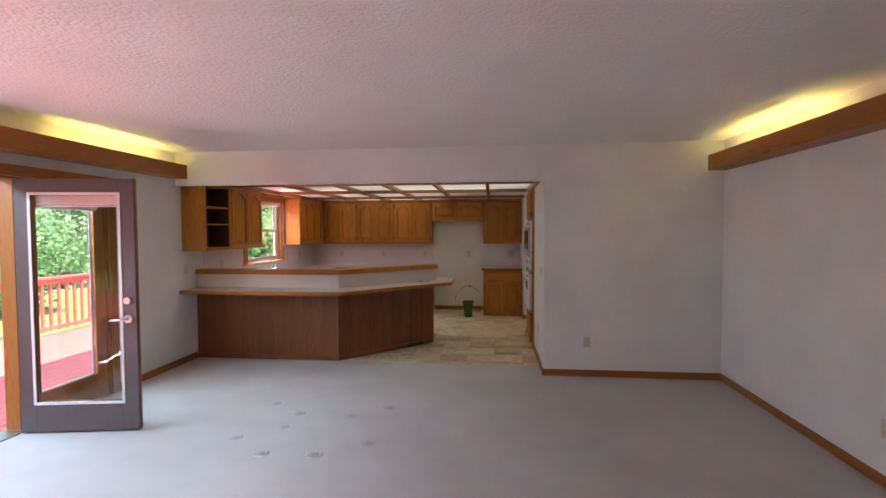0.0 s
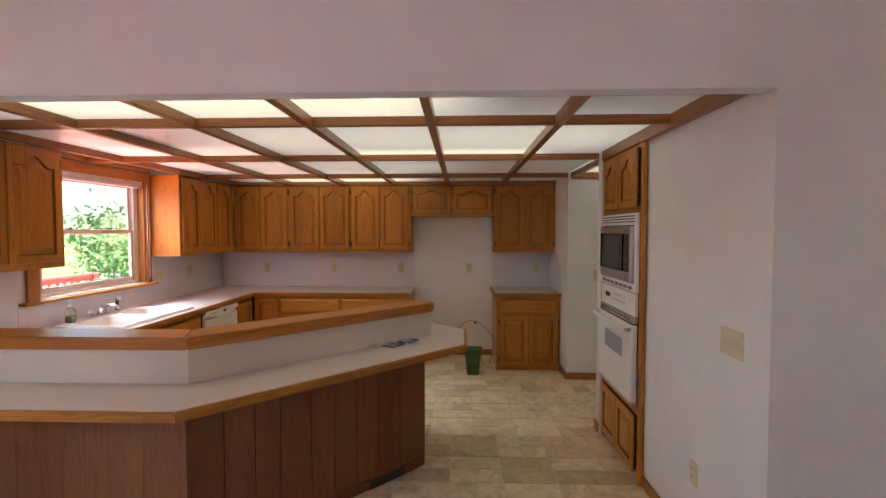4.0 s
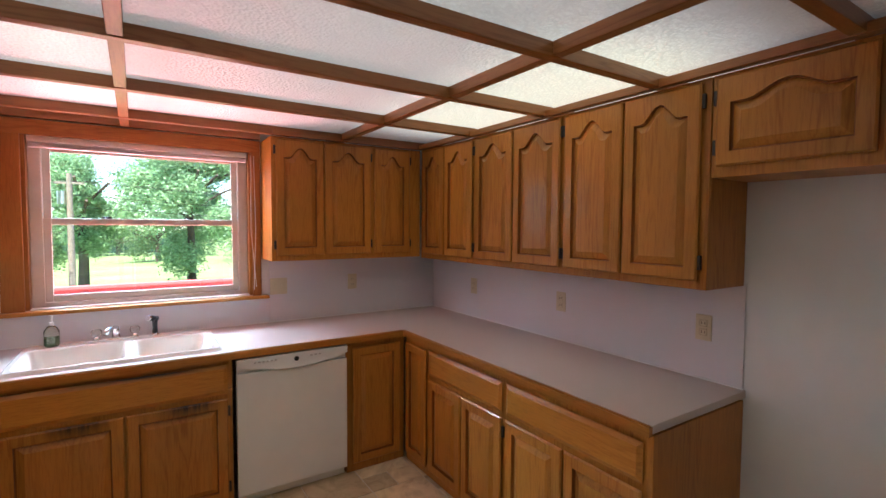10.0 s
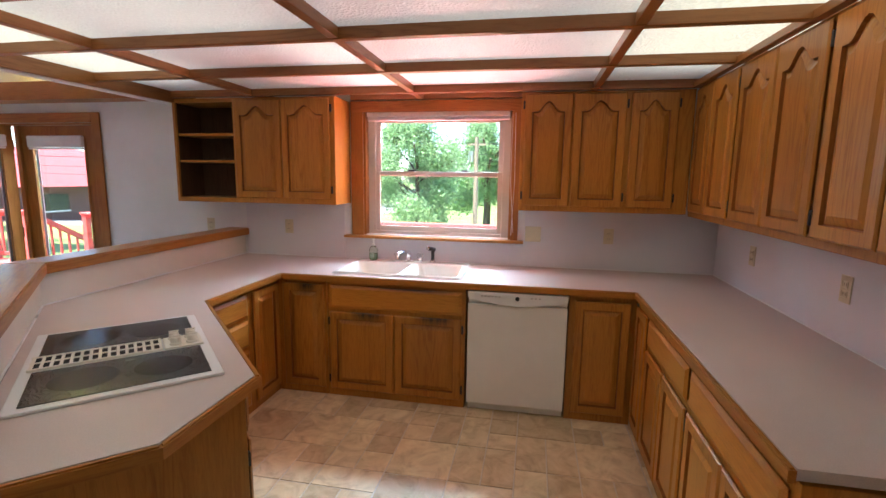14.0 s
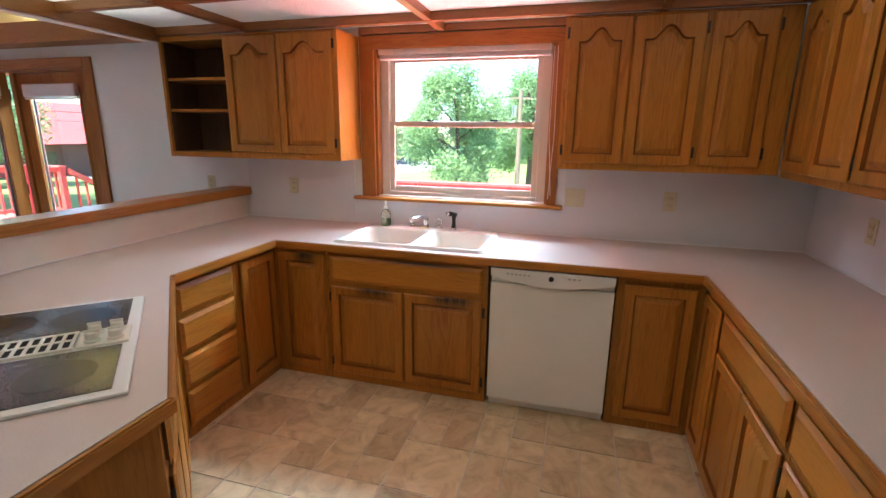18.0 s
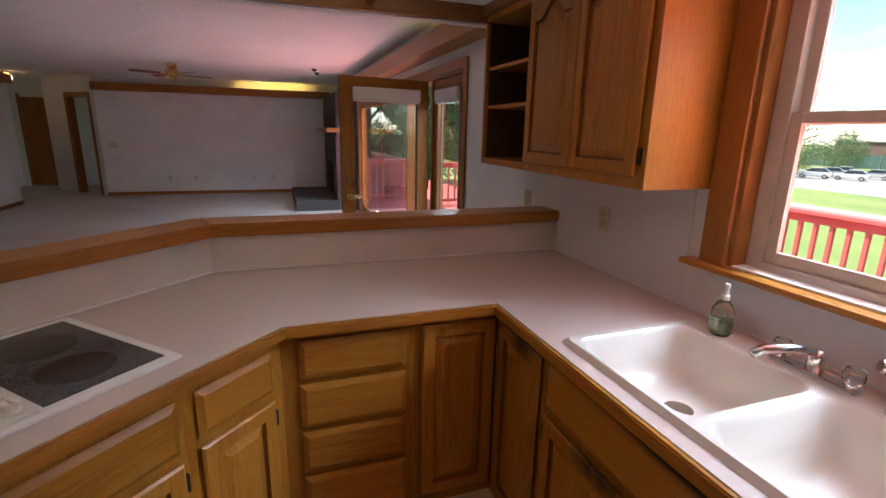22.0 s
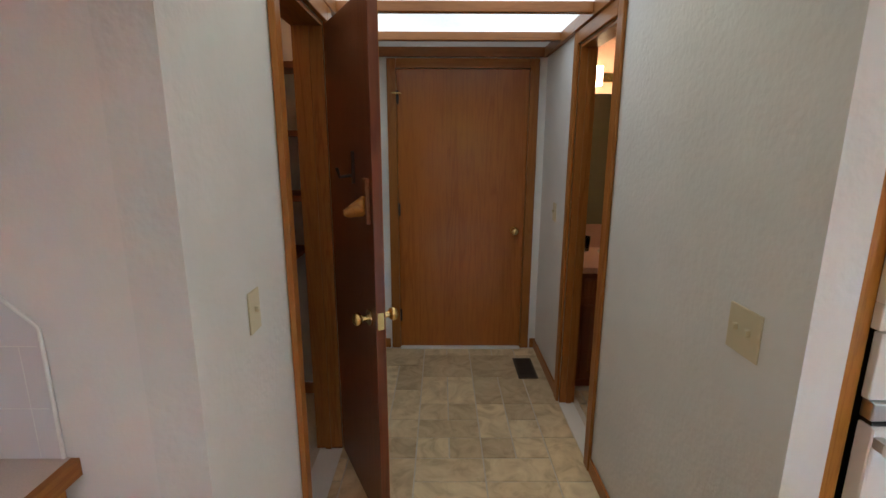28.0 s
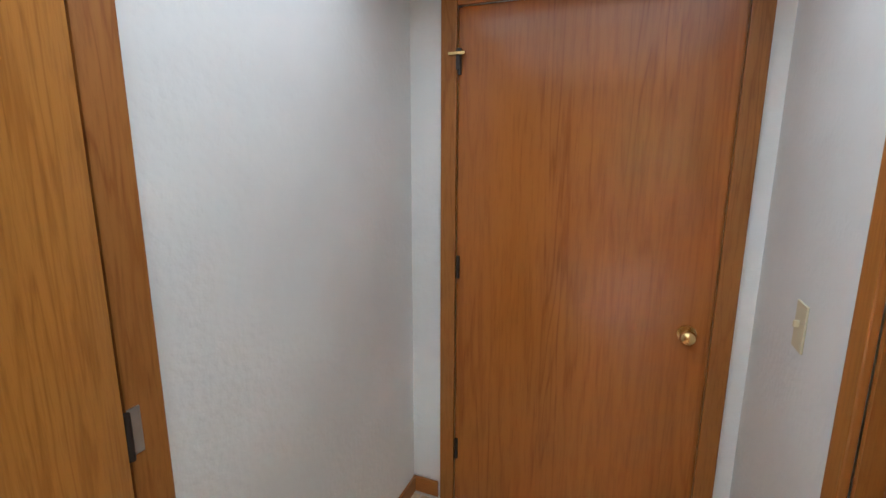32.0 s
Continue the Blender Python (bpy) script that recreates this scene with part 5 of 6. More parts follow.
for x0, x1, z0, z1, k, hs in ((0.066, 0.388, 1.700, 2.065, 0.045, "l"), (0.396, 0.722, 1.700, 2.065, 0.045, "r"), (0.066, 0.388, 0.062, 0.418, 0, "l"), (0.396, 0.722, 0.062, 0.418, 0, "r")):
    dr = part("door", front_bm(x1 - x0, z1 - z0, k), M_oak, oc, "", False, pose(x0, 0, z0), M_groove)
    hx = -0.006 if hs == "l" else x1 - x0 + 0.006
    for z in (0.06, z1 - z0 - 0.06):
        part("hinge", bm_box(hx - 0.007, -0.014, z - 0.028, hx + 0.007, -0.0005, z + 0.028, 0.004), M_hinge, dr)

mw = thing("microwave", yaw_pose(0.545, 7.142, 0, -90), "stainless microwave in a white trim kit with vents", "microwave")
part("body", bm_box(0.075, 0.03, 1.20, OWID - 0.065, 0.45, 1.665), M_hinge, mw)
for z0, z1 in ((1.595, 1.668), (1.178, 1.232)):
    tr = part("trim_bar", bm_box(0.052, -0.022, z0, OWID - 0.042, -0.001, z1, 0.003), M_white, mw, "white vented trim bar")
    for k in range(3):
        zz = z0 + (z1 - z0) * (0.28 + 0.24 * k)
        if z1 - z0 > 0.06:
            part("slot", bm_box(0.075, -0.0235, zz - 0.003, OWID - 0.065, -0.0222, zz + 0.003), M_void, tr)
    if z1 - z0 < 0.06:
        for k in range(7):
            x = 0.10 + k * 0.085
            part("slot", bm_box(x, -0.0235, z0 + 0.014, x + 0.068, -0.0222, z1 - 0.020), M_slot, tr)
part("trim_side", bm_box(0.052, -0.022, 1.232, 0.085, -0.001, 1.595, 0.003), M_white, mw)
part("trim_side", bm_box(OWID - 0.075, -0.022, 1.232, OWID - 0.042, -0.001, 1.595, 0.003), M_white, mw)
md = part("door", bm_box(0.092, -0.048, 1.238, OWID - 0.082, -0.002, 1.588, 0.006), M_steel, mw, "brushed stainless door")
part("window_frame", bm_box(0.135, -0.0505, 1.302, 0.585, -0.0482, 1.540, 0.008), M_darkglass, md)
part("window", bm_box(0.175, -0.0520, 1.330, 0.525, -0.0506, 1.510), M_darkglass, md)
part("control_panel", bm_box(0.588, -0.0500, 1.302, 0.685, -0.0482, 1.540, 0.002), M_darkglass, md, "glossy black control panel")
for r in range(6):
    for c in range(3):
        part("key", bm_box(0.603 + c * 0.025, -0.0507, 1.325 + r * 0.026, 0.619 + c * 0.025, -0.0501, 1.338 + r * 0.026), M_vent, md)
ov = thing("wall_oven", yaw_pose(0.545, 7.142, 0, -90), "white built-in wall oven with a grey window", "oven")
part("body", bm_box(0.075, 0.03, 0.49, OWID - 0.065, 0.55, 1.165), M_hinge, ov)
cpn = part("control_panel", bm_box(0.062, -0.020, 1.030, OWID - 0.050, -0.001, 1.172, 0.003), M_white, ov)
part("display", bm_box(0.155, -0.0215, 1.092, 0.250, -0.0202, 1.122), M_display, cpn, "black clock display")
for k in range(6):
    part("button", bm_box(0.30 + k * 0.045, -0.0214, 1.122, 0.325 + k * 0.045, -0.0202, 1.132), M_steel, cpn)
    part("button", bm_box(0.30 + k * 0.045, -0.0214, 1.082, 0.325 + k * 0.045, -0.0202, 1.096), M_steel, cpn)
vs = part("vent_strip", bm_box(0.066, -0.030, 0.988, OWID - 0.054, -0.001, 1.028, 0.004), M_steel, ov, "grey vent strip")
for k in range(9):
    part("slot", bm_box(0.105 + k * 0.065, -0.0315, 1.000, 0.155 + k * 0.065, -0.0302, 1.016), M_slot, vs)
od = part("door", bm_box(0.066, -0.042, 0.500, OWID - 0.054, -0.001, 0.978, 0.006), M_white, ov)
part("window", bm_box(0.225, -0.0435, 0.745, 0.575, -0.0422, 0.865, 0.001), M_greyglass, od, "grey tinted window")
hd = part("handle", bm_box(0.062, -0.088, 0.938, OWID - 0.050, -0.066, 0.966, 0.007), M_white, od, "flat white bar handle across the door")
for x in (0.075, OWID - 0.063):
    part("handle_bracket", bm_box(x - 0.010, -0.067, 0.940, x + 0.010, -0.0425, 0.964, 0.003), M_steel, hd)
# black strip set into the gap, its darkness given by colour
part("gap_strip", bm_box(0.070, -0.030, 0.9785, OWID - 0.058, -0.002, 0.9872), M_black, od, "black strip that fills the gap above the door")
part("bottom_strip", bm_box(0.066, -0.034, 0.474, OWID - 0.054, -0.001, 0.497, 0.002), M_steel, ov)

# ---- switches and outlets ----


def plate(name, m, n, outlet, label):
    """A wall plate that faces -y, with n toggles or one duplex outlet."""
    e = thing(name, m, label, "outlet" if outlet else "switch", "ivory wall plates")
    w = 0.070 + 0.046 * (n - 1)
    part("cover", bm_box(-w / 2, -0.006, -0.057, w / 2, -0.0008, 0.057, 0.002), M_cream, e)
    if outlet:
        for z in (-0.02, 0.02):
            s = part("socket", bm_box(-0.017, -0.008, z - 0.014, 0.017, -0.0062, z + 0.014, 0.004), M_cream, e)
            for x in (-0.007, 0.007):
                part("slot", bm_box(x - 0.0015, -0.0086, z - 0.005, x + 0.0015, -0.0081, z + 0.006), M_cream_dark, s)
    else:
        for k in range(n):
            x = (k - (n - 1) / 2) * 0.046
            part("toggle", bm_box(x - 0.005, -0.018, -0.002, x + 0.005, -0.0062, 0.014, 0.002), M_cream, e)
    return e


OUT, SWI = "ivory duplex wall outlet", "ivory toggle light switch"
S = 0.945
for x in (-3.143, -2.236, -1.35):
    plate("wall_outlet", yaw_pose(x * S, YB - 0.006, 1.098, 0), 1, True, OUT + " above the worktop")
plate("wall_outlet", yaw_pose(-0.43, YB, 1.098, 0), 1, True, OUT + " in the refrigerator space")
plate("wall_outlet", yaw_pose(0.40, YB - 0.006, 1.10, 0), 1, True, OUT + " above the end worktop")
plate("wall_outlet", yaw_pose(XW + 0.006, 6.11, 1.11, 90), 1, True, OUT + " above the worktop")
plate("wall_outlet", yaw_pose(XW, 5.375, 1.10, 90), 1, True, OUT + " beside the bar")
plate("wall_switch", yaw_pose(XW + 0.006, 8.105, 1.115, 90), 2, False, "ivory double toggle switch beside the window")
plate("wall_outlet", yaw_pose(XW + 0.006, 8.65, 1.117, 90), 1, True, OUT + " above the worktop")
plate("wall_switch", yaw_pose(XE, 5.47, 1.10, -90), 3, False, "ivory triple toggle switch on the white wall")
plate("wall_outlet", yaw_pose(XE, 5.76, 0.405, -90), 1, True, OUT)
plate("wall_switch", yaw_pose(0.71, YS, 1.10, 180), 2, False, "ivory double toggle switch in the hall")
plate("wall_switch", yaw_pose(2.62, YS, 1.11, 180), 1, False, SWI + " beside the bathroom door")
plate("wall_switch", yaw_pose(0.875, YN, 1.09, 0), 1, False, SWI + " beside the pantry")
plate("wall_outlet", yaw_pose(1.02, YH, 0.37, 0), 1, True, OUT)
for y in (3.2, 1.15, -1.0, -1.35, -1.78):
    plate("wall_outlet", yaw_pose(XR, y, 0.355, -90), 1, True, OUT)
for x in (0.085, -0.41, -1.62, -2.03, -3.23):
    plate("wall_outlet", yaw_pose(x, YF, 0.355, 180), 1, True, OUT + " on the far wall")
plate("wall_switch", yaw_pose(1.07, YF, 1.05, 180), 3, False, "ivory triple switch on the far wall")
solid("wall_sensor", bm_box(1.94, YH - 0.025, 1.94, 1.995, YH - 0.001, 1.995, 0.004), M_white, "small white sensor box on the wall", "sensor")

# ---- living room ----


def cove(name, pts, tubes, label):
    """A cove light: an oak fascia on a shelf along a wall, with tubes hidden behind it."""
    e = thing(name, Matrix(), label, "cove light")
    part("fascia", bm_strip(pts, 0.16, 0.185, 2.135, 2.285, 0.004), M_trim_x if abs(pts[1][0] - pts[0][0]) > 1 else M_trim_y, e, "stained oak fascia board")
    part("shelf", bm_strip(pts, 0.002, 0.159, 2.135, 2.155), M_trim_x, e)
    for p, q in tubes:
        part("tube", bm_cyl((*p, 2.185), (*q, 2.185), 0.013, seg=12), M_tube, e, "lit fluorescent tube")
    return e


cove("cove_light", [(XR, -2.84), (XR, YH - 0.06)], [((XR - 0.08, 3.65), (XR - 0.08, 4.85)), ((XR - 0.08, -0.6), (XR - 0.08, 0.6))], "oak cove light along the east wall, lit behind")
cove("cove_light", [(XW, YH - 0.06), (XW, -0.8)], [((XW + 0.08, 3.7), (XW + 0.08, 4.9))], "oak cove light above the glazed doors, lit behind")
cove("cove_light", [(XW + 0.19, YF), (1.27, YF)], [((-2.85, YF + 0.08), (-1.45, YF + 0.08))], "oak cove light on the far wall, lit behind")

fan = thing("ceiling_fan", pose(-0.62, -1.15, ZL), "brass ceiling fan with four dark wooden blades", "ceiling fan")
part("canopy", bm_lathe([(0.03, -0.08), (0.07, -0.05), (0.075, -0.001)]), M_brass, fan, "", True)
part("motor", bm_lathe([(0.05, -0.20), (0.10, -0.18), (0.115, -0.13), (0.09, -0.085), (0.03, -0.08)]), M_brass, fan, "", True)
part("lower_cap", bm_lathe([(0.012, -0.25), (0.045, -0.235), (0.05, -0.20)]), M_brass, fan, "", True)
for k in range(4):
    m = pose(0, 0, -0.165, 0, 0, 35 + 90 * k)
    part("blade_iron", bm_box(0.10, -0.02, -0.006, 0.20, 0.02, 0.004, 0.003), M_brass, fan, m=m)
    part("blade", bm_prism([(0.19, -0.05), (0.60, -0.068), (0.635, -0.04), (0.635, 0.04), (0.60, 0.068), (0.19, 0.05)], 0.004, 0.012), M_shelf, fan, m=m @ pose(0, 0, 0, 10, 0, 0))
for x, y in ((-2.88, -1.05), (-2.80, -0.55)):
    sp = thing("eyeball_spot", pose(x, y, ZL), "small dark ceiling spotlight", "spotlight", "ceiling spots")
    part("ring", bm_lathe([(0.055, -0.015), (0.065, -0.001)]), M_white, sp)
    part("eye", bm_ball((0, 0, -0.02), 0.042, 1, 1, 0.9), M_black, sp, "", True)
gl = thing("globe_light", pose(2.75, -4.1, ZL), "small lit globe ceiling light in the far hall", "ceiling light")
part("base", bm_lathe([(0.05, -0.05), (0.07, -0.03), (0.075, -0.001)]), M_brass, gl)
part("globe", bm_ball((0, 0, -0.12), 0.085), M_bulb, gl, "lit frosted globe", True)
fd = thing("door_far_hall", yaw_pose(2.55, -5.995, 0.01, 180), "closed oak door at the end of the far hall", "door")
part("slab", bm_box(-0.8, -0.03, 0, 0, -0.001, 2.03, 0.002), M_door, fd)
part("side_casing", bm_box(-0.87, -0.02, 0, -0.802, -0.001, 2.10), M_trim, fd)
part("side_casing", bm_box(0.002, -0.02, 0, 0.07, -0.001, 2.10), M_trim, fd)
bd = thing("door_bedroom", Matrix.Translation((1.28, YF, 0.01)) @ pose(0, 0, 0, 0, 0, -45) @ pose(0.225, -0.11, 0, 0, 0, -60), "open dark oak bedroom door", "door")
part("slab", bm_box(0, -0.02, 0, 0.74, 0.02, 2.0, 0.002), M_door_dark, bd)
for x, y in ((2.04, 0.82),):
    fv = thing("floor_vent", pose(x + 0.1, y, 0.004), "brown metal floor register in the carpet", "vent")
    part("frame", bm_box(-0.06, -0.14, 0.0005, 0.06, 0.14, 0.006, 0.002), M_vent, fv)
    for k in range(12):
        part("slat", bm_box(-0.045, -0.12 + k * 0.02, 0.0062, 0.045, -0.112 + k * 0.02, 0.008), M_hinge, fv)
hv = thing("floor_vent", pose(2.70, 7.352, 0.0), "dark metal floor register in the tiles", "vent")
part("frame", bm_box(-0.15, -0.065, 0.0005, 0.15, 0.065, 0.007, 0.002), M_vent, hv)
for k in range(14):
    part("slat", bm_box(-0.13 + k * 0.019, -0.05, 0.0072, -0.121 + k * 0.019, 0.05, 0.009), M_hinge, hv)
dents = thing("carpet_dents", Matrix(), "small round furniture dents in the carpet", "dents", kind="stuff")
# slightly darker carpet tone for the middle of each dent
M_pressed = speckled("darker_dent_carpet", (0.52, 0.50, 0.465), 0.95, 200.0, 0.3)
DENTS = [(-1.867, 3.474), (-0.856, 3.487), (-0.86, 4.16), (-1.89, 4.169), (-1.587, 3.974), (-1.126, 3.958), (-1.602, 3.683), (-1.554, 3.244), (-1.181, 3.264)]
for i, (x, y) in enumerate(DENTS):
    r = 0.030 + 0.006 * (i % 3)
    part("dent_rim", bm_lathe([(r + 0.018, 0.0), (r + 0.006, 0.004), (r, 0.001)], 14), M_carpet, dents, "", True, pose(x, y, 0.0042))
    part("dent", bm_lathe([(r * 0.8, 0.0), (r * 0.5, 0.0012), (r * 0.2, 0.0014)], 12), M_pressed, dents, "", True, pose(x, y, 0.0056))
for x0, y0, x1, y1 in ((0.612, 4.73, 0.628, 5.12), (1.75, 4.76, 1.765, 5.06)):
    part("imprint", bm_box(x0, y0, 0.0042, x1, y1, 0.0056, 0.0005), M_carpet, dents)

# fireplace of dark brick on the west wall
fp = thing("fireplace", Matrix(), "dark brick fireplace with a raised hearth and oak mantel", "fireplace")
part("core", bm_box(XW + 0.002, -3.2, 0.004, XW + 0.38, -1.0, 2.12), M_mortar, fp)
part("hearth_core", bm_box(XW + 0.385, -3.2, 0.004, -2.42, -1.0, 0.19), M_mortar, fp)
part("mantel", bm_box(XW + 0.003, -3.1, 1.42, XW + 0.56, -0.95, 1.50, 0.006), M_trim_y, fp, "stained oak mantel shelf")
part("firebox", bm_box(XW + 0.38, -2.5, 0.24, XW + 0.402, -1.7, 0.85), M_void, fp)
brick_me = mesh_of("brick", bm_box(-0.098, -0.012, -0.03, 0.098, 0.012, 0.03, 0.003), M_brick)
for r in range(6):
    for c in range(10):
        y = -3.05 + c * 0.212 + (0.106 if r % 2 else 0)
        if -3.1 < y < -1.1:
            part_of("brick", brick_me, fp, pose(-2.425, y, 0.038 + r * 0.072, 0, 0, 90)) if r < 2 else None
            z = 1.56 + (r - 2) * 0.072 if r >= 2 else 0
            part_of("brick", brick_me, fp, pose(XW + 0.39, y, z, 0, 0, 90)) if r >= 2 else None
for r in range(16):
    for c in range(2):
        part_of("brick", brick_me, fp, pose(XW + 0.102 + c * 0.2, -0.998, 0.24 + r * 0.072, 0, 0, 0))

# ---- things on the floor and the bar ----
bk = thing("waste_bin", pose(-0.40, 8.60, 0.0), "small dark green plastic waste bin", "waste bin")
wb = bmesh.new()
prof = [(0.062, 0.002), (0.075, 0.12), (0.092, 0.265), (0.100, 0.270), (0.100, 0.285), (0.088, 0.285), (0.068, 0.03), (0.05, 0.012)]
rings = [[wb.verts.new((x, y, z)) for x, y in rounded(-h, -h * 0.85, h, h * 0.85, h * 0.3, 4)] for h, z in prof]
for a, b in zip(rings, rings[1:]):
    for i in range(len(a)):
        wb.faces.new((a[i], a[(i + 1) % len(a)], b[(i + 1) % len(b)], b[i]))
wb.faces.new(rings[0][::-1])
wb.faces.new(rings[-1])
part("tub", wb, M_green, bk, "", True)
cbl = thing("loose_cable", Matrix(), "thin grey cable looping up from the waste bin", "cable")
cpts = []
for i in range(40):
    a = i / 39
    ang = math.pi * (1.12 - 1.30 * a)
    cpts.append((-0.42 + 0.24 * math.cos(ang) + 0.03 * math.sin(9 * a), 8.72 + 0.16 * a + 0.03 * math.sin(5 * a), 0.30 + 0.23 * math.sin(max(0.0, ang)) + 0.02 * math.sin(14 * a) - (0.27 * max(0, a - 0.88) / 0.12)))
part("cord", bm_tube(cpts, 0.004, 6), M_cable, cbl, "", True)
part("plug", bm_box(-0.385, 8.74, 0.520, -0.355, 8.765, 0.540, 0.003), M_black, cbl)

rng = random.Random(3)
M_blue_print = speckled("blue_printed_card", (0.05, 0.07, 0.30), 0.4, 60.0, 0.3)
for k, (x, y, a, w, h, mat, lab) in enumerate(((-1.10, 6.400, 45, 0.17, 0.045, M_black, "narrow black printed strip"), (-1.005, 6.425, 47, 0.125, 0.055, M_black, "black printed card"), (-0.915, 6.495, 43, 0.125, 0.058, M_black, "black printed card"),
                                              (-0.985, 6.345, 48, 0.10, 0.055, M_black, "black and white printed card"), (-0.865, 6.435, 45, 0.12, 0.065, M_blue_print, "blue and white printed card"), (-1.06, 6.29, 44, 0.10, 0.055, M_paper, "white printed card"), (-0.93, 6.33, 50, 0.11, 0.06, M_black, "black printed card"), (-0.83, 6.37, 41, 0.09, 0.05, M_paper, "small white printed card"))):
    c = thing("leaflet", Matrix.Translation((x, y, ZT + 0.001)) @ pose(0, 0, 0, 0, 0, a), lab + " on the bar", "leaflet", "papers on the bar")
    part("sheet", bm_box(-w / 2, -h / 2, 0.0, w / 2, h / 2, 0.004 + 0.003 * (k % 3), 0.001), mat, c)
    for j in range(4):
        part("print_bar", bm_box(-w * 0.38, -h * 0.35 + j * h * 0.2, 0.0042 + 0.003 * (k % 3), w * rng.uniform(0.0, 0.38), -h * 0.27 + j * h * 0.2, 0.0048 + 0.003 * (k % 3)), M_black if mat is M_paper else M_paper, c)
fc = thing("folded_card", Matrix.Translation((-0.945, 6.552, ZT + 0.001)) @ pose(0, 0, 0, 0, 0, 42), "small folded dark card standing on the bar", "card")
part("face", bm_box(-0.055, -0.022, 0, 0.055, -0.019, 0.05), M_slot, fc, "printed dark front", m=pose(0, 0, 0, -24, 0, 0))
part("print_bar", bm_box(-0.045, -0.0235, 0.02, 0.01, -0.0222, 0.034), M_paper, fc, m=pose(0, 0, 0, -24, 0, 0))
part("face", bm_box(-0.05, 0.019, 0, 0.05, 0.022, 0.045), M_paper, fc, m=pose(0, 0, 0, 24, 0, 0))

# ---- pantry ----
M_shelf_y = oak("shelf_wood_crosswise", (14, 1.1, 14), (0.24, 0.085, 0.036), OAK_D, 0.45, 0.05, 0.2)
for z in (0.945, 1.26, 1.58, 1.90):
    sh = thing("pantry_shelf", Matrix(), "dark wood L-shaped pantry shelf on wall standards", "shelf", "pantry shelves")
    part("board", bm_box(0.70, YB - 0.30, z - 0.01, 2.36, YB - 0.018, z + 0.01, 0.003), M_shelf, sh)
    part("front_lip", bm_box(0.70, YB - 0.312, z - 0.02, 2.058, YB - 0.301, z + 0.011, 0.002), M_shelf, sh)
    y0 = YN + (0.16 if z > 1 else 0.25)
    part("side_board", bm_box(2.07, y0, z - 0.01, 2.35, YB - 0.302, z + 0.01, 0.003), M_shelf_y, sh)
    part("side_lip", bm_box(2.059, y0, z - 0.02, 2.069, YB - 0.301, z + 0.011, 0.002), M_shelf_y, sh)
    for x in (1.15, 2.083):
        part("bracket", bm_prism([(YB - 0.016, z - 0.012), (YB - 0.24, z - 0.012), (YB - 0.24, z - 0.02), (YB - 0.016, z - 0.06)], x - 0.004, x + 0.004), M_hinge, sh, m=Matrix(((0, 0, 1, 0), (1, 0, 0, 0), (0, 1, 0, 0), (0, 0, 0, 1))))
    part("bracket", bm_box(2.12, 8.956, z - 0.03, 2.352, 8.964, z - 0.012), M_hinge, sh)
for x in (1.15, 2.083):
    solid("shelf_standard", bm_box(x - 0.008, YB - 0.015, 0.255, x + 0.008, YB - 0.0045, 2.2), M_hinge, "dark slotted metal shelf standard", "shelf standard", "pantry shelves")
solid("shelf_standard", bm_box(2.353, 8.952, 0.26, 2.3645, 8.968, 2.2), M_hinge, "dark slotted metal shelf standard on the side wall", "shelf standard", "pantry shelves")

pl = thing("pantry_light", pose(1.55, 8.85, ZL), "lit bare bulb on the pantry ceiling", "ceiling light")
part("holder", bm_lathe([(0.035, -0.045), (0.055, -0.02), (0.06, -0.001)]), M_white, pl)
part("bulb", bm_ball((0, 0, -0.085), 0.042), glow("dim_warm_bulb", (1.0, 0.48, 0.24), 3.8), pl, "lit warm bulb", True)

# ---- bathroom ----
van = thing("bathroom_vanity", Matrix(), "dark oak vanity with a salmon top and oval basin", "vanity")
part("body", bm_box(2.45, 5.9, 0.004, XG - 0.045, 7.08, 0.76, 0.003), M_door_dark, van)
part("top", bm_box(2.42, 5.88, 0.762, XG - 0.045, 7.10, 0.80, 0.006), speckled("salmon_laminate", (0.62, 0.34, 0.26), 0.3, 80.0, 0.08), van, "salmon laminate top")
part("basin", bm_lathe([(0.17, 0.0), (0.20, 0.012), (0.205, 0.016), (0.19, 0.017), (0.12, 0.004)], 24), M_sink, van, "cream oval basin", True, pose(2.74, 6.68, 0.8))
part("tap", bm_tube([(2.96, 6.68, 0.80), (2.96, 6.68, 0.88), (2.89, 6.68, 0.91), (2.85, 6.68, 0.88)], 0.012), M_chrome, van)
part("door", front_bm(0.48, 0.50, 0), M_door_dark, van, "", False, yaw_pose(2.448, 7.06, 0.06, -90), M_groove)
part("drawer_front", drawer_bm(0.48, 0.13), M_door_dark, van, "", False, yaw_pose(2.448, 7.06, 0.60, -90), M_groove)
mir = thing("bathroom_mirror", Matrix(), "frameless mirror above the vanity", "mirror")
part("glass", bm_box(XG - 0.048, 5.95, 0.97, XG - 0.042, 7.095, 1.86), M_mirror, mir)
vb = thing("vanity_light", Matrix(), "lit warm vanity light bar above the mirror", "wall light")
part("bar", bm_box(XG - 0.075, 6.12, 1.93, XG - 0.042, 7.02, 1.99, 0.005), M_brass, vb)
for k in range(4):
    part("globe", bm_cyl((XG - 0.13, 6.20 + k * 0.245, 1.90), (XG - 0.13, 6.20 + k * 0.245, 2.02), 0.05), M_bulb, vb, "lit frosted glass shade", True)
tw = thing("soap_cup", pose(2.9, 6.93, 0.8), "small dark cup on the vanity", "cup")
part("cup", bm_lathe([(0.03, 0.0), (0.035, 0.10), (0.028, 0.10), (0.025, 0.01)]), M_bottle, tw, "", True)

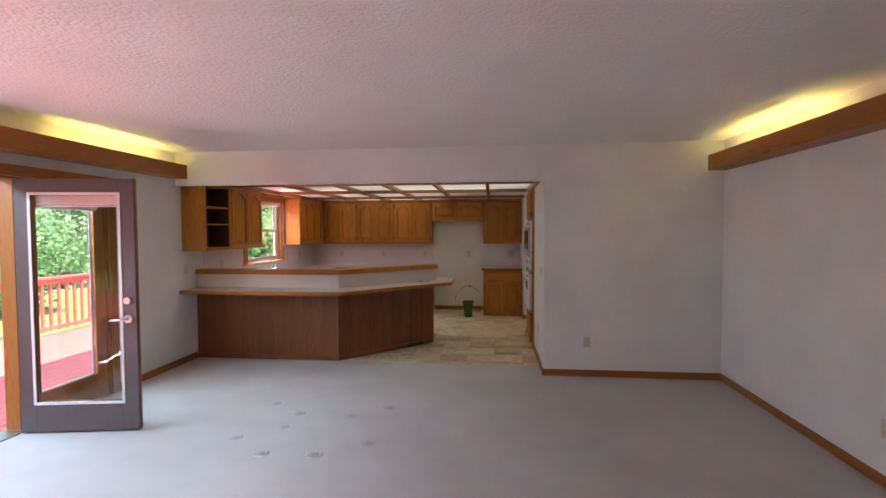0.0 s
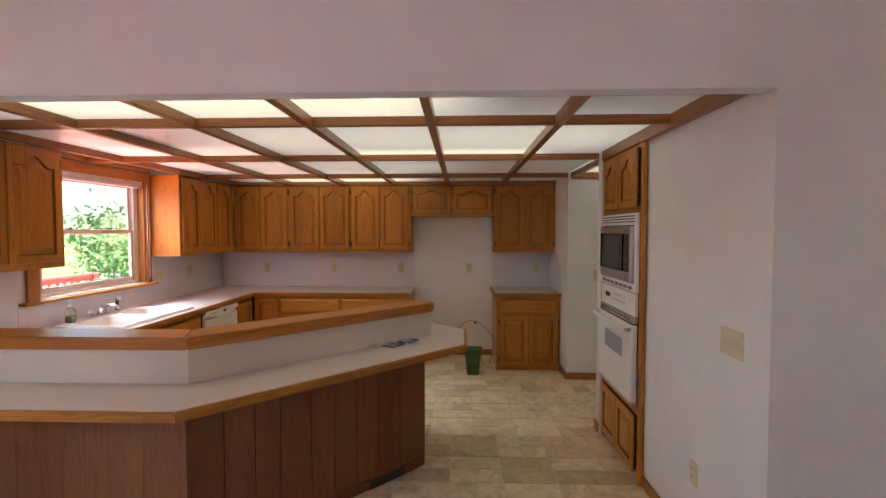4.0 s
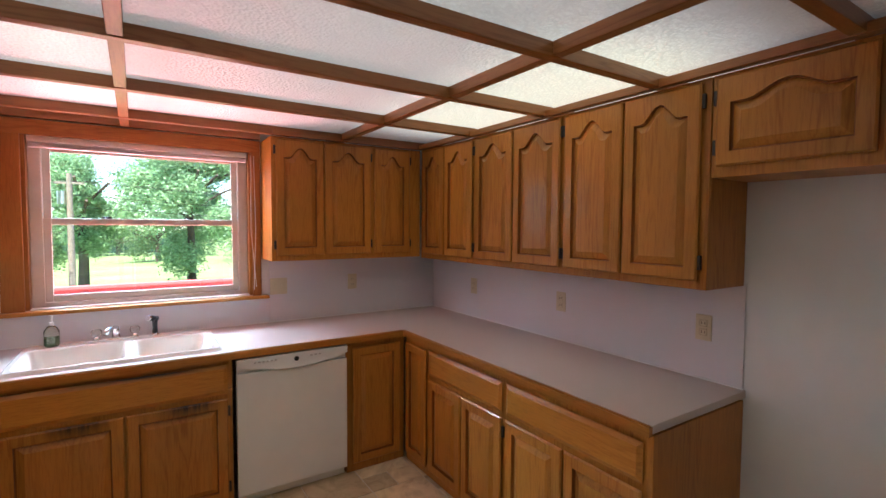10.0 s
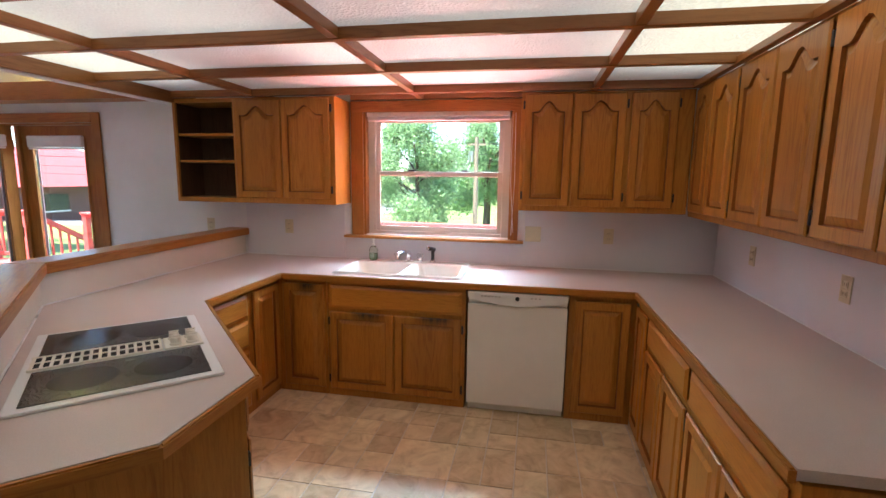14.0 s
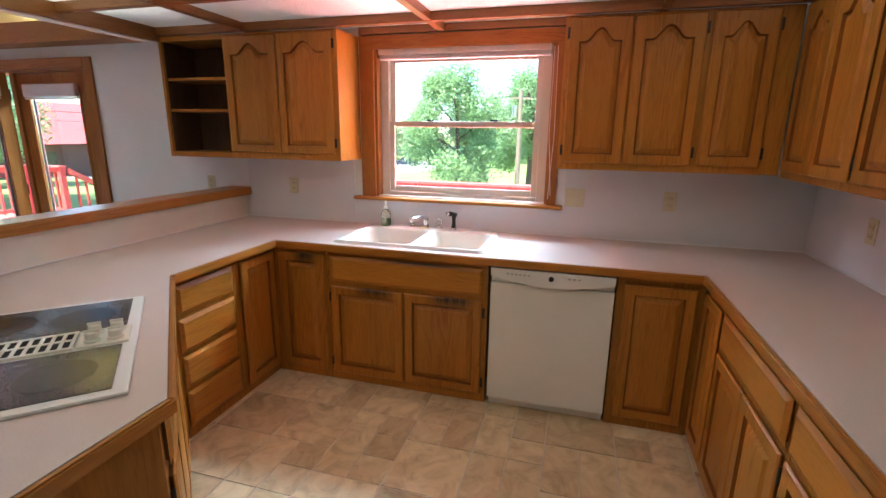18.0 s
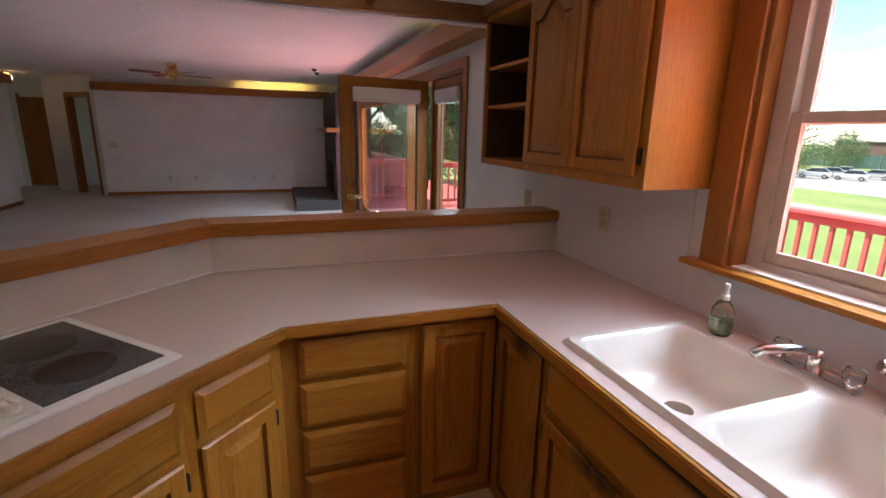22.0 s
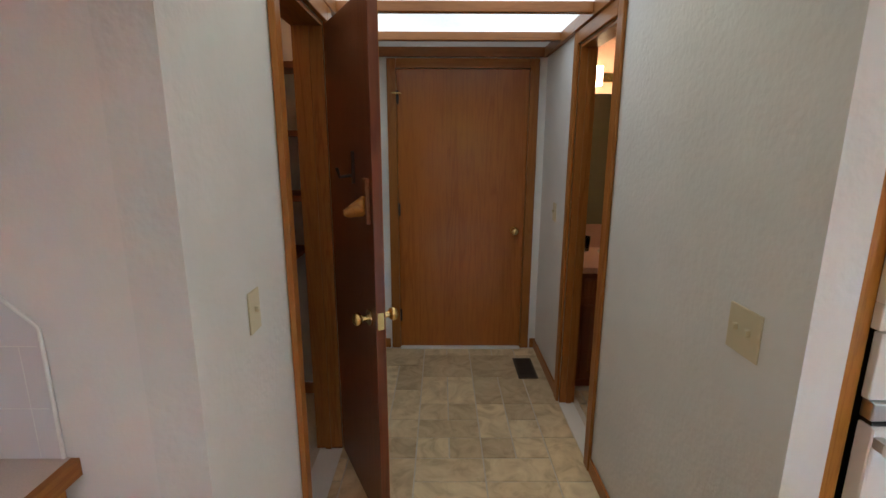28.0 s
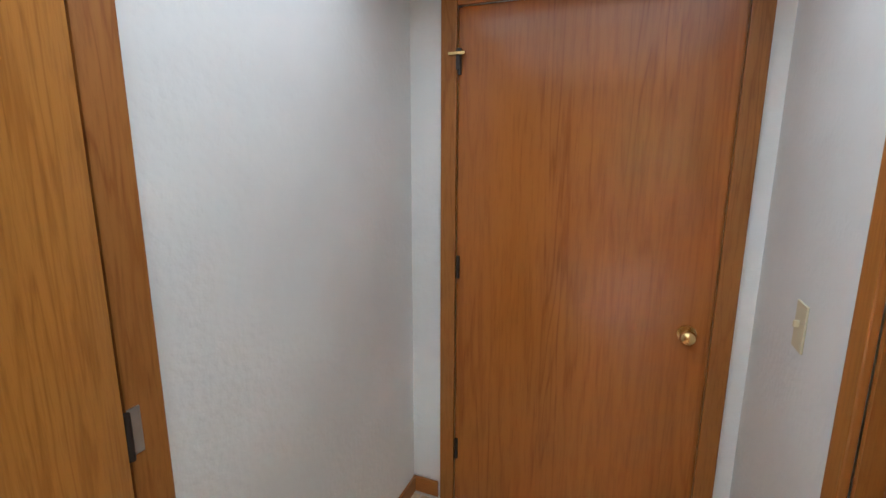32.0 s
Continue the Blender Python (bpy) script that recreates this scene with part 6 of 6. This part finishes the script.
# ---- outdoors ----


def grassy():
    m, n, l, b = shader("lawn", 0.9)
    mp = coords(n, l, (1, 1, 1))
    a = noise_tex(n, l, mp.outputs[0], 0.12, 5.0, 0.65)
    f = noise_tex(n, l, mp.outputs[0], 9.0, 4.0, 0.7)
    c = ramp(n, l, a.outputs["Fac"], [(0.3, (0.13, 0.21, 0.05)), (0.6, (0.24, 0.31, 0.09)), (0.8, (0.34, 0.36, 0.15))])
    g = ramp(n, l, f.outputs["Fac"], [(0.25, (0.6, 0.6, 0.6)), (0.7, (1.0, 1.0, 1.0))])
    l.new(mix(n, l, "MULTIPLY", 1.0, c.outputs["Color"], g.outputs["Color"]), b.inputs["Base Color"])
    bump(n, l, b, f.outputs["Fac"], 0.8, 0.05)
    return m


def leafy(name, a, bcol):
    m, n, l, b = shader(name, 0.7)
    geo = n.new("ShaderNodeNewGeometry")
    c = ramp(n, l, geo.outputs["Random Per Island"], [(0.0, a), (1.0, bcol)])
    l.new(c.outputs["Color"], b.inputs["Base Color"])
    thin = n.new("ShaderNodeBsdfTranslucent")
    l.new(c.outputs["Color"], thin.inputs["Color"])
    both = n.new("ShaderNodeMixShader")
    both.inputs[0].default_value = 0.45
    l.new(b.outputs[0], both.inputs[1])
    l.new(thin.outputs[0], both.inputs[2])
    l.new(both.outputs[0], n["Material Output"].inputs["Surface"])
    return m


M_grass = grassy()
M_leaf = leafy("broad_leaves", (0.17, 0.31, 0.13), (0.42, 0.56, 0.32))
M_leaf_dark = leafy("dark_leaves", (0.07, 0.13, 0.05), (0.22, 0.30, 0.13))
M_bark = speckled("bark", (0.12, 0.09, 0.065), 0.9, 14.0, 0.45)
M_road = speckled("road_asphalt", (0.30, 0.29, 0.28), 0.9, 40.0, 0.2)
M_walk = speckled("concrete", (0.48, 0.46, 0.42), 0.9, 30.0, 0.15)
M_pole = speckled("weathered_pole", (0.30, 0.24, 0.18), 0.9, 18.0, 0.35)
M_roof = speckled("red_metal_roof", (0.42, 0.07, 0.06), 0.5, 5.0, 0.15)
M_bldg = speckled("brown_brick_wall", (0.17, 0.095, 0.08), 0.9, 12.0, 0.3)
M_tyre = shader("tyre_rubber", 0.8, 0, (0.02, 0.02, 0.02))[0]
M_carglass = shader("car_glass", 0.08, 0, (0.03, 0.04, 0.05))[0]
GZ = -0.95
SLOPE = ((-900, -9.0), (-400, -8.0), (-140, -5.4), (-82, -4.4), (-45, -3.0), (-30, -2.0), (-22, -1.35), (-10, -0.95), (900, -0.95))


def gz(x):
    return float(np.interp(x, [p[0] for p in SLOPE], [p[1] for p in SLOPE]))


def land(x0, x1, y0, y1, up, thick):
    """A strip of land that follows the fall of the ground."""
    xs = sorted({x0, x1, *(p[0] for p in SLOPE if x0 < p[0] < x1)})
    bm = bmesh.new()
    prof = [(x, gz(x) + up) for x in xs] + [(x, gz(x) + up - thick) for x in reversed(xs)]
    a = [bm.verts.new((x, y0, z)) for x, z in prof]
    b = [bm.verts.new((x, y1, z)) for x, z in prof]
    k, h = len(prof), len(xs)
    for i in range(k):
        bm.faces.new((a[i], a[(i + 1) % k], b[(i + 1) % k], b[i]))
    for i in range(h - 1):
        bm.faces.new((a[i], a[k - 1 - i], a[k - 2 - i], a[i + 1]))
        bm.faces.new((b[i], b[i + 1], b[k - 2 - i], b[k - 1 - i]))
    return bm


setting("ground", land(-900, 900, -900, 900, 0, 0.5), M_grass, "mown green lawn that runs to the horizon", "ground")
setting("road", land(-28.0, -21.5, -400, 400, 0.015, 0.1), M_road, "pale sunlit asphalt street", "road")
setting("pavement", land(-108, -50, -85, -13, 0.012, 0.1), M_road, "pale asphalt parking lot", "pavement")
setting("foundation", bm_box(XW - WT - 0.02, -6.4, GZ, 4.4, YB + WT, -0.1), M_mortar, "house foundation under the floor", "foundation")
roof = bmesh.new()
bm_box(XW - WT - 0.62, -7.0, ZL + 0.10, 5.2, YB + 0.8, ZL + 0.28, into=roof)
setting("roof", roof, M_red, "eaves and flat underside of the house roof", "roof")
gable = bmesh.new()
for y in (-7.0, YB + 0.8):
    for x, z in ((XW - WT - 0.62, ZL + 0.281), (5.2, ZL + 0.281), (0.8, ZL + 2.1)):
        gable.verts.new((x, y, z))
gv = list(gable.verts)
for f in ((0, 1, 2), (3, 5, 4), (0, 2, 5, 3), (1, 4, 5, 2), (0, 3, 4, 1)):
    gable.faces.new([gv[i] for i in f])
setting("roof_slopes", gable, M_roof, "red pitched house roof", "roof")

deck = thing("deck", Matrix(), "red stained wooden deck with railing", "deck", kind="structure")
DX0, DX1, DY0, DY1, DZ = -6.9, XW - WT - 0.03, -6.5, 11.5, -0.06
nb = 23
bw = (DX1 - DX0) / nb
board = mesh_of("deck_board", bm_box(-bw / 2 + 0.004, -4.49, -0.03, bw / 2 - 0.004, 4.49, 0.0, 0.003), M_red)
for k in range(nb):
    for y in (DY0 + 4.5, DY0 + 13.5):
        part_of("board", board, deck, pose(DX0 + bw * (k + 0.5), y, DZ))
part("under_frame", bm_box(DX0, DY0, DZ - 0.25, DX1, DY1, DZ - 0.034), M_brick, deck)
for x in (DX0 + 0.05, DX1 - 0.2):
    for y in np.linspace(DY0 + 0.2, DY1 - 0.2, 7):
        part("pier", bm_box(x, y - 0.05, GZ, x + 0.1, y + 0.05, DZ - 0.25), M_red, deck)
rail = thing("deck_railing", Matrix(), "red wooden deck railing with square balusters", "railing")
bal = mesh_of("baluster", bm_box(-0.018, -0.018, 0, 0.018, 0.018, 0.76, 0.002), M_red)
pst = mesh_of("post", bm_box(-0.045, -0.045, 0, 0.045, 0.045, 0.90, 0.004), M_red)


def railing(x0, y0, x1, y1):
    a, b = Vector((x0, y0)), Vector((x1, y1))
    L = (b - a).length
    ang = math.degrees(math.atan2(y1 - y0, x1 - x0))
    base = Matrix.Translation((x0, y0, DZ)) @ pose(0, 0, 0, 0, 0, ang)
    part("cap_rail", bm_box(0, -0.07, 0.87, L, 0.07, 0.905, 0.004), M_red, rail, m=base)
    part("top_rail", bm_box(0, -0.02, 0.79, L, 0.02, 0.868, 0.003), M_red, rail, m=base)
    part("bottom_rail", bm_box(0, -0.02, 0.08, L, 0.02, 0.14, 0.003), M_red, rail, m=base)
    n = max(1, round(L / 1.8))
    for i in range(n + 1):
        part_of("post", pst, rail, base @ pose(min(max(L * i / n, 0.05), L - 0.05), 0, 0))
    k = int(L / 0.14)
    for i in range(k):
        part_of("baluster", bal, rail, base @ pose((i + 0.5) * L / k, 0, 0.06))


railing(DX0 + 0.08, DY1 - 0.1, DX0 + 0.08, 0.42)
railing(DX0 + 0.08, -0.75, DX0 + 0.08, -1.6)
railing(DX0 + 0.08, -1.6, -5.2, -1.6)
railing(-4.9, -2.6, -4.9, DY0 + 0.1)
railing(-4.9, -2.6, -4.0, -2.6)
stair = thing("deck_steps", Matrix(), "red wooden steps down from the deck", "steps")
for k in range(5):
    part("tread", bm_box(DX0 - 0.28 * (k + 1), -0.70, DZ - 0.175 * (k + 1) - 0.035, DX0 - 0.28 * k - 0.004, 0.37, DZ - 0.175 * (k + 1), 0.004), M_red, stair)
for y in (-0.74, 0.40):
    part("stringer", bm_prism([(DX0 - 0.005, DZ - 0.02), (DX0 - 0.005, DZ - 0.32), (DX0 - 1.45, GZ), (DX0 - 1.45, GZ + 0.2)], y - 0.02, y + 0.02), M_red, stair, m=Matrix(((1, 0, 0, 0), (0, 0, 1, 0), (0, 1, 0, 0), (0, 0, 0, 1))))
    part("hand_rail", bm_prism([(DX0 - 0.005, DZ + 0.86), (DX0 - 0.005, DZ + 0.76), (DX0 - 1.45, GZ + 0.82), (DX0 - 1.45, GZ + 0.92)], y - 0.035, y + 0.035), M_red, stair, m=Matrix(((1, 0, 0, 0), (0, 0, 1, 0), (0, 1, 0, 0), (0, 0, 0, 1))))
    part("newel", bm_box(DX0 - 1.45, y - 0.045, GZ, DX0 - 1.36, y + 0.045, GZ + 0.96, 0.004), M_red, stair)
    for k in range(8):
        x = DX0 - 0.12 - 0.165 * k
        zz = DZ + 0.78 - (DX0 - x) * 0.605
        part("baluster", bm_box(x - 0.016, y - 0.016, zz - 0.80, x + 0.016, y + 0.016, zz, 0.002), M_red, stair)


def tree(name, x, y, h, cr, trunk, seed, leaf, label, n=420, low=0.28):
    r = random.Random(seed)
    e = thing(name, pose(x, y, gz(x)), label, "tree", "trees beyond the deck")
    tr = bm_tube([(0, 0, 0), (0.06 * r.uniform(-1, 1), 0.05, h * 0.2), (0.1 * r.uniform(-1, 1), 0.1 * r.uniform(-1, 1), h * 0.5), (0, 0, h * 0.82)], trunk, 8)
    for v in tr.verts:
        k = 1 - 0.75 * v.co.z / h
        v.co.x, v.co.y = v.co.x * k, v.co.y * k
    for i in range(7):
        a = r.uniform(0, 6.28)
        z = h * r.uniform(0.28, 0.6)
        d = cr * r.uniform(0.5, 0.8)
        bm_tube([(0, 0, z), (0.5 * d * math.cos(a), 0.5 * d * math.sin(a), z + 0.12 * h), (d * math.cos(a), d * math.sin(a), z + 0.2 * h)], trunk * 0.28, 5, into=tr)
    part("trunk", tr, M_bark, e, "brown trunk with limbs")
    blobs = []
    for i in range(16):
        a, q = r.uniform(0, 6.28), math.sqrt(r.random())
        zz = r.uniform(low, 0.93)
        env = math.sin(math.pi * min(1, (zz - low) / (1 - low) * 0.82 + 0.16)) ** 0.7
        blobs.append((cr * 0.72 * q * env * math.cos(a), cr * 0.72 * q * env * math.sin(a), h * zz, cr * r.uniform(0.2, 0.36)))
    verts, faces = [], []
    for i in range(int(n * 5.4)):
        bx, by, bz, br = r.choice(blobs)
        d = Vector((r.gauss(0, 1), r.gauss(0, 1), r.gauss(0, 0.8))).normalized() * br * r.uniform(0.55, 1.05)
        c = Vector((bx, by, bz)) + d
        for _ in range(5):
            s = cr * r.uniform(0.012, 0.028)
            o = c + Vector((r.gauss(0, 1), r.gauss(0, 1), r.gauss(0, 1))) * cr * 0.05
            u = Vector((r.gauss(0, 1), r.gauss(0, 1), r.gauss(0, 0.6))).normalized()
            w = u.orthogonal().normalized()
            w = (w * math.cos(a := r.uniform(0, 6.28)) + u.cross(w) * math.sin(a))
            k = len(verts)
            verts += [o - u * s, o + w * s * 0.55, o + u * s, o - w * s * 0.55 + Vector((0, 0, -s * 0.25))]
            faces.append((k, k + 1, k + 2, k + 3))
    me = bpy.data.meshes.new("crown")
    me.from_pydata([tuple(v) for v in verts], [], faces)
    me.materials.append(leaf)
    part_of("crown", me, e, label="uneven leafy crown")
    return e


tree("tree", -24.0, 2.1, 6.1, 3.1, 0.16, 1, M_leaf, "round leafy tree on the lawn edge", 1400, 0.14)
tree("tree", -36.0, 4.6, 8.4, 4.0, 0.3, 2, M_leaf, "tall leafy tree beyond the street", 1500, 0.06)
tree("tree", -37.0, 10.5, 10.0, 5.0, 0.3, 3, M_leaf, "tall leafy tree beyond the street", 1500, 0.06)
tree("tree", -16.5, 13.0, 8.0, 3.9, 0.3, 4, M_leaf, "broad leafy tree beside the lawn", 1300, 0.08)
tree("tree", -30.0, 16.5, 11.0, 5.4, 0.35, 5, M_leaf, "leafy tree beyond the street", 1500, 0.05)
tree("tree", -40.0, 24.0, 13.0, 6.0, 0.4, 6, M_leaf_dark, "dark leafy tree beyond the street", 800, 0.1)
tree("tree", -22.0, 22.0, 10.0, 5.0, 0.35, 7, M_leaf, "leafy tree beside the street", 1000, 0.08)
tree("tree", -10.5, 20.0, 9.0, 4.6, 0.35, 8, M_leaf, "leafy tree beside the house", 1100, 0.08)
tree("tree", -10.6, -9.6, 8.0, 2.6, 0.28, 9, M_leaf, "leafy tree beside the deck", 1200, 0.2)
tree("tree", -8.6, -12.5, 10.0, 4.4, 0.35, 10, M_leaf, "leafy tree beyond the deck steps", 1100, 0.2)
tree("tree", -5.0, -15.5, 11.0, 4.8, 0.35, 11, M_leaf, "leafy tree beyond the deck steps", 1000, 0.15)
tree("tree", -15.5, -18.5, 9.0, 3.2, 0.3, 13, M_leaf, "leafy tree beyond the deck steps", 1000, 0.15)
tree("tree", -7.2, -11.5, 6.5, 3.0, 0.2, 14, M_leaf, "low leafy tree close beyond the deck", 1500, 0.02)
tree("tree", -5.4, -10.2, 7.5, 2.6, 0.2, 15, M_leaf_dark, "low leafy tree close beyond the deck", 1500, 0.02)
tree("tree", -110.0, -42.0, 7.0, 4.5, 0.3, 12, M_leaf_dark, "far leafy tree behind the parking lot", 500)
woods = random.Random(21)
for k in range(22):
    a = radians(150 + 100 * (k + woods.uniform(-0.3, 0.3)) / 22)
    d = woods.uniform(85, 130)
    tree("tree", d * math.cos(a), 6 + d * math.sin(a), woods.uniform(6, 10), woods.uniform(6, 9), 0.4, 40 + k, M_leaf_dark, "far tree on the horizon", 260, 0.1)

pole = thing("utility_pole", pose(-25.5, 5.0, gz(-25.5)), "weathered wooden utility pole with wires", "utility pole")
part("post", bm_cyl((0, 0, 0), (0, 0, 5.3), 0.14, 0.10, 10), M_pole, pole)
part("crossarm", bm_box(-0.05, -0.5, 4.85, 0.05, 0.5, 4.94), M_pole, pole)
part("transformer", bm_cyl((0.0, -0.28, 4.0), (0.0, -0.28, 4.55), 0.15), M_steel, pole, "grey transformer can")
for z, y0 in ((5.0, -0.45), (5.0, 0.45), (4.4, 0.0), (3.9, 0.05)):
    wire = [(0.0, y0 + s * 46, z - 1.1 * (1 - (2 * s) ** 2 if abs(s) < 0.5 else 0) * 0 - 0.9 * math.sin(math.pi * abs(s) * 1.0)) for s in np.linspace(-1, 1, 25)]
    part("wire", bm_tube(wire, 0.014, 4), M_hinge, pole, "sagging black wire")
for y in (-40, 52):
    p2 = thing("utility_pole", pose(-25.5, y, gz(-25.5)), "distant weathered utility pole", "utility pole")
    part("post", bm_cyl((0, 0, 0), (0, 0, 5.3), 0.14, 0.10, 10), M_pole, p2)


def car(x, y, rot, color, label):
    e = thing("car", Matrix.Translation((x, y, gz(x) + 0.013)) @ pose(0, 0, 0, 0, 0, rot), label, "car", "cars in the parking lot")
    body = bmesh.new()
    prof = [(-2.15, 0.35), (-2.15, 0.85), (-1.2, 1.0), (1.7, 1.02), (2.15, 0.9), (2.15, 0.35)]
    bm_prism(prof, -0.85, 0.85, into=body)
    for v in body.verts:
        v.co = Vector((v.co.x, v.co.z, v.co.y))
    bmesh.ops.bevel(body, geom=list(body.edges), offset=0.08, segments=2, affect="EDGES")
    part("body", body, speckled("car_paint", color, 0.25, 3.0, 0.05), e)
    cab = bmesh.new()
    bm_prism([(-0.9, 1.0), (-0.35, 1.52), (1.25, 1.54), (1.85, 1.02)], -0.72, 0.72, into=cab)
    for v in cab.verts:
        v.co = Vector((v.co.x, v.co.z, v.co.y))
    part("cabin", cab, M_carglass, e, "dark glazed cabin")
    part("roof_panel", bm_box(-0.33, -0.7, 1.545, 1.2, 0.7, 1.58, 0.01), speckled("car_roof_paint", color, 0.25, 3.0, 0.05), e)
    for wx in (-1.35, 1.35):
        for wy in (-0.78, 0.78):
            w = part("wheel", bm_cyl((wx, wy - 0.1, 0.33), (wx, wy + 0.1, 0.33), 0.33), M_tyre, e)
            part("rim", bm_cyl((wx, wy - 0.105, 0.33), (wx, wy + 0.105, 0.33), 0.19), M_steel, w)
    return e


car(-80.0, -26.2, 112, (0.01, 0.20, 0.34), "parked teal blue utility car")
car(-82.0, -22.6, 112, (0.03, 0.04, 0.08), "parked dark blue car in the lot")
car(-82.0, -38.5, 114, (0.60, 0.60, 0.60), "parked white car on the far side")
car(-86.0, -44.0, 114, (0.30, 0.31, 0.33), "parked grey car in the lot")
car(-90.0, -40.0, 114, (0.45, 0.45, 0.46), "parked silver car in the lot")
car(-78.0, -41.0, 114, (0.6, 0.6, 0.6), "parked white car in the lot")
car(-94.0, -47.0, 114, (0.5, 0.5, 0.5), "parked pale car in the lot")
fen = thing("sports_fence", pose(-128, -40, gz(-128)), "long green sports field fence far off", "fence")
part("mesh_panel", bm_box(-0.1, -60, 0.3, 0.1, 55, 3.4), speckled("green_fence_mesh", (0.06, 0.12, 0.10), 0.8, 6.0, 0.2), fen)
for k in range(24):
    part("post", bm_cyl((0.15, -60 + k * 5, 0), (0.15, -60 + k * 5, 3.6), 0.06, seg=8), M_steel, fen)
hs = thing("community_building", pose(-30, -32, gz(-24)), "low brown brick building with a red roof", "building")
part("wall", bm_box(-12, -9, -0.8, 12, 9, 2.1), M_bldg, hs)
rf = bmesh.new()
for p in ((-13.2, -10.2, 2.1), (13.2, -10.2, 2.1), (13.2, 10.2, 2.1), (-13.2, 10.2, 2.1), (-6, 0, 5.0), (6, 0, 5.0)):
    rf.verts.new(p)
rv = list(rf.verts)
for f in ((0, 1, 5, 4), (1, 2, 5), (2, 3, 4, 5), (3, 0, 4), (3, 2, 1, 0)):
    rf.faces.new([rv[i] for i in f])
part("roof", rf, M_roof, hs, "red metal hipped roof")
for k in range(5):
    w = part("window", bm_box(-10 + k * 4.4, 9.002, 0.5, -8.4 + k * 4.4, 9.05, 1.6), M_carglass, hs)
    part("frame", bm_box(-10.1 + k * 4.4, 9.001, 0.4, -8.3 + k * 4.4, 9.04, 0.498), M_white, w)
fb = thing("far_brick_building", pose(-150, -58, gz(-150)), "far brown brick school building", "building")
part("wall", bm_box(-6, -22, 0, 6, 22, 6.5), M_bldg, fb)
part("roof", bm_box(-6.4, -22.4, 6.5, 6.4, 22.4, 7.0), M_walk, fb)

# ---- floor tiles: large and small squares, offset ----
floor = bpy.data.objects["floor"]
TA, TBs, TG = 0.335, 0.1675, 0.003
made = {}


def tile_mesh(w, h):
    key = (round(w, 3), round(h, 3))
    if key not in made:
        b = min(0.0015, w * 0.1, h * 0.1)
        bm = bmesh.new()
        lo = [bm.verts.new(p) for p in ((-w / 2, -h / 2, 0), (w / 2, -h / 2, 0), (w / 2, h / 2, 0), (-w / 2, h / 2, 0))]
        hi = [bm.verts.new(p) for p in ((-w / 2 + b, -h / 2 + b, 0.0035), (w / 2 - b, -h / 2 + b, 0.0035), (w / 2 - b, h / 2 - b, 0.0035), (-w / 2 + b, h / 2 - b, 0.0035))]
        bm.faces.new(hi)
        for i in range(4):
            bm.faces.new((lo[i], lo[(i + 1) % 4], hi[(i + 1) % 4], hi[i]))
        made[key] = mesh_of("tile", bm, M_tile)
    return made[key]


def lay(x0, y0, x1, y1):
    regions = ((-2.95, 6.0, 0.573, YB - 0.016), (-1.80, 5.564, 0.573, 6.0), (0.573, YS + 0.001, XG - 0.022, YN - 0.001), (1.36, 6.2, 2.40, YS - 0.12))
    for rx0, ry0, rx1, ry1 in regions:
        a, b, c, d = max(x0, rx0), max(y0, ry0), min(x1, rx1), min(y1, ry1)
        if c - a > 0.02 and d - b > 0.02:
            if c < -2.0 and d < 6.30 or c < -1.0 and d < 5.47:
                continue
            part_of("tile", tile_mesh(c - a, d - b), floor, pose((a + c) / 2, (b + d) / 2, -0.0038))


laying = random.Random(5)
H = TBs
LAYOUTS = (((0, 0, 2, 2),), ((0, 0, 2, 1), (0, 1, 2, 1)), ((0, 0, 1, 1), (1, 0, 1, 1), (0, 1, 2, 1)), ((0, 0, 2, 1), (0, 1, 1, 1), (1, 1, 1, 1)), ((0, 0, 1, 2), (1, 0, 1, 1), (1, 1, 1, 1)))
for j in range(15):
    shift = TBs * laying.choice((0, 1))
    last = 0
    for i in range(22):
        k = laying.choice([0, 0, 0, 1, 2, 3, 4] if last else [0, 1, 2, 3, 4, 4])
        last = k
        for a, b, w, h in LAYOUTS[k]:
            ox, oy = -3.62 + i * TA + shift + a * H, 5.38 + j * TA + b * H
            lay(ox + TG, oy + TG, ox + w * H - TG, oy + h * H - TG)
